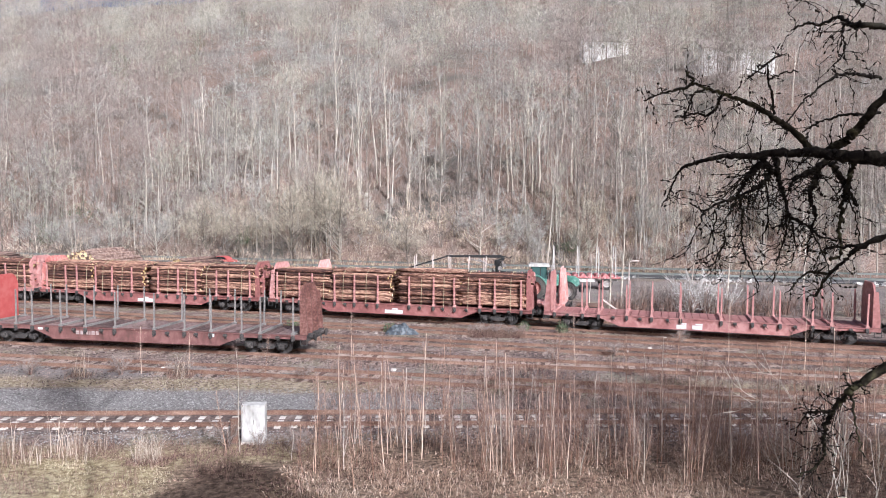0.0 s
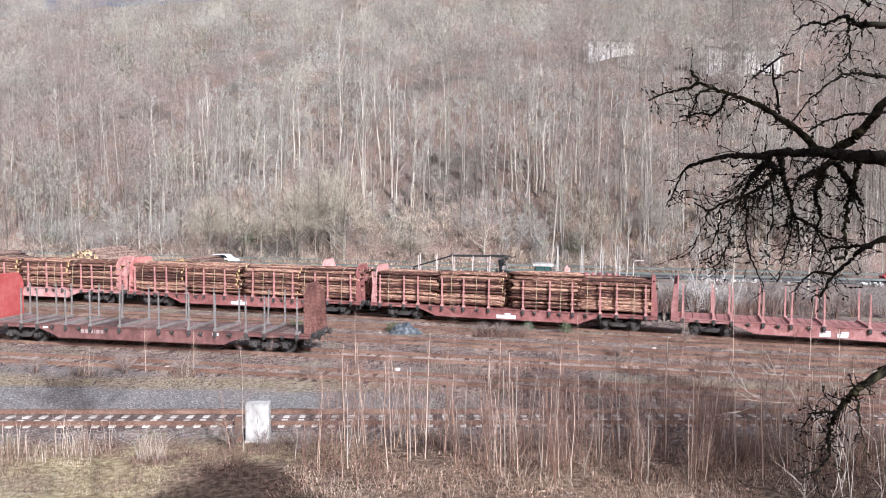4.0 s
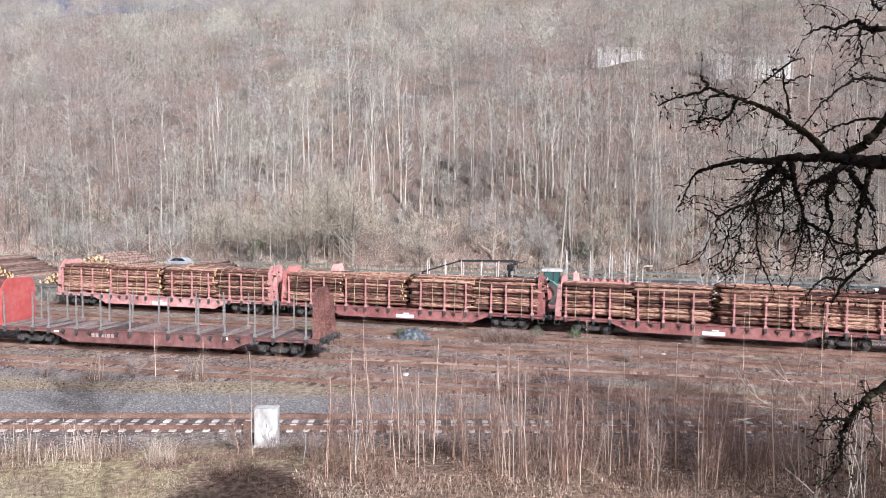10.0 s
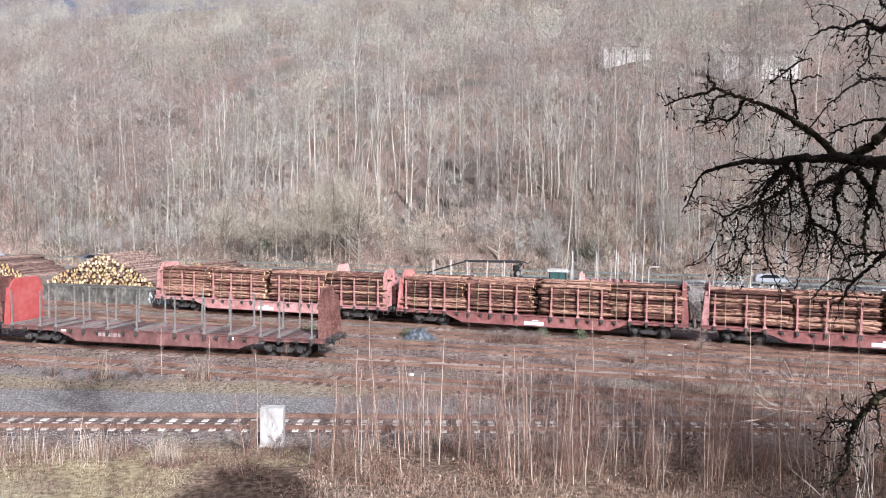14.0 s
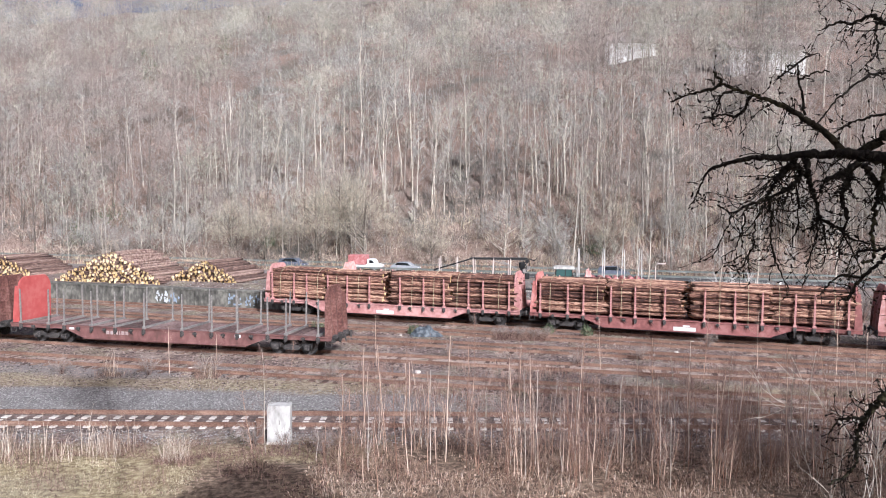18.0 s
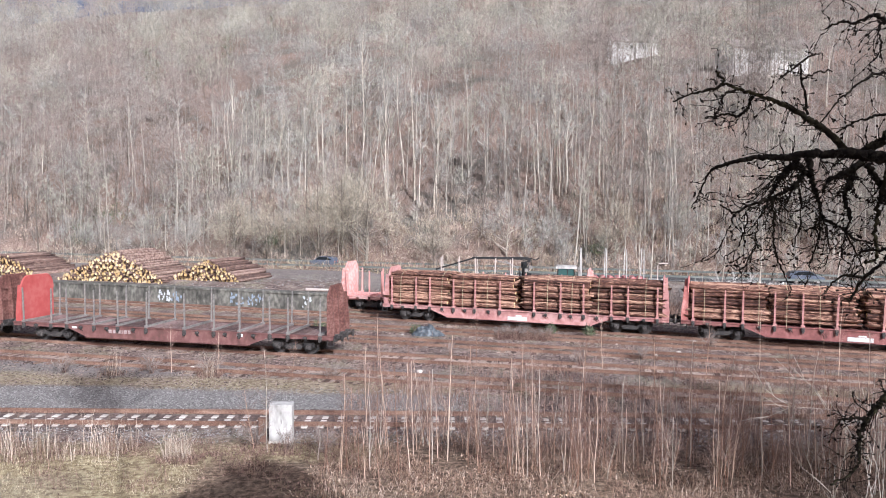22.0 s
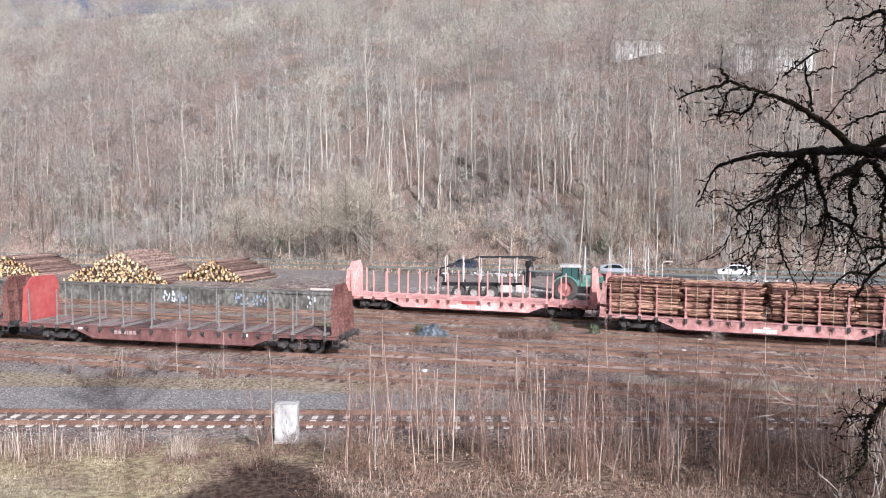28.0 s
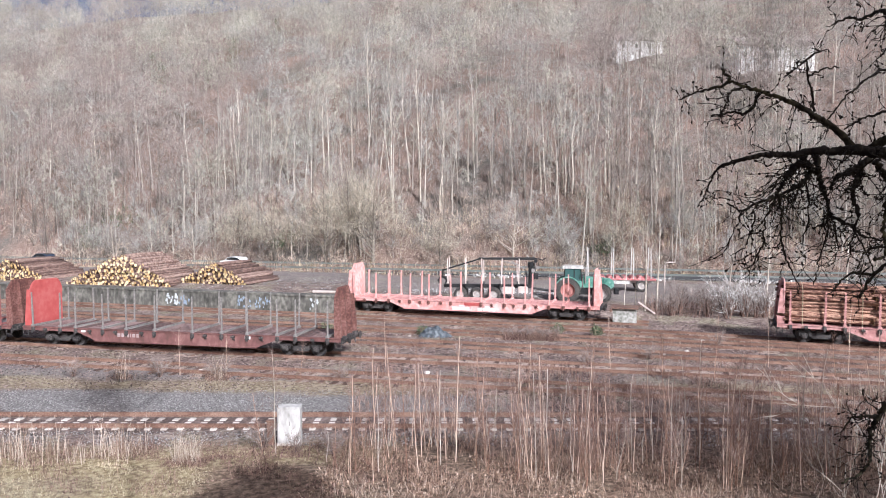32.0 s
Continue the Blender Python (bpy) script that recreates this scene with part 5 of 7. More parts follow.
def house(x, y, turn, L, W, H, label):
    root = empty("house", pose(x, y, float(land(x, y)) - 2.6, 0, 0, turn), label=label, category="house", group="white houses on the hill")
    part("wall", Geo().slab([(-W / 2, 0), (W / 2, 0), (W / 2, H), (0, H + W * 0.34), (-W / 2, H)], -L / 2, L / 2, "x"), M_RENDERED, root)
    for s in (-1, 1):
        g = Geo().slab([(s * (W / 2 + 0.5), H - 0.25), (0, H + W * 0.34 + 0.1), (0, H + W * 0.34 + 0.35), (s * (W / 2 + 0.55), H + 0.02)], -L / 2 - 0.5, L / 2 + 0.5, "x")
        part("roof", g, M_ROOF, root)
    part("chimney", Geo().box((L * 0.2, 0, H + W * 0.34 + 0.5), (0.6, 0.6, 1.4), ch=0.03), M_ROOF, root)
    for k in range(int(L / 3.4)):
        for z in (4.3,):
            if z < H - 0.5:
                w = part("window", Geo().box((-L / 2 + 1.6 + 3.4 * k, -W / 2 - 0.01, z), (0.9, 0.08, 1.0)), M_WHITE, root)
                part("pane", Geo().box((-L / 2 + 1.6 + 3.4 * k, -W / 2 - 0.06, z), (0.74, 0.03, 0.84)), M_GLASS, w)
    return root


house(69.8, 164.5, 10, 6.5, 7.5, 6.6, "white rendered house among bare trees on the hill")
house(78.6, 161.5, -8, 9.5, 8.0, 6.4, "white rendered house among bare trees on the hill")
house(52.0, 189.0, 0, 12.0, 6.0, 5.6, "small white house high on the wooded hill")


# ---- small things of the yard ----
M_BLOCK = material("mossy grey concrete", [(0.15, 0.155, 0.13), (0.30, 0.295, 0.265), (0.48, 0.47, 0.44)], 0.9, grain=6, blotch=1.6)


def buffer_stop():
    m = line_pose(*BACK, 21.75, z=-0.08)
    root = empty("buffer_stop", m, label="pale weathered concrete block at the track's end", category="buffer stop")
    part("block", Geo().slab([(-0.75, -0.2), (0.9, -0.2), (0.87, 1.0), (0.75, 1.06), (-0.6, 1.06), (-0.75, 0.95)], -0.6, 0.7, "y"), M_BLOCK, root)
    part("beam", Geo().box((-0.86, 0, 1.0), (0.16, 2.3, 0.28), ch=0.02), M_SLEEPER, root)
    part("top_slab", Geo().box((0.1, 0.0, 1.12), (1.9, 1.6, 0.11), ch=0.03), M_SLEEPER, root, "dark weathered timber cap")


buffer_stop()


def lamp_post():
    p = on_land(18.6, 58.2)
    root = empty("lamp_post", Matrix.Translation(p), label="thin pale steel lamp post beside the yard", category="lamp post")
    part("pole", Geo().tube([(0, 0, -0.1), (0, 0, 3.6), (0.08, 0, 3.75), (0.3, 0, 3.8)], [0.06, 0.045, 0.04, 0.035], 8), M_PALEPOST, root)
    part("lamp_head", Geo().box((0.55, 0, 3.8), (0.6, 0.2, 0.1), ch=0.03), M_PALEPOST, root)


lamp_post()


def cabinet():
    # The grey blotches of its white paint in the shade of twigs.
    root = empty("switch_cabinet", pose(-5.34, 23.9, float(land(-5.34, 23.9)) - 0.03, 0, 0, 3), label="white trackside switch cabinet with branch shade in its blotchy grey", category="switch cabinet")
    part("body", Geo().box((0, 0, 0.71), (0.79, 0.46, 1.26), ch=0.015), M_WHITE, root)
    part("plinth", Geo().box((0, 0, 0.04), (0.82, 0.5, 0.16), ch=0.01), M_CONC, root)
    part("lid", Geo().box((0, 0, 1.358), (0.82, 0.49, 0.04), ch=0.02), M_WHITE, root)
    for x in (-0.205, 0.205):
        d = part("door", Geo().box((x * 0.94, -0.237, 0.71), (0.37, 0.02, 1.18), ch=0.004), M_WHITE, root)
        g = Geo()
        for k in range(5):
            g.box((x, -0.25, 1.08 + 0.035 * k), (0.24, 0.012, 0.014))
        part("louvre", g, M_WHITE, d)
    part("handle", Geo().box((0.03, -0.255, 0.8), (0.02, 0.025, 0.14), ch=0.004), M_STEEL, root)
    post = empty("cable_post", pose(-5.98, 23.8, float(land(-5.98, 23.8)) - 0.03), label="short brown rusted cable post beside the cabinet", category="post")
    part("shaft", Geo().box((0, 0, 0.4), (0.26, 0.2, 0.86), ch=0.02), M_RUST, post)
    part("cap", Geo().box((0, 0, 0.85), (0.3, 0.24, 0.05), ch=0.01), M_RUST, post)


cabinet()


def tarp_heap():
    p = on_land(-0.5, 45.4)
    root = new("tarpaulin")
    n, rng = 26, random.Random(8)
    vs, fs = [], []
    for i in range(n):
        for j in range(n):
            x, y = (i / (n - 1) - 0.5) * 3.0, (j / (n - 1) - 0.5) * 1.8
            h = 0.75 * math.exp(-(x / 0.95) ** 2 - (y / 0.65) ** 2) + 0.22 * math.exp(-((x + 0.9) / 0.4) ** 2 - (y / 0.5) ** 2)
            h += 0.13 * noise.noise(Vector((x * 2.2, y * 2.2, 0))) + 0.07 * noise.noise(Vector((x * 6, y * 6, 3)))
            edge = min(1, (1.5 - abs(x)) * 4, (0.9 - abs(y)) * 5)
            vs.append((x, y, max(0.0, h) * max(0, edge) - 0.02))
    for i in range(n - 1):
        for j in range(n - 1):
            a = i * n + j
            fs.append((a, a + 1, a + n + 1, a + n))
    g = Geo().add(vs, fs)
    bpy.data.objects.remove(root)
    ob = new("tarpaulin", g.mesh("tarpaulin", M_TARP))
    ob.matrix_world = Matrix.Translation(p) @ Matrix.Diagonal((0.78, 0.8, 0.9, 1))
    tagged(ob, "crumpled blue grey tarpaulin heap between the tracks", "tarpaulin")


tarp_heap()
for px, py, s in ((-0.8, 34.6, 0.3), (14.2, 40.2, 0.24), (-2.2, 45.2, 0.22), (9.5, 47.3, 0.26), (-12.4, 35.2, 0.2), (12.6, 39.3, 0.2), (11.2, 42.6, 0.18), (16.4, 43.6, 0.22)):
    rng = random.Random(px)
    g = Geo().box((0, 0, s * 0.2), (s * 0.9, s * 0.7, s * 0.4), rng.uniform(0, 3), ch=s * 0.12)
    ob = new("white_stone", g.mesh("white_stone", M_CONC))
    ob.matrix_world = Matrix.Translation(on_land(px, py))
    tagged(ob, "pale stone lying among the tracks", "stone", "stones among the tracks")
loose = new("loose_log", Geo().tube([(-1.45, 0.45, 0.13), (0, 0, 0.15), (1.45, -0.45, 0.13)], [0.13, 0.12, 0.11], 9, 0, True, 1).mesh("loose_log", [M_PALEPOST, M_CUT]))
loose.matrix_world = Matrix.Translation(on_land(-9.7, 58.9))
tagged(loose, "single peeled log lying on the loading platform", "log")
pole = new("leaning_pole", Geo().tube([(0, 0, 0), (1.2, -0.3, -0.85)], [0.07, 0.06], 8).mesh("leaning_pole", M_PALEPOST))
pole.matrix_world = Matrix.Translation(on_land(15.0, 53.2) + Vector((0, 0, 0.8)))
tagged(pole, "pale pole lying on the bank by the yard", "pole")


# ---- plants ----
def only_used(v, f):
    used, back = np.unique(f, return_inverse=True)
    return v[used], back.reshape(-1, 3)


def plant_mesh(name, data, mats):
    v, f, k = data
    return [tri_mesh(name, *only_used(v, f[k == 0]), mats[:1]), tri_mesh(name, *only_used(v, f[k > 0]), mats[::-1], (k[k > 0] == 2).astype(np.int32))]


def tree_thing(name, meshes, m, label, category="tree", group="", parts=("trunk", "crown")):
    root = empty(name, m, label=label, category=category, group=group)
    for n, me in zip(parts, meshes):
        ob = part(n, me, None, root)
        if n == "stem_clump":
            tagged(ob, kind="stuff")
    return root


def birches():
    sets = [plant_mesh("birch", tree_template(500 + i, 19, 0.15, lean=0.03, first=0.45, branches=16, twigs=420, spread=0.2, up=1.1, twig_w=0.035, trunk_n=7), [M_BIRCH, M_TWIG]) for i in range(4)]
    spots = [(-0.6, 123.8, 1.0), (28.5, 119.8, 0.95), (-43.1, 144.2, 0.9), (-40.9, 144.5, 1.0), (-41.7, 142.8, 0.95), (-39.4, 143.5, 1.0), (-6.4, 134.0, 1.15), (-14.9, 137.2, 1.1), (31.4, 118.8, 0.9),
             (36.3, 119.0, 0.95), (21.3, 121.8, 0.95), (18.2, 123.8, 1.0), (40.5, 120.0, 0.9), (9.0, 129.5, 0.85), (-86.0, 152.8, 0.95), (-76.3, 154.0, 1.0), (-64.0, 148.5, 0.9), (-48.7, 131.0, 0.8), (24.5, 124.0, 1.0),
             (2.5, 127.0, 0.9), (-3.3, 126.0, 0.8), (33.8, 122.5, 0.95), (14.5, 126.5, 0.9), (44.5, 121.5, 1.0), (-9.8, 131.5, 0.9), (-22.5, 139.0, 1.0), (-30.0, 141.0, 0.9), (-53.0, 146.0, 1.0), (6.0, 133.5, 1.05), (27.0, 126.0, 1.0), (-37.0, 141.0, 0.85), (-35.5, 143.0, 0.95), (-31.0, 139.5, 0.8), (-28.0, 142.0, 0.9), (-26.5, 140.0, 0.8), (-20.0, 138.0, 0.9), (-18.5, 141.0, 1.0), (-12.5, 135.0, 0.85), (-47.0, 146.0, 0.85), (-50.0, 143.0, 0.8), (-38.2, 145.5, 0.9), (-44.8, 143.5, 0.75)]
    rng = random.Random(3)
    for x, y, s in spots:
        m = Matrix.Translation(on_land(x, y) - Vector((0, 0, 0.15))) @ pose(0, 0, 0, rng.uniform(-2.5, 2.5), rng.uniform(-2.5, 2.5), rng.uniform(0, 360)) @ Matrix.Diagonal((s, s, s, 1))
        tree_thing("birch_tree", rng.choice(sets), m, "tall bare birch with a pale trunk on the hillside", group="birches on the hillside")
    forked = [plant_mesh("forked_birch", tree_template(560 + i, 24, 0.2, lean=0.03, first=0.5, branches=12, twigs=320, spread=0.4, up=2.4, twig_w=0.04, trunk_n=7, wob=0.025, limb_k=0.75), [M_BIRCH, M_TWIG]) for i in range(3)]
    for k, (x, y, h) in enumerate(((-9.0, 126.0, 26), (-4.2, 128.5, 29), (-0.1, 124.0, 21), (-16.3, 153.3, 27), (-42.2, 144.5, 22), (-33.5, 142.1, 19), (-25.1, 146.2, 17), (28.6, 123.2, 14), (22.4, 121.8, 13),
                                   (17.3, 123.9, 13), (12.3, 125.4, 15), (34.7, 113.9, 18), (20.9, 122.7, 21), (77.8, 140.1, 16), (74.3, 141.1, 14))):
        m = Matrix.Translation(on_land(x, y) - Vector((0, 0, 0.2))) @ pose(0, 0, 0, rng.uniform(-2, 2), rng.uniform(-3, 2), rng.uniform(0, 360)) @ Matrix.Diagonal((1, 1, h / 24, 1))
        tree_thing("birch_tree", forked[k % 3], m, "tall white birch with forked bare crown on the hillside", group="birches on the hillside")
    thin = [plant_mesh("young_birch", tree_template(520 + i, 7.5, 0.075, lean=0.05, first=0.4, branches=12, twigs=130, spread=0.22, up=1.1, twig_w=0.016, trunk_n=6, twig_len=(0.3, 0.9)), [M_BIRCH, M_TWIG]) for i in range(3)]
    for x, y, s, k in ((16.1, 55.2, 1.0, 0), (17.6, 57.0, 1.05, 1), (14.8, 56.5, 0.55, 2), (15.6, 56.2, 0.45, 0), (24.8, 60.0, 0.9, 2), (29.0, 62.0, 1.0, 1), (37.5, 64.5, 1.1, 0)):
        tree_thing("young_birch", thin[k], Matrix.Translation(on_land(x, y)) @ pose(0, 0, 0, 0, 0, 70 * k) @ Matrix.Diagonal((s, s, s, 1)), "slender white-stemmed young birch beside the yard", group="young birches by the yard")


birches()
M_WILLOW = material("pale willow twigs", [(0.22, 0.185, 0.138), (0.40, 0.348, 0.268), (0.57, 0.515, 0.41)], 0.9, grain=2, blotch=0.2, island=0.4, bump=0)


M_WILLOW_BARK = material("grey willow bark", [(0.09, 0.076, 0.062), (0.20, 0.172, 0.14), (0.33, 0.29, 0.24)], 0.95, grain=3, blotch=0.3, bump=0.3)


def foot_trees():
    """Broad bare trees and scrub at the foot of the hill."""
    willow = [plant_mesh("willow", crown_template(540 + i, 13, 1, twigs=3600, w=0.04, r=5.4, base=0.3, limbs=26), [M_WILLOW_BARK, M_WILLOW]) for i in range(2)]
    ash = [plant_mesh("grey_tree", crown_template(550 + i, 10, 1, twigs=2000, w=0.032, r=4.2, base=0.16, limbs=24), [M_BIRCH, M_TWIG]) for i in range(2)]
    for x, y, s, k in ((-19.6, 115.5, 1.0, 0), (-11.6, 114.0, 1.15, 1), (-16.0, 118.5, 1.1, 1), (-28.5, 117.5, 0.8, 1), (-35.0, 120.0, 0.85, 0), (-0.5, 111.5, 0.62, 0), (27.5, 107.0, 0.75, 0)):
        tree_thing("willow_tree", willow[k], Matrix.Translation(on_land(x, y)) @ pose(0, 0, 0, 0, 0, 40 * x) @ Matrix.Diagonal((s, s, s, 1)), "broad bare willow with pale straw twigs", group="willows at the hill's foot")
    for x, y, s, k in ((11.2, 111.0, 1.1, 0), (-43.0, 120.0, 0.8, 1), (-52.0, 124.0, 0.75, 0), (-58.0, 122.0, 0.8, 1), (-66.0, 126.0, 0.8, 0), (18.5, 109.5, 0.7, 1), (38.0, 106.0, 0.8, 0), (46.0, 104.0, 0.8, 1), (56.0, 103.0, 0.8, 0)):
        tree_thing("grey_tree", ash[k], Matrix.Translation(on_land(x, y)) @ pose(0, 0, 0, 0, 0, 50 * x) @ Matrix.Diagonal((s, s, s, 1)), "small bare tree with pale grey branches", group="small trees by the road")


foot_trees()


def yard_bushes():
    """Dark thicket beside the yard and weeds between the tracks."""
    kinds = [plant_mesh("bush", shrub_template(640 + i, 2.4, 1.5, stems=26, twigs=520, w=0.022), [M_BRAMBLE, M_TWIG_ROSE]) for i in range(3)]
    seed = plant_mesh("seed_bush", shrub_template(650, 3.0, 1.5, stems=22, twigs=420, w=0.02), [M_BRAMBLE, M_PALESEED])
    rng = random.Random(12)
    for x, y, s in ((17.6, 53.4, 0.8), (18.6, 55.0, 1.0), (20.2, 53.0, 0.9), (21.0, 54.6, 1.2), (23.8, 52.6, 0.95), (25.5, 54.2, 1.2), (27.5, 52.0, 1.0), (29.5, 53.0, 1.2), (31.8, 51.0, 1.0), (34.0, 52.0, 1.2), (36.5, 50.5, 1.1), (19.5, 56.5, 1.1), (24.0, 57.0, 1.2), (29.0, 56.5, 1.3), (34.0, 55.5, 1.3)):
        tree_thing("bush", rng.choice(kinds), Matrix.Translation(on_land(x, y)) @ pose(0, 0, 0, 0, 0, rng.uniform(0, 360)) @ Matrix.Diagonal((s, s, s, 1)), "dark bare bush at the edge of the yard", "bush", "bushes by the yard", ("stem_clump", "crown"))
    for x, y, s in ((21.4, 52.0, 1.2), (23.0, 52.8, 1.25), (24.4, 52.4, 0.95)):
        tree_thing("seed_bush", seed, Matrix.Translation(on_land(x, y)) @ Matrix.Diagonal((s, s, s, 1)), "bush covered in pale fluffy seed heads", "bush", "bushes by the yard", ("stem_clump", "crown"))
    for k, (x, y, s) in enumerate(((4.6, 44.4, 0.4), (5.6, 44.2, 0.45), (6.4, 44.1, 0.38), (7.2, 44.5, 0.36), (4.0, 44.8, 0.3), (-10.9, 33.4, 0.5), (-13.9, 33.8, 0.45), (-18.2, 33.9, 0.4), (0.8, 38.2, 0.4), (7.6, 36.4, 0.4), (11.5, 38.0, 0.4), (-5.0, 33.0, 0.4), (16.5, 41.5, 0.45), (-4.95, 22.9, 0.34), (-6.1, 23.2, 0.42), (-3.6, 22.6, 0.4))):
        tree_thing("weed_bush", kinds[k % 3], Matrix.Translation(on_land(x, y)) @ pose(0, 0, 0, 0, 0, 77 * k) @ Matrix.Diagonal((s, s, s, 1)), "low brown weed bush between the tracks", "bush", "weeds between the tracks", ("stem_clump", "crown"))


M_PALESEED = material("pale seed fluff", [(0.34, 0.31, 0.28), (0.55, 0.53, 0.50), (0.72, 0.70, 0.67)], 0.95, grain=3, island=0.6, bump=0)
yard_bushes()


def tufts(name, mats, label, category, regions, seed):
    """Thin blades and stems on the ground: regions of (count, x range, y range, height range, width, lean, material, keep)."""
    rng = np.random.default_rng(seed)
    V, F, K, k = [], [], [], 0
    for count, xr, yr, hr, width, lean, mi, keep in regions:
        x, y = rng.uniform(*xr, count), rng.uniform(*yr, count)
        ok = keep(x, y, rng)
        x, y = x[ok], y[ok]
        n = len(x)
        z = land(x, y) - 0.03
        h = rng.uniform(*hr, n) * rng.uniform(0.5, 1, n)
        a = rng.uniform(0, 6.28, n)
        ln = np.abs(rng.normal(0, lean, n)) * h
        b = rng.uniform(0, 6.28, n)
        sx, sy = np.cos(b) * width / 2, np.sin(b) * width / 2
        p = np.stack([x, y, z], 1)
        mid = p + np.stack([np.cos(a) * ln * 0.35, np.sin(a) * ln * 0.35, h * 0.6], 1)
        tip = p + np.stack([np.cos(a) * ln, np.sin(a) * ln, h], 1)
        s = np.stack([sx, sy, 0 * sx], 1)
        v = np.stack([p - s, p + s, mid + s * 0.7, mid - s * 0.7, tip], 1).reshape(-1, 3)
        i = np.arange(n) * 5 + k
        f = np.concatenate([np.stack([i, i + 1, i + 2], 1), np.stack([i, i + 2, i + 3], 1), np.stack([i + 3, i + 2, i + 4], 1)])
        V.append(v)
        F.append(f)
        K.append(np.full(len(f), mi))
        k += 5 * n
    me = tri_mesh(name, np.concatenate(V), np.concatenate(F), mats, np.concatenate(K))
    return tagged(new(name, me), label, category, kind="stuff")


def clumpy(scale, cut, seed):
    def keep(x, y, rng):
        v = np.sin(x * scale + seed) * np.sin(y * scale * 1.3 + 2 * seed) + 0.6 * np.sin(x * scale * 2.3 + y * scale * 1.7 + seed) + rng.normal(0, 0.35, len(x))
        return v > cut
    return keep


M_REED = material("bleached reed stem", [(0.26, 0.185, 0.13), (0.45, 0.355, 0.275), (0.64, 0.55, 0.455)], 0.85, grain=3, blotch=0.3, island=0.7, bump=0)
M_LEAF = material("dry fallen leaf", [(0.20, 0.11, 0.068), (0.48, 0.315, 0.205), (0.74, 0.58, 0.44)], 0.85, grain=3, blotch=0.3, island=0.7, bump=0)
every = lambda x, y, rng: np.ones(len(x), bool)
M_WEED = material("olive-grey dead weeds", [(0.12, 0.095, 0.062), (0.28, 0.235, 0.16), (0.46, 0.40, 0.295)], 0.9, grain=3, blotch=0.2, island=0.6, bump=0)
tufts("dry_grass", [M_STRAW, M_STRAW_PALE, M_WEED], "pale dry winter grass along the bank", "grass", [
    (28000, (-17, -7.0), (17.0, 22.8), (0.03, 0.15), 0.011, 1.1, 1, clumpy(1.1, -0.3, 1)),
    (3500, (-7.4, -2), (17.0, 22.8), (0.03, 0.15), 0.011, 1.1, 1, clumpy(1.1, 0.2, 1)),
    (5000, (-4, 14), (17.5, 20.2), (0.1, 0.4), 0.012, 0.9, 0, clumpy(1.3, 0.2, 16)),
    (4500, (-2, 16), (17.0, 22.0), (0.08, 0.32), 0.013, 0.8, 0, clumpy(0.9, 0.4, 2)),
    (6500, (-26, 14), (31.2, 34.2), (0.06, 0.3), 0.014, 0.7, 2, clumpy(0.8, 0.2, 3)),
    (2500, (-26, 14), (33.2, 36.0), (0.06, 0.3), 0.014, 0.7, 2, clumpy(0.6, 0.4, 33)),
    (7000, (-26, 12), (36.0, 47.0), (0.06, 0.25), 0.014, 0.6, 0, clumpy(0.5, 0.6, 4)),
    (6000, (8, 24), (41.0, 46.0), (0.06, 0.25), 0.014, 0.6, 0, clumpy(0.5, 0.3, 5)),
    (9000, (-60, 60), (99, 112), (0.3, 0.9), 0.05, 0.5, 1, every),
    (9000, (-75, 60), (104, 122), (0.5, 2.2), 0.045, 0.6, 1, clumpy(0.25, -0.3, 17))], 61)
tufts("undergrowth", [M_BRAMBLE, M_SCRUB, M_TWIG_ROSE], "brown undergrowth and fallen twigs on the slope", "undergrowth", [
    (9000, (-115, 75), (106, 165), (0.4, 1.8), 0.06, 0.8, 0, every),
    (12000, (-115, 75), (106, 165), (0.4, 2.2), 0.06, 0.8, 1, clumpy(0.12, -0.2, 14)),
    (8000, (-115, 75), (106, 165), (0.4, 2.0), 0.06, 0.9, 2, clumpy(0.1, -0.2, 15))], 64)
M_DEADSTEM = material("golden brown dead stems", [(0.11, 0.06, 0.045), (0.265, 0.16, 0.115), (0.48, 0.34, 0.25)], 0.9, grain=3, blotch=0.2, island=0.6, bump=0)
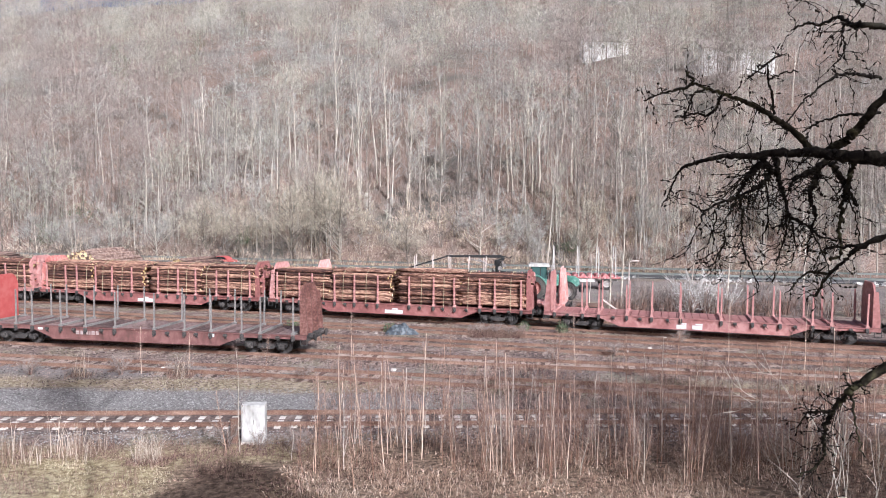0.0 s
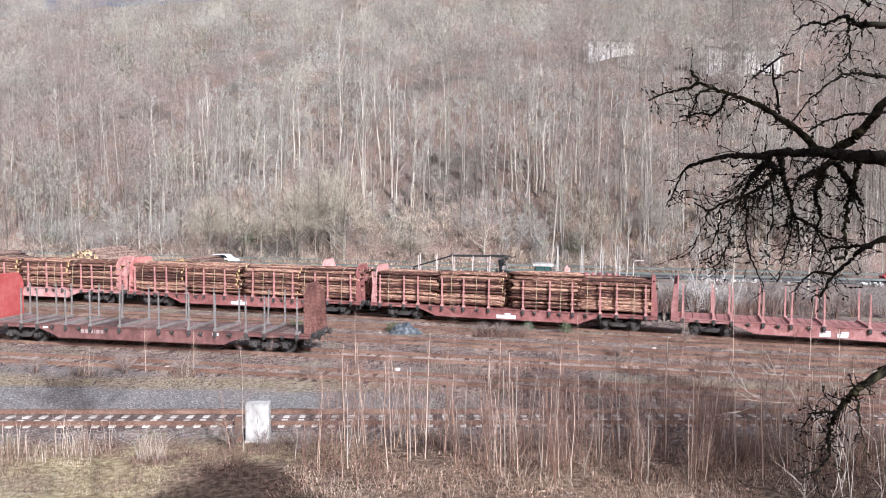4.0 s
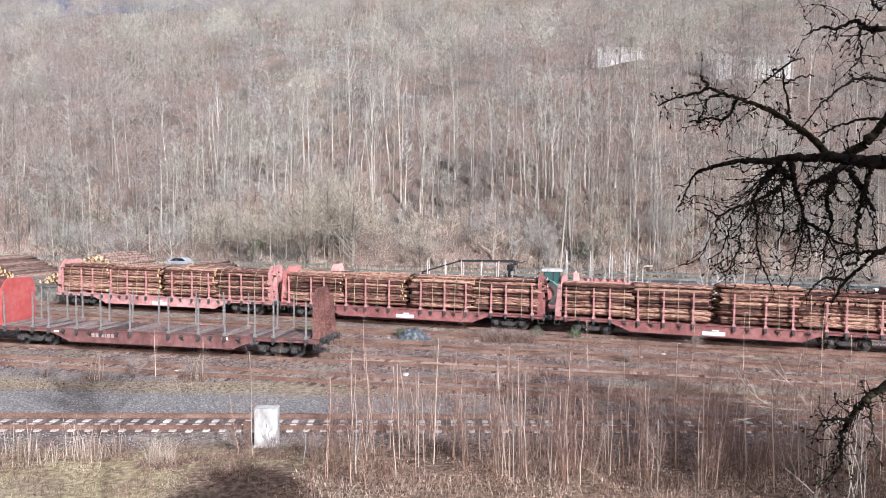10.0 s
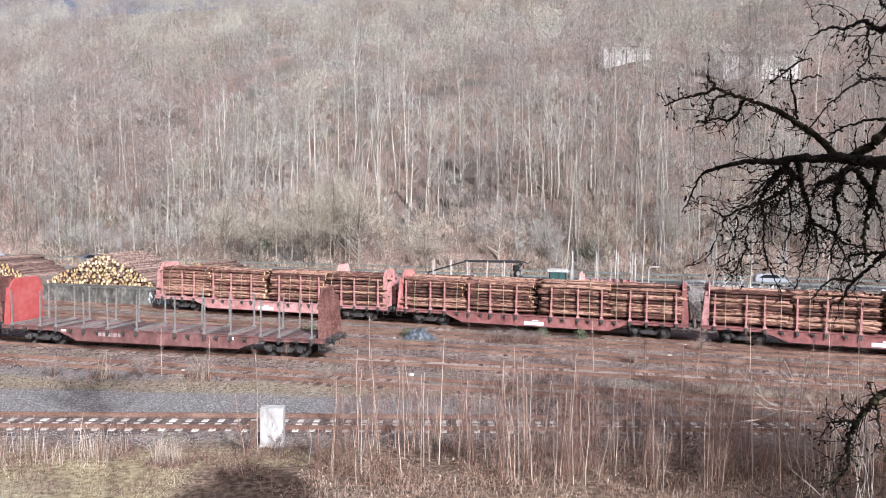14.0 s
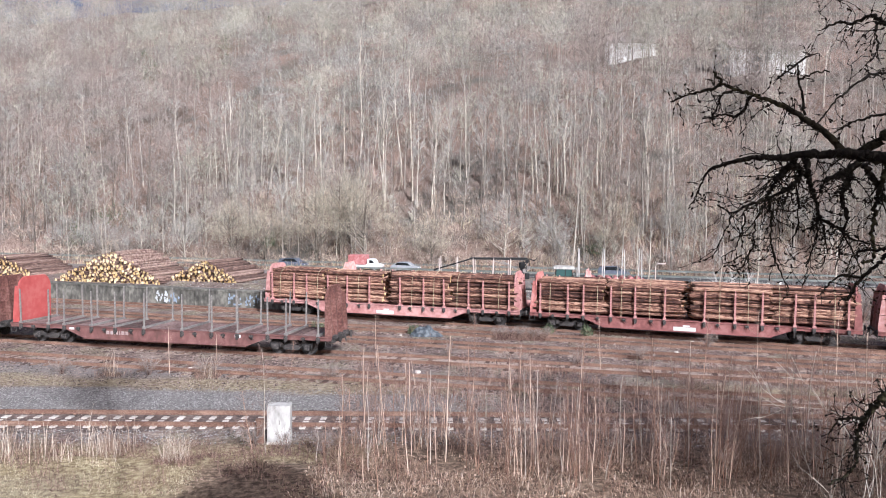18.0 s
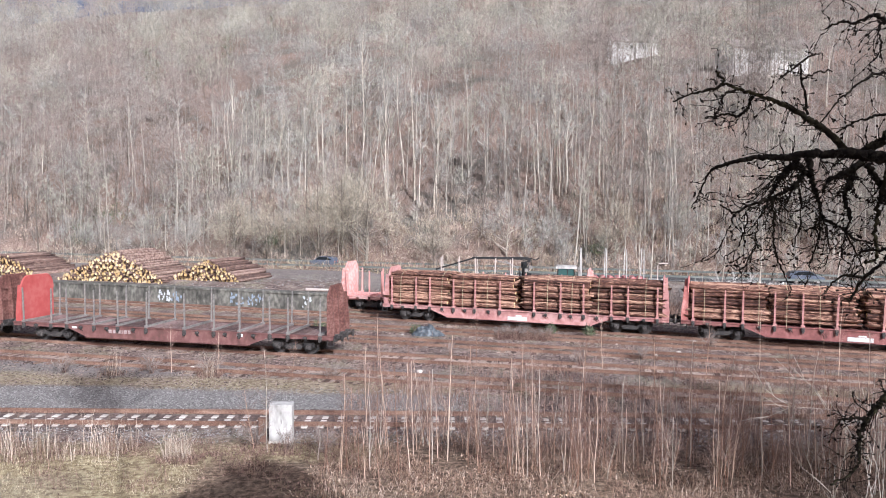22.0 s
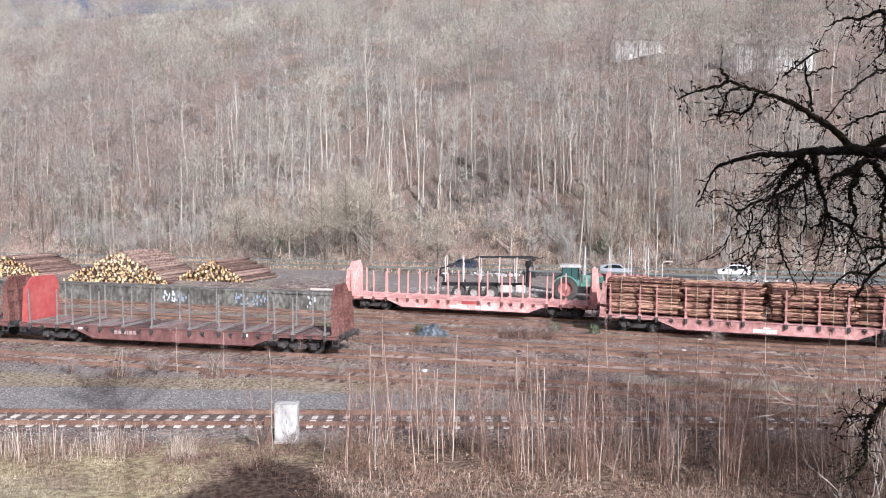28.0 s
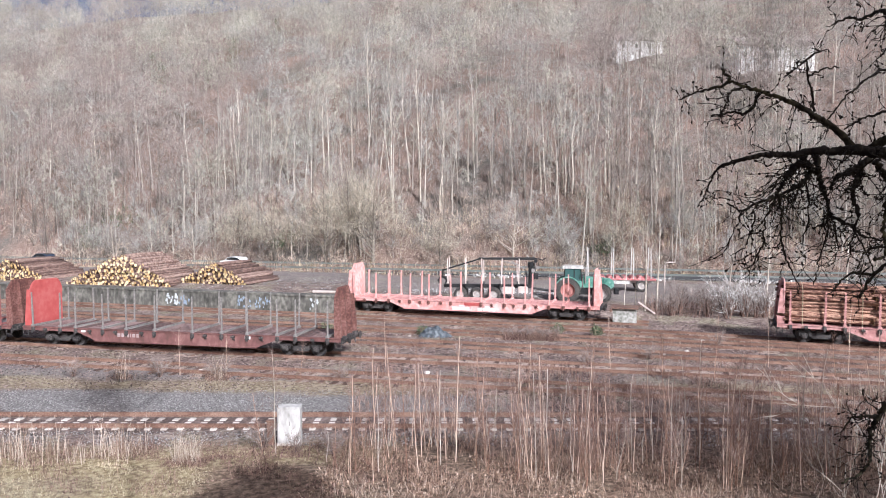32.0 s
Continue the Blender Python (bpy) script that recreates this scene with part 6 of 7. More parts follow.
tufts("brambles", [M_BRAMBLE, M_STRAW, M_DEADSTEM], "tangle of brown bramble stems and dead weeds", "brambles", [
    (6000, (-3.5, 18), (17.5, 21.5), (0.15, 0.6), 0.010, 1.1, 1, clumpy(0.8, 0.1, 6)),
    (12000, (-3.5, 18), (17.5, 22.0), (0.12, 0.5), 0.011, 1.3, 2, clumpy(1.0, -0.1, 26)),
    (13000, (-3.5, 18), (19.5, 24.3), (0.15, 0.7), 0.010, 1.0, 2, clumpy(0.8, -0.1, 13)),
    (9000, (-17, -2), (19.0, 23.9), (0.2, 0.6), 0.011, 0.9, 0, clumpy(0.9, 0.35, 7)),
    (15000, (-17, -2), (21.9, 23.9), (0.06, 0.28), 0.012, 1.1, 0, clumpy(1.2, -0.2, 27)),
    (14000, (-4, 26), (27.5, 36.0), (0.2, 0.9), 0.014, 0.5, 0, clumpy(0.6, 0.2, 8)),
    (6000, (-28, 24), (36.0, 49.0), (0.15, 0.7), 0.018, 0.6, 0, clumpy(0.5, 0.7, 9)),
    (900, (-8.8, -7.4), (21.2, 22.1), (0.1, 0.35), 0.012, 0.9, 0, every),
    (5200, (3.9, 7.4), (43.6, 45.2), (0.2, 0.75), 0.016, 0.8, 0, every),
    (5000, (16, 38), (52, 60), (0.5, 2.0), 0.022, 0.6, 0, clumpy(0.5, -0.2, 10)),
    (9000, (-60, 60), (100, 112), (0.5, 2.0), 0.05, 0.7, 0, clumpy(0.3, -0.3, 11))], 62)
tufts("fallen_leaves", [M_STRAW, M_BRAMBLE, M_LEAF], "curled tan and brown fallen leaves under the saplings", "leaves", [
    (15000, (-4, 16), (17.0, 22.5), (0.02, 0.09), 0.055, 1.6, 2, clumpy(1.4, 0.1, 21)),
    (7000, (-4, 16), (17.0, 22.5), (0.03, 0.14), 0.05, 1.4, 1, clumpy(1.2, -0.1, 22)),
    (3000, (-14, -3), (18.0, 23.5), (0.02, 0.08), 0.05, 1.6, 1, clumpy(1.2, 0.3, 23)),
    (4000, (-7.6, -3), (18.0, 22.5), (0.02, 0.08), 0.05, 1.6, 1, clumpy(1.2, -0.2, 24))], 65)
tufts("reed_stems", [M_REED, M_BRAMBLE], "pale upright reed stems on the bank", "reeds", [
    (520, (-15.6, -10.0), (21.2, 23.2), (0.6, 2.0), 0.014, 0.26, 0, clumpy(1.6, -0.2, 12)),
    (320, (-8.6, -7.8), (21.6, 22.2), (0.5, 1.3), 0.012, 0.5, 0, every),
    (70, (-11.2, -10.6), (33.0, 33.5), (0.6, 2.0), 0.016, 0.4, 0, every),
    (260, (-11.6, -10.3), (32.8, 33.7), (0.2, 0.7), 0.014, 0.7, 1, every),
    (50, (-15.9, -15.3), (33.2, 33.6), (0.6, 2.0), 0.015, 0.35, 0, every),
    (160, (-16.2, -15.0), (33.0, 33.8), (0.2, 0.6), 0.014, 0.7, 1, every)], 63)


def loose_stones():
    """Small stones strewn over the yard and the track beds."""
    rng = np.random.default_rng(91)
    corner = np.array([[1, 0, -0.4], [-0.5, 0.87, -0.4], [-0.5, -0.87, -0.4], [0.1, 0.1, 0.75]], np.float32)
    face = np.array([[0, 1, 3], [1, 2, 3], [2, 0, 3]], np.int32)
    V, F, K, k = [], [], [], 0
    for n, xr, yr, size, mi in ((7000, (-24, 2), (27.6, 31.2), (0.02, 0.045), 1), (4000, (1, 20), (27.6, 31.2), (0.02, 0.05), 0), (8000, (-30, 26), (31.0, 37.0), (0.02, 0.06), 0), (9000, (-34, 30), (36.0, 50.0), (0.03, 0.08), 0),
                                (5000, (-18, 16), (23.6, 25.2), (0.02, 0.045), 1), (500, (-3, 12), (63.5, 67.0), (0.04, 0.14), 2), (1500, (-30, 14), (60.5, 72.0), (0.04, 0.12), 1)):
        x, y = rng.uniform(*xr, n), rng.uniform(*yr, n)
        s = rng.uniform(*size, n)
        a = rng.uniform(0, 6.28, n)
        c, q = np.cos(a), np.sin(a)
        rot = np.stack([np.stack([c, q, 0 * c], 1), np.stack([-q, c, 0 * c], 1), np.stack([rng.normal(0, 0.3, n), rng.normal(0, 0.3, n), rng.uniform(0.5, 1.0, n)], 1)], 1)
        v = np.einsum("ij,njk->nik", corner, rot) * s[:, None, None] + np.stack([x, y, land(x, y) + 0.02], 1)[:, None, :]
        V.append(v.reshape(-1, 3))
        F.append((face[None] + (np.arange(n) * 4)[:, None, None] + k).reshape(-1, 3))
        K.append(np.full(3 * n, mi))
        k += 4 * n
    me = tri_mesh("loose_stones", np.concatenate(V), np.concatenate(F), [M_STONE_BROWN, M_STONE_GREY, M_PALESTONE], np.concatenate(K))
    tagged(new("loose_stones", me), "grey and brown loose stones across the yard", "stones", kind="stuff")


M_STONE_BROWN = material("brown loose stone", [(0.06, 0.042, 0.038), (0.18, 0.127, 0.113), (0.38, 0.295, 0.262)], 0.95, grain=3, blotch=0.3, island=0.9, bump=0)
M_STONE_GREY = material("grey loose stone", [(0.13, 0.122, 0.115), (0.25, 0.236, 0.224), (0.41, 0.39, 0.37)], 0.95, grain=3, blotch=0.3, island=0.8, bump=0)
loose_stones()


def saplings():
    """Bare young birches and willows of the bank: pale or reddish stems under a fan of fine twigs."""
    kinds = [plant_mesh("sapling", tree_template(600 + i, 4.2, 0.0105, lean=0.035, first=0.14, branches=22, twigs=210, spread=0.28, up=1.4, twig_w=0.008, twig_len=(0.15, 0.6), trunk_n=5, wob=0.016), [M_SAPLING, M_SAPLING_TWIG]) for i in range(6)]
    kinds += [plant_mesh("birch_sapling", tree_template(620 + i, 4.6, 0.0115, lean=0.03, first=0.22, branches=22, twigs=210, spread=0.26, up=1.4, twig_w=0.008, twig_len=(0.15, 0.6), trunk_n=6, wob=0.016), [M_BIRCH, M_SAPLING_TWIG]) for i in range(4)]
    rng = random.Random(17)
    spots = []
    for k in range(150):
        cx, cy = rng.uniform(-3.4, 16.5), rng.uniform(19.6, 24.3)
        if cx < 1 and rng.random() < 0.35:
            continue
        tall = rng.uniform(1.2, 4.4) * (0.9 if cx < 1 else 1.0)
        for _ in range(rng.choice((1, 1, 2, 2, 3))):
            spots.append((cx + rng.gauss(0, 0.3), cy + rng.gauss(0, 0.2), tall * rng.uniform(0.45, 1.0), rng.gauss(0, 3.2), int(rng.random() < 0.22)))
    spots += [(-5.54, 22.70, 3.54, -1, 1), (-5.92, 22.54, 2.09, -8, 0), (-1.81, 22.50, 3.25, -5, 0), (-1.48, 22.20, 3.73, -2, 0), (-0.92, 23.18, 3.69, -1, 0), (-0.70, 22.38, 3.15, 2, 0), (-0.08, 21.44, 3.08, 0, 1), (0.40, 21.62, 4.04, 1, 0),
              (-2.61, 22.52, 2.34, -2, 0), (-2.92, 22.52, 0.97, -8, 0), (1.03, 21.00, 3.75, 2, 0), (2.27, 20.30, 2.59, -5, 0), (2.46, 20.48, 2.38, -1, 0), (3.13, 19.96, 1.86, -3, 0), (3.90, 20.44, 2.44, -2, 0), (4.06, 20.66, 2.57, -1, 0),
              (4.29, 20.68, 2.69, 3, 1), (5.11, 20.18, 1.89, 7, 1), (6.49, 19.54, 2.08, -4, 0), (6.80, 19.48, 2.20, -2, 1), (7.69, 20.86, 3.17, 0, 0), (7.75, 20.70, 2.77, 1, 0), (4.85, 20.74, 1.68, -6, 0), (8.02, 19.34, 3.19, 2, 0),
              (8.08, 19.34, 2.95, 0, 0), (7.98, 19.42, 2.46, -1, 0), (8.14, 19.32, 2.24, 2, 0), (8.50, 19.52, 1.97, 7, 0), (11.31, 20.24, 1.86, -18, 1), (11.66, 20.56, 2.57, -9, 1), (11.85, 20.58, 1.62, -9, 1), (12.46, 19.18, 2.17, 1, 1),
              (13.17, 20.66, 1.01, 3, 1), (9.62, 19.98, 3.25, -2, 1), (9.92, 19.90, 2.78, -1, 0), (10.30, 19.66, 3.08, 2, 0), (11.81, 19.82, 2.87, 3, 0)]
    spots += [(-13.0, 34.0, 2.4, 2, 0), (-10.6, 33.6, 2.2, -3, 0), (-6.9, 33.2, 2.0, 4, 0), (-3.0, 36.0, 2.8, 0, 0), (2.2, 36.8, 3.2, -3, 0), (8.5, 35.0, 2.8, 2, 0), (13, 33, 3.2, 3, 0), (17, 36, 3.2, -2, 0), (20, 34, 3.6, 2, 0)]
    for x, y, h, lean, pale in spots:
        k = rng.randrange(6, 10) if pale else rng.randrange(6)
        s = h / (4.6 if pale else 4.2)
        wide = max(s, 0.8)
        m = Matrix.Translation(on_land(x, y) - Vector((0, 0, 0.05))) @ pose(0, 0, 0, rng.gauss(0, 2.5), lean, 0) @ pose(0, 0, 0, 0, 0, rng.uniform(0, 360)) @ Matrix.Diagonal((wide, wide, s, 1))
        tree_thing("birch_sapling" if pale else "sapling", kinds[k], m, "thin pale birch sapling without leaves on the bank" if pale else "thin reddish bare sapling on the overgrown bank", "sapling", "saplings on the bank")


M_SAPLING_TWIG = material("fine rosy sapling twigs", [(0.10, 0.056, 0.047), (0.23, 0.142, 0.117), (0.42, 0.30, 0.25)], 0.85, grain=5, blotch=0.6, island=0.5, bump=0)
saplings()


def leaf_clump(name, x, y, r, h, n, seed, label, category, size=0.09, group=""):
    rng = np.random.default_rng(seed)
    d = rng.normal(0, 1, (n, 3))
    d /= np.linalg.norm(d, axis=1)[:, None]
    q = d * rng.uniform(0.45, 1.0, (n, 1)) * (1 + 0.25 * np.sin(d[:, :1] * 5 + seed))
    c = np.stack([q[:, 0] * r, q[:, 1] * r, h * (0.45 + 0.5 * q[:, 2])], 1)
    a, b = rng.normal(0, size, (n, 3)), rng.normal(0, size * 0.5, (n, 3))
    v = np.stack([c - a, c + b, c + a], 1).reshape(-1, 3)
    f = np.arange(3 * n).reshape(-1, 3)
    root = empty(name, Matrix.Translation(on_land(x, y)), label=label, category=category, group=group)
    part("leaves", tri_mesh(name, v, f, [M_EVERGREEN]), None, root)
    g = Geo()
    for k in range(5):
        t = k * 1.3
        g.tube([(0, 0, -0.05), (r * 0.4 * math.cos(t), r * 0.4 * math.sin(t), h * 0.6)], [0.02 + 0.012 * h, 0.01], 5)
    part("stem", g, M_BRAMBLE, root)


leaf_clump("green_shrub", 7.6, 45.8, 0.55, 0.8, 500, 1, "small dark green shrub between the tracks", "shrub", 0.06, "shrubs between the tracks")
leaf_clump("green_shrub", 10.0, 45.2, 0.5, 0.85, 500, 2, "small dark green shrub between the tracks", "shrub", 0.06, "shrubs between the tracks")
leaf_clump("green_shrub", -7.6, 45.0, 0.6, 1.0, 500, 3, "small green shrub behind the parked wagon", "shrub", 0.06, "shrubs between the tracks")
leaf_clump("green_shrub", -1.4, 45.9, 0.45, 0.7, 400, 4, "small green shrub beside the tarpaulin", "shrub", 0.05, "shrubs between the tracks")
for k, (x, y, r, h) in enumerate(((-60.8, 133.8, 3.5, 6.0), (-64.5, 135.0, 2.6, 4.0), (-27.2, 122.0, 2.0, 4.0), (-67.0, 131.0, 2.2, 3.5), (-92.0, 152.0, 3.5, 6.0), (25.0, 108.5, 2.2, 2.2), (-29.0, 122.0, 1.6, 3.0), (-69.0, 134.5, 1.8, 3.0))):
    leaf_clump("ivy_bush", x, y, r, h, 420, 20 + k, "dark green ivy-grown bush at the wood's edge", "bush", 0.14, "evergreen bushes on the slope")


def ivy_grown_trees():
    """Trees on the slope whose trunks and limbs are thick with ivy."""
    rng = np.random.default_rng(33)
    for k, (x, y) in enumerate(((-76.0, 191.0), (-77.3, 212.0), (-67.4, 200.0), (-75.0, 256.0), (-62.0, 207.0), (-84.0, 203.0), (-55.0, 232.0))):
        h = rng.uniform(11, 15)
        v, f, kk = tree_template(800 + k, h, 0.16, first=0.3, branches=12, twigs=160, spread=0.36, twig_w=0.06)
        n = 420
        t = rng.random(n)
        a, q = rng.uniform(0, 6.28, n), rng.uniform(0.1, 1.0, n) * (0.5 + 2.2 * np.sin(np.clip(t, 0, 1) * 3.0))
        c = np.stack([q * np.cos(a), q * np.sin(a), h * (0.25 + 0.6 * t)], 1)
        s, b = rng.normal(0, 0.17, (n, 3)), rng.normal(0, 0.1, (n, 3))
        root = empty("ivy_grown_tree", Matrix.Translation(on_land(x, y)), label="bare tree on the slope overgrown with dark ivy", category="tree", group="ivy-grown trees on the slope")
        trunk, crown = plant_mesh("ivy_grown_tree", (v, f, kk), [M_TRUNK, M_TWIG])
        part("trunk", trunk, None, root)
        part("crown", crown, None, root)
        part("ivy", tri_mesh("ivy", np.stack([c - s, c + b, c + s], 1).reshape(-1, 3), np.arange(3 * n).reshape(-1, 3), [M_EVERGREEN]), None, root)


ivy_grown_trees()


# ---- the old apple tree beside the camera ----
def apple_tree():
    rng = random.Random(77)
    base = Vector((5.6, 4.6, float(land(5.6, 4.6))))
    root = empty("apple_tree", Matrix.Translation(base), label="old apple tree with gnarled leafless branches, bark colour deepened for shade", category="tree")

    twigs = Geo()

    def grow(p, d, length, r, depth):
        """A kinked twig with small round buds and spurs."""
        pts, rad = [p], [r]
        n = max(3, int(length / 0.05))
        for i in range(n):
            d = (d + Vector((rng.gauss(0, 0.3), rng.gauss(0, 0.3), rng.gauss(0, 0.28) - 0.02))).normalized()
            step = length / n * rng.uniform(0.6, 1.4)
            rr = max(0.0023, r * (1 - 0.6 * (i + 1) / n)) * rng.uniform(0.85, 1.2)
            if rng.random() < 0.3:
                k = rr * 1.1 + rng.uniform(0.002, 0.007)
                for f, q in ((0.02, rr), (0.013, k), (0.0, k), (-0.007, rr)):
                    pts.append(p + d * (step - f))
                    rad.append(q)
                p = p + d * (step + 0.006)
            else:
                p = p + d * step
                pts.append(p)
                rad.append(rr)
            if rng.random() < 0.16:
                side = d.cross(Vector((rng.gauss(0, 1), rng.gauss(0, 1), rng.gauss(0, 1)))).normalized()
                q = p + side * rng.uniform(0.015, 0.05)
                twigs.tube([p, q - side * 0.008, q, q + side * 0.006], [rr * 0.8, rr * 0.75, rr + 0.002, rr * 0.6], 4)
            if depth > 0 and rng.random() < (0.24 if depth > 1 else 0.16):
                side = (d + d.cross(Vector((rng.gauss(0, 1), rng.gauss(0, 1), rng.gauss(0, 1)))).normalized() * 1.1 + Vector((0, 0, -0.2))).normalized()
                grow(p, side, length * rng.uniform(0.35, 0.75), r * 0.75, depth - 1)
        twigs.tube(pts, rad, 4)

    def limb(name, pts, r0, r1, sprout, down=0.5, length=(0.28, 0.68), bark=None):
        fine = []
        for a, b in zip(pts, pts[1:]):
            for k in range(7):
                fine.append(a.lerp(b, k / 7) + Vector((rng.gauss(0, 0.006), rng.gauss(0, 0.008), rng.gauss(0, 0.006))))
        fine.append(pts[-1])
        n = len(fine)
        rad = [(r1 + (r0 - r1) * (1 - i / (n - 1)) ** 1.4) * (rng.uniform(0.88, 1.14) if r0 > 0.03 else rng.uniform(0.75, 1.35)) for i in range(n)]
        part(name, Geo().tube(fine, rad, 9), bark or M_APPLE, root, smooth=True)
        for i in range(2, n):
            for _ in range(sprout):
                if rng.random() < 0.4:
                    d = Vector((rng.gauss(-0.25, 0.6), rng.gauss(0, 0.5), rng.gauss(-down, 0.55))).normalized()
                    grow(fine[i], d, rng.uniform(*length), max(0.0034, min(0.0065, rad[i] * 0.2)), 2)

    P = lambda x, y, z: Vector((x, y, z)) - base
    trunk_top = Vector((0.1, 0.2, 2.6))
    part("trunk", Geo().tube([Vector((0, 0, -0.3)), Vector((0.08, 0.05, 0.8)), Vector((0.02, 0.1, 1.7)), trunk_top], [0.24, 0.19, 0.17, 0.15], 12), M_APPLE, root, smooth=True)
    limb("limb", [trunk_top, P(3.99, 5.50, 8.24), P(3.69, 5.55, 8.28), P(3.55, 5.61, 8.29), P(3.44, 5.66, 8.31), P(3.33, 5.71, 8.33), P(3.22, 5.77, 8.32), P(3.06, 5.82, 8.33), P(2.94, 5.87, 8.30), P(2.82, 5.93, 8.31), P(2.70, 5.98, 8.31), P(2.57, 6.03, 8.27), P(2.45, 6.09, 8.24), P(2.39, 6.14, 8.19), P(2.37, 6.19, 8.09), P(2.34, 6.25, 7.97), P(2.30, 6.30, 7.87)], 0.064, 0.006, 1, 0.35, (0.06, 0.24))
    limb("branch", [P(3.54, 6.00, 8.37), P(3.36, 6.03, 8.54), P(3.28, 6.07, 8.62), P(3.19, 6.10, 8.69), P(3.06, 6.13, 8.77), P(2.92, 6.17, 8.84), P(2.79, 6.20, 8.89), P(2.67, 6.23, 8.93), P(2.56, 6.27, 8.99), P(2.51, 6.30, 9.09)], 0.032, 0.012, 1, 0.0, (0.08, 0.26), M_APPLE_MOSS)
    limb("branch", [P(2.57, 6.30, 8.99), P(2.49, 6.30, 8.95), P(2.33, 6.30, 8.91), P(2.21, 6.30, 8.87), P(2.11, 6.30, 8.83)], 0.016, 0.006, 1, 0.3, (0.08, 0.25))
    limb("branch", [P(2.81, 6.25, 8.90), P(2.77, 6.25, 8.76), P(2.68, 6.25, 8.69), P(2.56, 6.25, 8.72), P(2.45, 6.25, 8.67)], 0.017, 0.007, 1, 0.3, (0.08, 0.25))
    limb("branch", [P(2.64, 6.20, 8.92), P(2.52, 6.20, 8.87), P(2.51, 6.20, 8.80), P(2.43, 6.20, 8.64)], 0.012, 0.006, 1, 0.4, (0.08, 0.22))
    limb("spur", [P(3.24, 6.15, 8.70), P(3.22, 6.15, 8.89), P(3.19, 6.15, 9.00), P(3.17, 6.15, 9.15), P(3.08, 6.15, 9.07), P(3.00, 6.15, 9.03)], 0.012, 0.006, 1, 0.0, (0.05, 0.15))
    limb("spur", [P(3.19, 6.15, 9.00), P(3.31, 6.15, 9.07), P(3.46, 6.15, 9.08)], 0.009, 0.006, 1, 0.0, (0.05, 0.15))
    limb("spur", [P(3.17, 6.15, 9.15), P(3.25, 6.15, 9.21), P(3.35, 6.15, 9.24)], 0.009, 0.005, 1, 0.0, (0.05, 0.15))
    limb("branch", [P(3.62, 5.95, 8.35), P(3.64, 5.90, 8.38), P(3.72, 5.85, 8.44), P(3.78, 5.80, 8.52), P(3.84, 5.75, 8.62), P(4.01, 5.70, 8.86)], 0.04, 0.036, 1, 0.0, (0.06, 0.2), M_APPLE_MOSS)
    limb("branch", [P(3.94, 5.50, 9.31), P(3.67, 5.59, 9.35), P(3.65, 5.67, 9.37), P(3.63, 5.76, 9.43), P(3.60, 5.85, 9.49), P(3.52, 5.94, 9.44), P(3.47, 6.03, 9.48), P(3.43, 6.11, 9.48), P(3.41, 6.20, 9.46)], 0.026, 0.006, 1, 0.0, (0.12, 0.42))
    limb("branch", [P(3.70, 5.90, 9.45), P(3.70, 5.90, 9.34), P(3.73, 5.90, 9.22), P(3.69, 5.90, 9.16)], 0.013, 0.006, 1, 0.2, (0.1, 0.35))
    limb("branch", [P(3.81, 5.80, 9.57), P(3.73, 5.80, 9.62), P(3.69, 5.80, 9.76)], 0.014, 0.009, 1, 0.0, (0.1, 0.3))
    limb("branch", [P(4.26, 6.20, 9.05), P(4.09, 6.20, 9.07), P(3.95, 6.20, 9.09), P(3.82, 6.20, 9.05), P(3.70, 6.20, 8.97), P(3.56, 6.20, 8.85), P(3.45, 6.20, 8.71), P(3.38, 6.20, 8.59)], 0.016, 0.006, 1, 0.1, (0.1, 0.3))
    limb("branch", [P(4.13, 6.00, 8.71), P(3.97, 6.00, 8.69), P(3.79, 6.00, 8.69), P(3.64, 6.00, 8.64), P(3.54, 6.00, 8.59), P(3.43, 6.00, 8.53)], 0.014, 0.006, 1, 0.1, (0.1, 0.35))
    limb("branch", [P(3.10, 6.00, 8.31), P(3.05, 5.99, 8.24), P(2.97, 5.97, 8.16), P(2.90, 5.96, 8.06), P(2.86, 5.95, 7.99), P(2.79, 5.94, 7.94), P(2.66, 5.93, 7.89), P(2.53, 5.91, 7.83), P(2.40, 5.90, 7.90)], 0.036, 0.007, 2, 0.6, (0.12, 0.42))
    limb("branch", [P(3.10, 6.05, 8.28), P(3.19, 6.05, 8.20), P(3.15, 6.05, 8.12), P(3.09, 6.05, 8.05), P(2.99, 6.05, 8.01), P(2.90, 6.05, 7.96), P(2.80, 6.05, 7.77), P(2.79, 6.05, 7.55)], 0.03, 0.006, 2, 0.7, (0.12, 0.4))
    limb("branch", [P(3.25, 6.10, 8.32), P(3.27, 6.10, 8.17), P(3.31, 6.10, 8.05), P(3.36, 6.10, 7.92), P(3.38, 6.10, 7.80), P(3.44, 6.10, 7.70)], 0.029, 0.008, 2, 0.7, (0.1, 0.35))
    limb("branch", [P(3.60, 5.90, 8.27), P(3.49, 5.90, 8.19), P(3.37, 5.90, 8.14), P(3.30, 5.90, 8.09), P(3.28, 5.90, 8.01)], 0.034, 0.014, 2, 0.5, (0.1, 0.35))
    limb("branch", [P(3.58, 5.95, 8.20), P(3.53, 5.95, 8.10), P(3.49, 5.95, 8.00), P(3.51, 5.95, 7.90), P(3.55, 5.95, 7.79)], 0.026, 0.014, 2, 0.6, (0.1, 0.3))
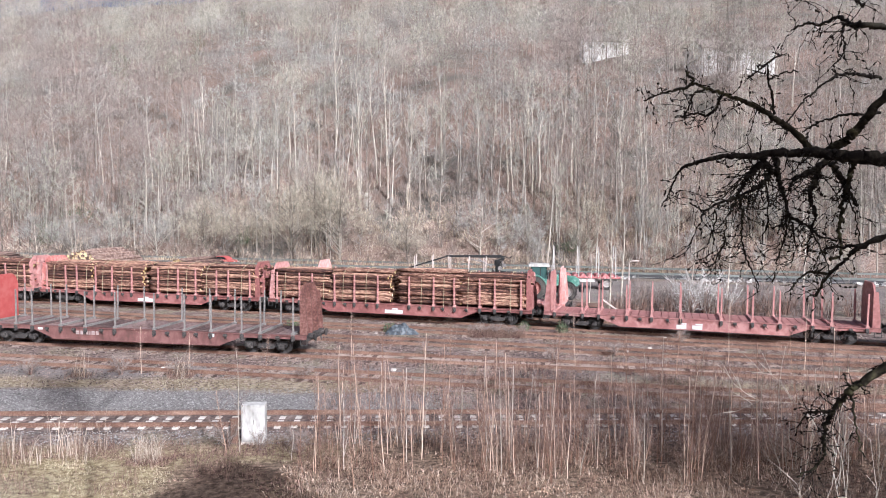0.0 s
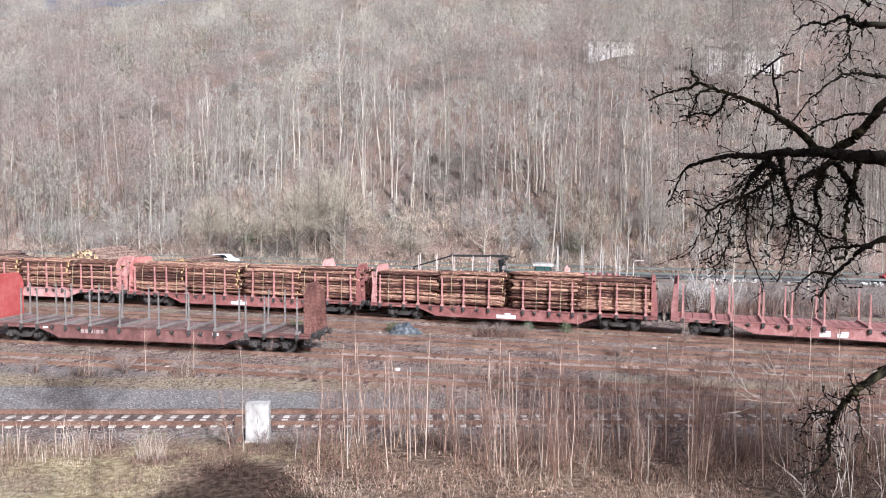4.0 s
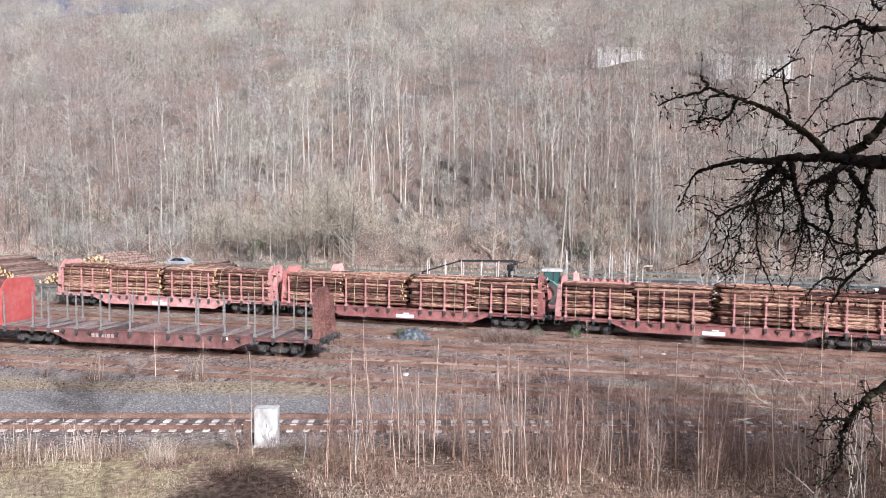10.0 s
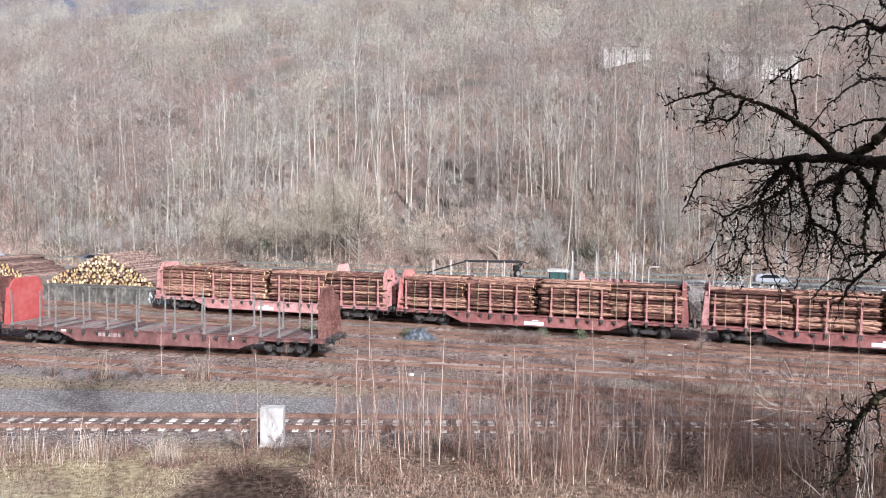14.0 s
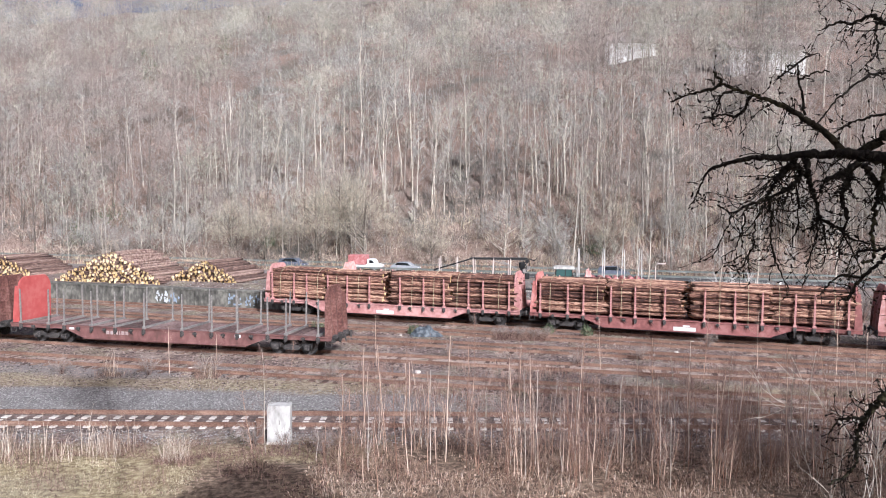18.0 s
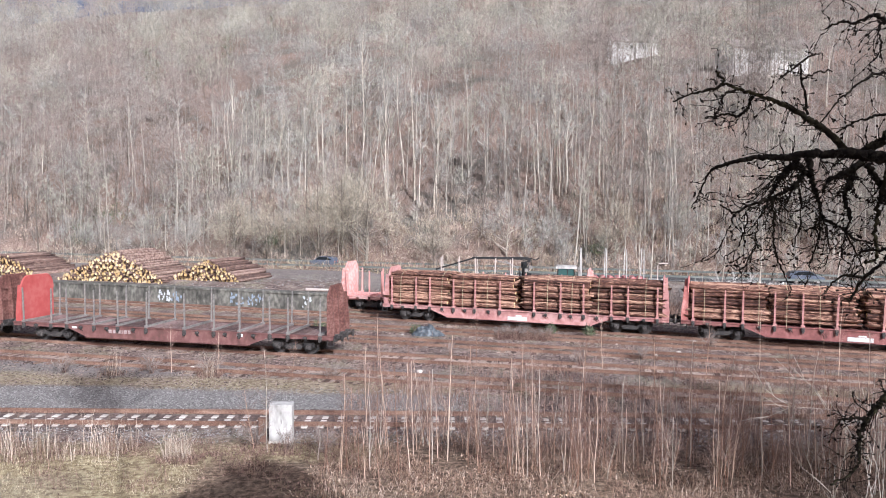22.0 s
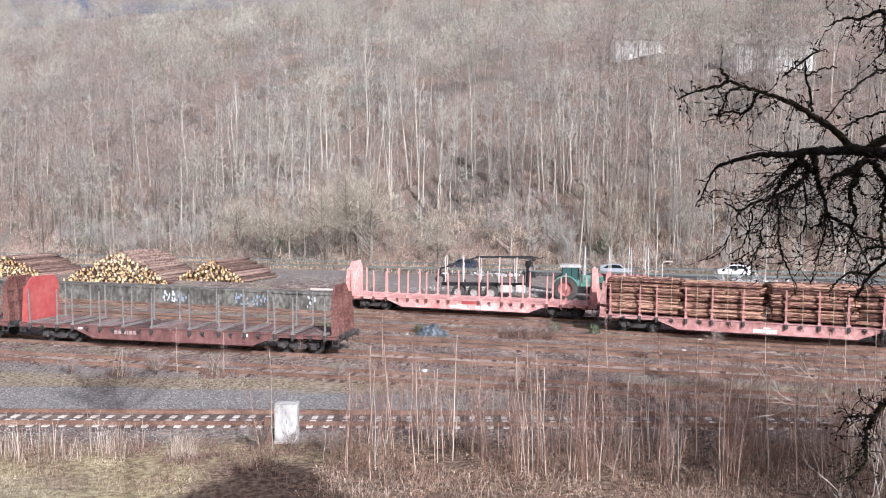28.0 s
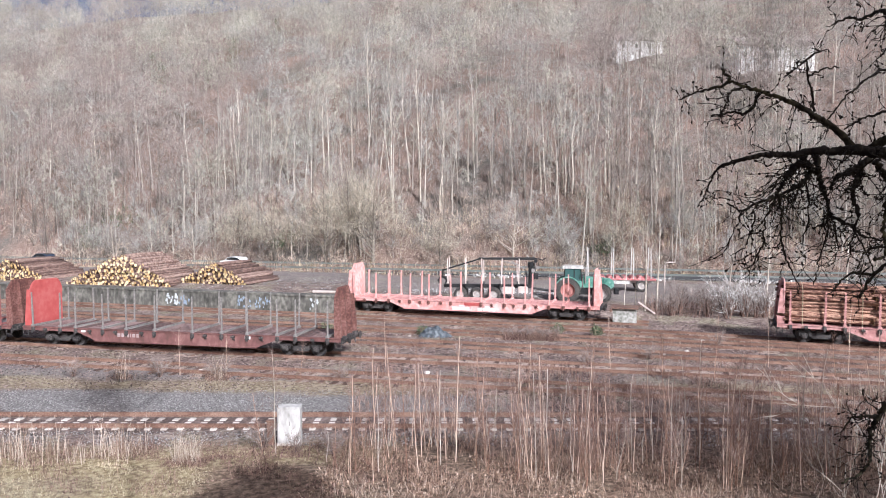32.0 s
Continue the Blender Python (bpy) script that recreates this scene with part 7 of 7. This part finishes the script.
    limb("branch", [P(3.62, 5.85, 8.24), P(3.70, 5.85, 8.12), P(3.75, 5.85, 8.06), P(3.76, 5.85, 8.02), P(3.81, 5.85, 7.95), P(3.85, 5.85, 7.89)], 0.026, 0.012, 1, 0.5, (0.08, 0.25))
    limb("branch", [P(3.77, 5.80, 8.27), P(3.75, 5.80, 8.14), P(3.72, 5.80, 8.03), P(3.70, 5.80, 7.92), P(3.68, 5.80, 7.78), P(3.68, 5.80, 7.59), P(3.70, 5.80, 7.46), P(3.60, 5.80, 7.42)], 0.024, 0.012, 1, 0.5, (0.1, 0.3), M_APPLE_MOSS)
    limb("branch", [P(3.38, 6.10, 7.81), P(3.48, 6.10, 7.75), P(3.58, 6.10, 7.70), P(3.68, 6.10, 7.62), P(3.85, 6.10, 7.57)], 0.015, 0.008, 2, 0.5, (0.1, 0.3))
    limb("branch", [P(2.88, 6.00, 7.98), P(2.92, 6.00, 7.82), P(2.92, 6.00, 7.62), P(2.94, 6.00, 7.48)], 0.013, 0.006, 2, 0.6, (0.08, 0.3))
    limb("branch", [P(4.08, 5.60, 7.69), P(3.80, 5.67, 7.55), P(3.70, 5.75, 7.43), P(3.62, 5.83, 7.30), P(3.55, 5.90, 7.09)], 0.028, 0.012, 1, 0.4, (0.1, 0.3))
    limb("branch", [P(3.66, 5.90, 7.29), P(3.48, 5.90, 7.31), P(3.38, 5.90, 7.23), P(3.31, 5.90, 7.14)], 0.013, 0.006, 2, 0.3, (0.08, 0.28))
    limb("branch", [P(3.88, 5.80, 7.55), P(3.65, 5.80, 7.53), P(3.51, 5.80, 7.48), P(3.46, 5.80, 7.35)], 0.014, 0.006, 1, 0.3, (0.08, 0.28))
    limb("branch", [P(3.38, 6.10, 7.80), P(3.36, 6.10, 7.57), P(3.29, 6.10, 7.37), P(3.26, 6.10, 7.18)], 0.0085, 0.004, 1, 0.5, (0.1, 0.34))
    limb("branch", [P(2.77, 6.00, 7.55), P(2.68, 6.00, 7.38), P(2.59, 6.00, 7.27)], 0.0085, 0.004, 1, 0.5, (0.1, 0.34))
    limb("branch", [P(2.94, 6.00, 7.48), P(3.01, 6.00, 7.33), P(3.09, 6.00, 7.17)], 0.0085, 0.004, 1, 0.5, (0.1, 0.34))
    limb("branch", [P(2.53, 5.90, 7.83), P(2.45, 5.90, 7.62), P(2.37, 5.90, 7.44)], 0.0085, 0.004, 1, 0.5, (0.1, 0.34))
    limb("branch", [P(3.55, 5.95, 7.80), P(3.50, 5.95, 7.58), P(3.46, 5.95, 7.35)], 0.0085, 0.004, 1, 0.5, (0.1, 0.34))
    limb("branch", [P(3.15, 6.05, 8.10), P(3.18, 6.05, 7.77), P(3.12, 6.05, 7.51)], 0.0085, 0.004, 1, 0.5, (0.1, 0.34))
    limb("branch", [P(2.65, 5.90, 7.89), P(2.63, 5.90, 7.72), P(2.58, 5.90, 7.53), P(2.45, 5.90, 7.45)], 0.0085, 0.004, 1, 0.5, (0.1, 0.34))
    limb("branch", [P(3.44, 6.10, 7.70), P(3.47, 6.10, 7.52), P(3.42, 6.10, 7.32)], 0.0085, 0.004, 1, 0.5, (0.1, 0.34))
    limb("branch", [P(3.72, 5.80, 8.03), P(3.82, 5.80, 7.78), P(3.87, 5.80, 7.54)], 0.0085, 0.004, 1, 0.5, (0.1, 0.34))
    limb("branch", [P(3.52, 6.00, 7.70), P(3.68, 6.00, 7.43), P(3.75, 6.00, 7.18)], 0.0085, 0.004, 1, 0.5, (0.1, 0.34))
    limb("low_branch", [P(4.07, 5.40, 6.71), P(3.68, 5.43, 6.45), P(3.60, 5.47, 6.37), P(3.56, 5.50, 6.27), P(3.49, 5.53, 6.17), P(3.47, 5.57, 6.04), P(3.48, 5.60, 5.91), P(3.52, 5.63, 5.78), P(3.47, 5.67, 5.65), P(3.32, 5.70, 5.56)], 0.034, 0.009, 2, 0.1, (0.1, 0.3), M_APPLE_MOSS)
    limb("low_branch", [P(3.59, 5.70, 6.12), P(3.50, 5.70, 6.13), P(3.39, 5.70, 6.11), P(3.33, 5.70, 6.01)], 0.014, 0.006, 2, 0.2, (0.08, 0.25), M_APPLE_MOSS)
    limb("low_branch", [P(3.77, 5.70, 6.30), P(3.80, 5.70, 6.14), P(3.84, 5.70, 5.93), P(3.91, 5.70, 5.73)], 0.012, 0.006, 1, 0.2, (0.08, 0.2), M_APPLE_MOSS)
    # the crown above and behind the view
    for a in range(9):
        t = 0.7 * a + 0.3
        end = Vector((1.0 + 2.2 * math.cos(t), -0.6 + 2.0 * math.sin(t), 4.4 + 0.9 * math.sin(2.3 * a)))
        if end.y + base.y > 5.2 and end.x + base.x < 6.5:
            continue
        limb("crown_limb", [trunk_top, trunk_top.lerp(end, 0.5) + Vector((0, 0, 0.3)), end], 0.09, 0.02, 1, -0.3, (0.5, 1.1))
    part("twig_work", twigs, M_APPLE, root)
    return root


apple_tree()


def cane_shrub():
    """Long pale canes that arch over the near slope."""
    rng = random.Random(52)
    bx, by = 6.3, 9.2
    bz = float(land(bx, by))
    root = empty("cane_shrub", Matrix.Translation((bx, by, bz)), label="pale arching canes of a bare shrub on the near slope", category="shrub")

    def at(px, pz, dy=0.0):
        return Vector((px - bx, dy, pz - bz))

    runs = [[at(6.2, bz - 0.1), at(6.0, 4.4), at(5.75, 5.05), at(5.3, 5.22), at(4.8, 5.25), at(4.5, 5.12), at(4.15, 5.02)],
            [at(4.8, 5.25), at(4.6, 5.36), at(4.42, 5.5), at(4.36, 5.6)], [at(5.3, 5.22), at(5.1, 5.5), at(4.95, 5.62), at(4.6, 5.66)]]
    for k in range(8):
        x0 = rng.uniform(5.0, 6.6)
        tip = x0 + rng.uniform(-0.7, 0.3)
        z1 = rng.uniform(4.4, 5.6)
        mid = (x0 + tip) / 2 + rng.uniform(0.0, 0.25)
        runs.append([at(x0, bz - 0.1, rng.uniform(-0.3, 0.3)), at((x0 + mid) / 2 + 0.05, bz + (z1 - bz) * 0.42), at(mid, bz + (z1 - bz) * 0.75, rng.uniform(-0.2, 0.2)), at(tip, z1, rng.uniform(-0.4, 0.4))])
    for i, pts in enumerate(runs):
        g = Geo().tube(pts, [0.005 - 0.0036 * j / (len(pts) - 1) for j in range(len(pts))], 6)
        for a, b in zip(pts[1:], pts[2:]):
            for _ in range(2):
                p = a.lerp(b, rng.random())
                q = p + ((b - a).normalized() + Vector((rng.gauss(0, 0.5), rng.gauss(0, 0.4), rng.gauss(0.2, 0.5)))).normalized() * rng.uniform(0.12, 0.4)
                g.tube([p, p.lerp(q, 0.5) + Vector((0, 0, 0.01)), q], [0.004, 0.003, 0.002], 4)
        part("cane", g, M_BIRCH, root, smooth=True)


cane_shrub()


def trees_behind():
    """Bare trees on the bank behind the viewpoint, seen by their shade on the slope and tracks."""
    sets = [plant_mesh("bank_tree", tree_template(700 + i, 15, 0.22, first=0.15, branches=44, twigs=2600, spread=0.42, up=0.8, twig_w=0.05, twig_len=(0.5, 1.5)), [M_TRUNK, M_TWIG]) for i in range(2)]
    for x, y, s, k in ((23.5, 2.0, 1.0, 1), (19.5, 0.5, 0.95, 1), (17.5, 5.4, 0.9, 0), (19.5, 4.0, 0.95, 1), (25.0, 6.5, 0.95, 0), (22.0, -2.0, 1.0, 1)):
        tree_thing("bank_tree", sets[k], Matrix.Translation(on_land(x, y)) @ pose(0, 0, 0, 0, 0, 60 * x) @ Matrix.Diagonal((s, s, s, 1)), "bare tree on the bank that shades the slope", group="trees on the bank")
    tall = plant_mesh("tall_bank_tree", tree_template(710, 20.5, 0.15, first=0.76, branches=20, twigs=750, spread=0.4, up=0.9, twig_w=0.07, twig_len=(0.5, 1.6)), [M_TRUNK, M_TWIG])
    for x, y, s in ((-3.5, -7.5, 1.0), (3.6, -6.0, 0.95)):
        tree_thing("bank_tree", tall, Matrix.Translation(on_land(x, y)) @ pose(0, 0, 0, 0, 0, 60 * x) @ Matrix.Diagonal((s, s, s, 1)), "tall bare tree on the bank with a high narrow crown", group="trees on the bank")


trees_behind()


def ivy_tree():
    """A trunk beside the viewpoint whose crown is thick with ivy; it shades the foot of the bank."""
    root = empty("ivy_tree", Matrix.Translation(on_land(6.1, -2.9)), label="bare tree with an ivy-grown crown on the bank", category="tree")
    h = 12.6 - float(land(6.1, -2.9))
    part("trunk", Geo().tube([(0, 0, -0.2), (-0.2, 0.5, h * 0.4), (-0.7, 1.6, h * 0.8), (-1.2, 2.5, h)], [0.22, 0.17, 0.12, 0.05], 9), M_TRUNK, root, smooth=True)
    rng = np.random.default_rng(41)
    n = 8500
    d = rng.normal(0, 1, (n, 3))
    d /= np.linalg.norm(d, axis=1)[:, None]
    lobe = np.array([(0, 0, 0), (1.3, 0.2, -0.7), (-1.3, -0.3, -0.4), (0.5, 0, 0.9), (-0.5, 0.2, -1.4), (0.9, -0.2, -1.7)])[rng.integers(6, size=n)]
    c = d * rng.uniform(0.2, 1.0, (n, 1)) * (0.95 + 0.3 * np.sin(d[:, :1] * 6 + d[:, 1:2] * 5)) + lobe + np.array([-1.2, 2.5, h])
    a, b = rng.normal(0, 0.17, (n, 3)), rng.normal(0, 0.12, (n, 3))
    part("ivy", tri_mesh("ivy", np.stack([c - a, c + b, c + a], 1).reshape(-1, 3), np.arange(3 * n).reshape(-1, 3), [M_EVERGREEN]), None, root)


ivy_tree()


# ---- what moves ----
TRAVEL = ((0, -27.33), (2, -23.44), (4, -19.41), (6, -15.26), (8, -11.00), (10, -6.66), (12, -2.23), (14, 2.29), (16, 6.89), (18, 11.59), (20, 16.38), (22, 21.27), (24, 26.26), (26, 31.35), (28, 36.53), (30, 41.77), (32, 47.07))


def travelled(t):
    """Metres gone by the train, smooth between the rows of TRAVEL."""
    k = min(max(int(t / 2), 0), len(TRAVEL) - 2)
    at = [TRAVEL[min(max(k + j, 0), len(TRAVEL) - 1)][1] for j in (-1, 0, 1, 2)]
    if k == 0:
        at[0] = 2 * at[1] - at[2]
    if k == len(TRAVEL) - 2:
        at[3] = 2 * at[2] - at[1]
    f = t / 2 - k
    return at[1] + 0.5 * f * (at[2] - at[0] + f * (2 * at[0] - 5 * at[1] + 4 * at[2] - at[3] + f * (3 * (at[1] - at[2]) + at[3] - at[0])))


def motions():
    for ob, s, x in TRAIN:
        walk(ob, [(t, wagon_pose(s + travelled(t), x)) for t in range(33)])
    for ob, s, at, speed, lane in CARS:
        turn = 0 if speed > 0 else 180
        walk(ob, [(t, ROAD_POSE @ pose(s + speed * (t - at), lane, 0.02, 0, 0, turn)) for t in (0, 32)])
    for w, dx in SPOKES:
        walk(w, [(0.25 * k, pose(dx, 0, 0.46, 0, math.degrees(travelled(0.25 * k) / 0.46) % 360, 0)) for k in range(129)])


motions()
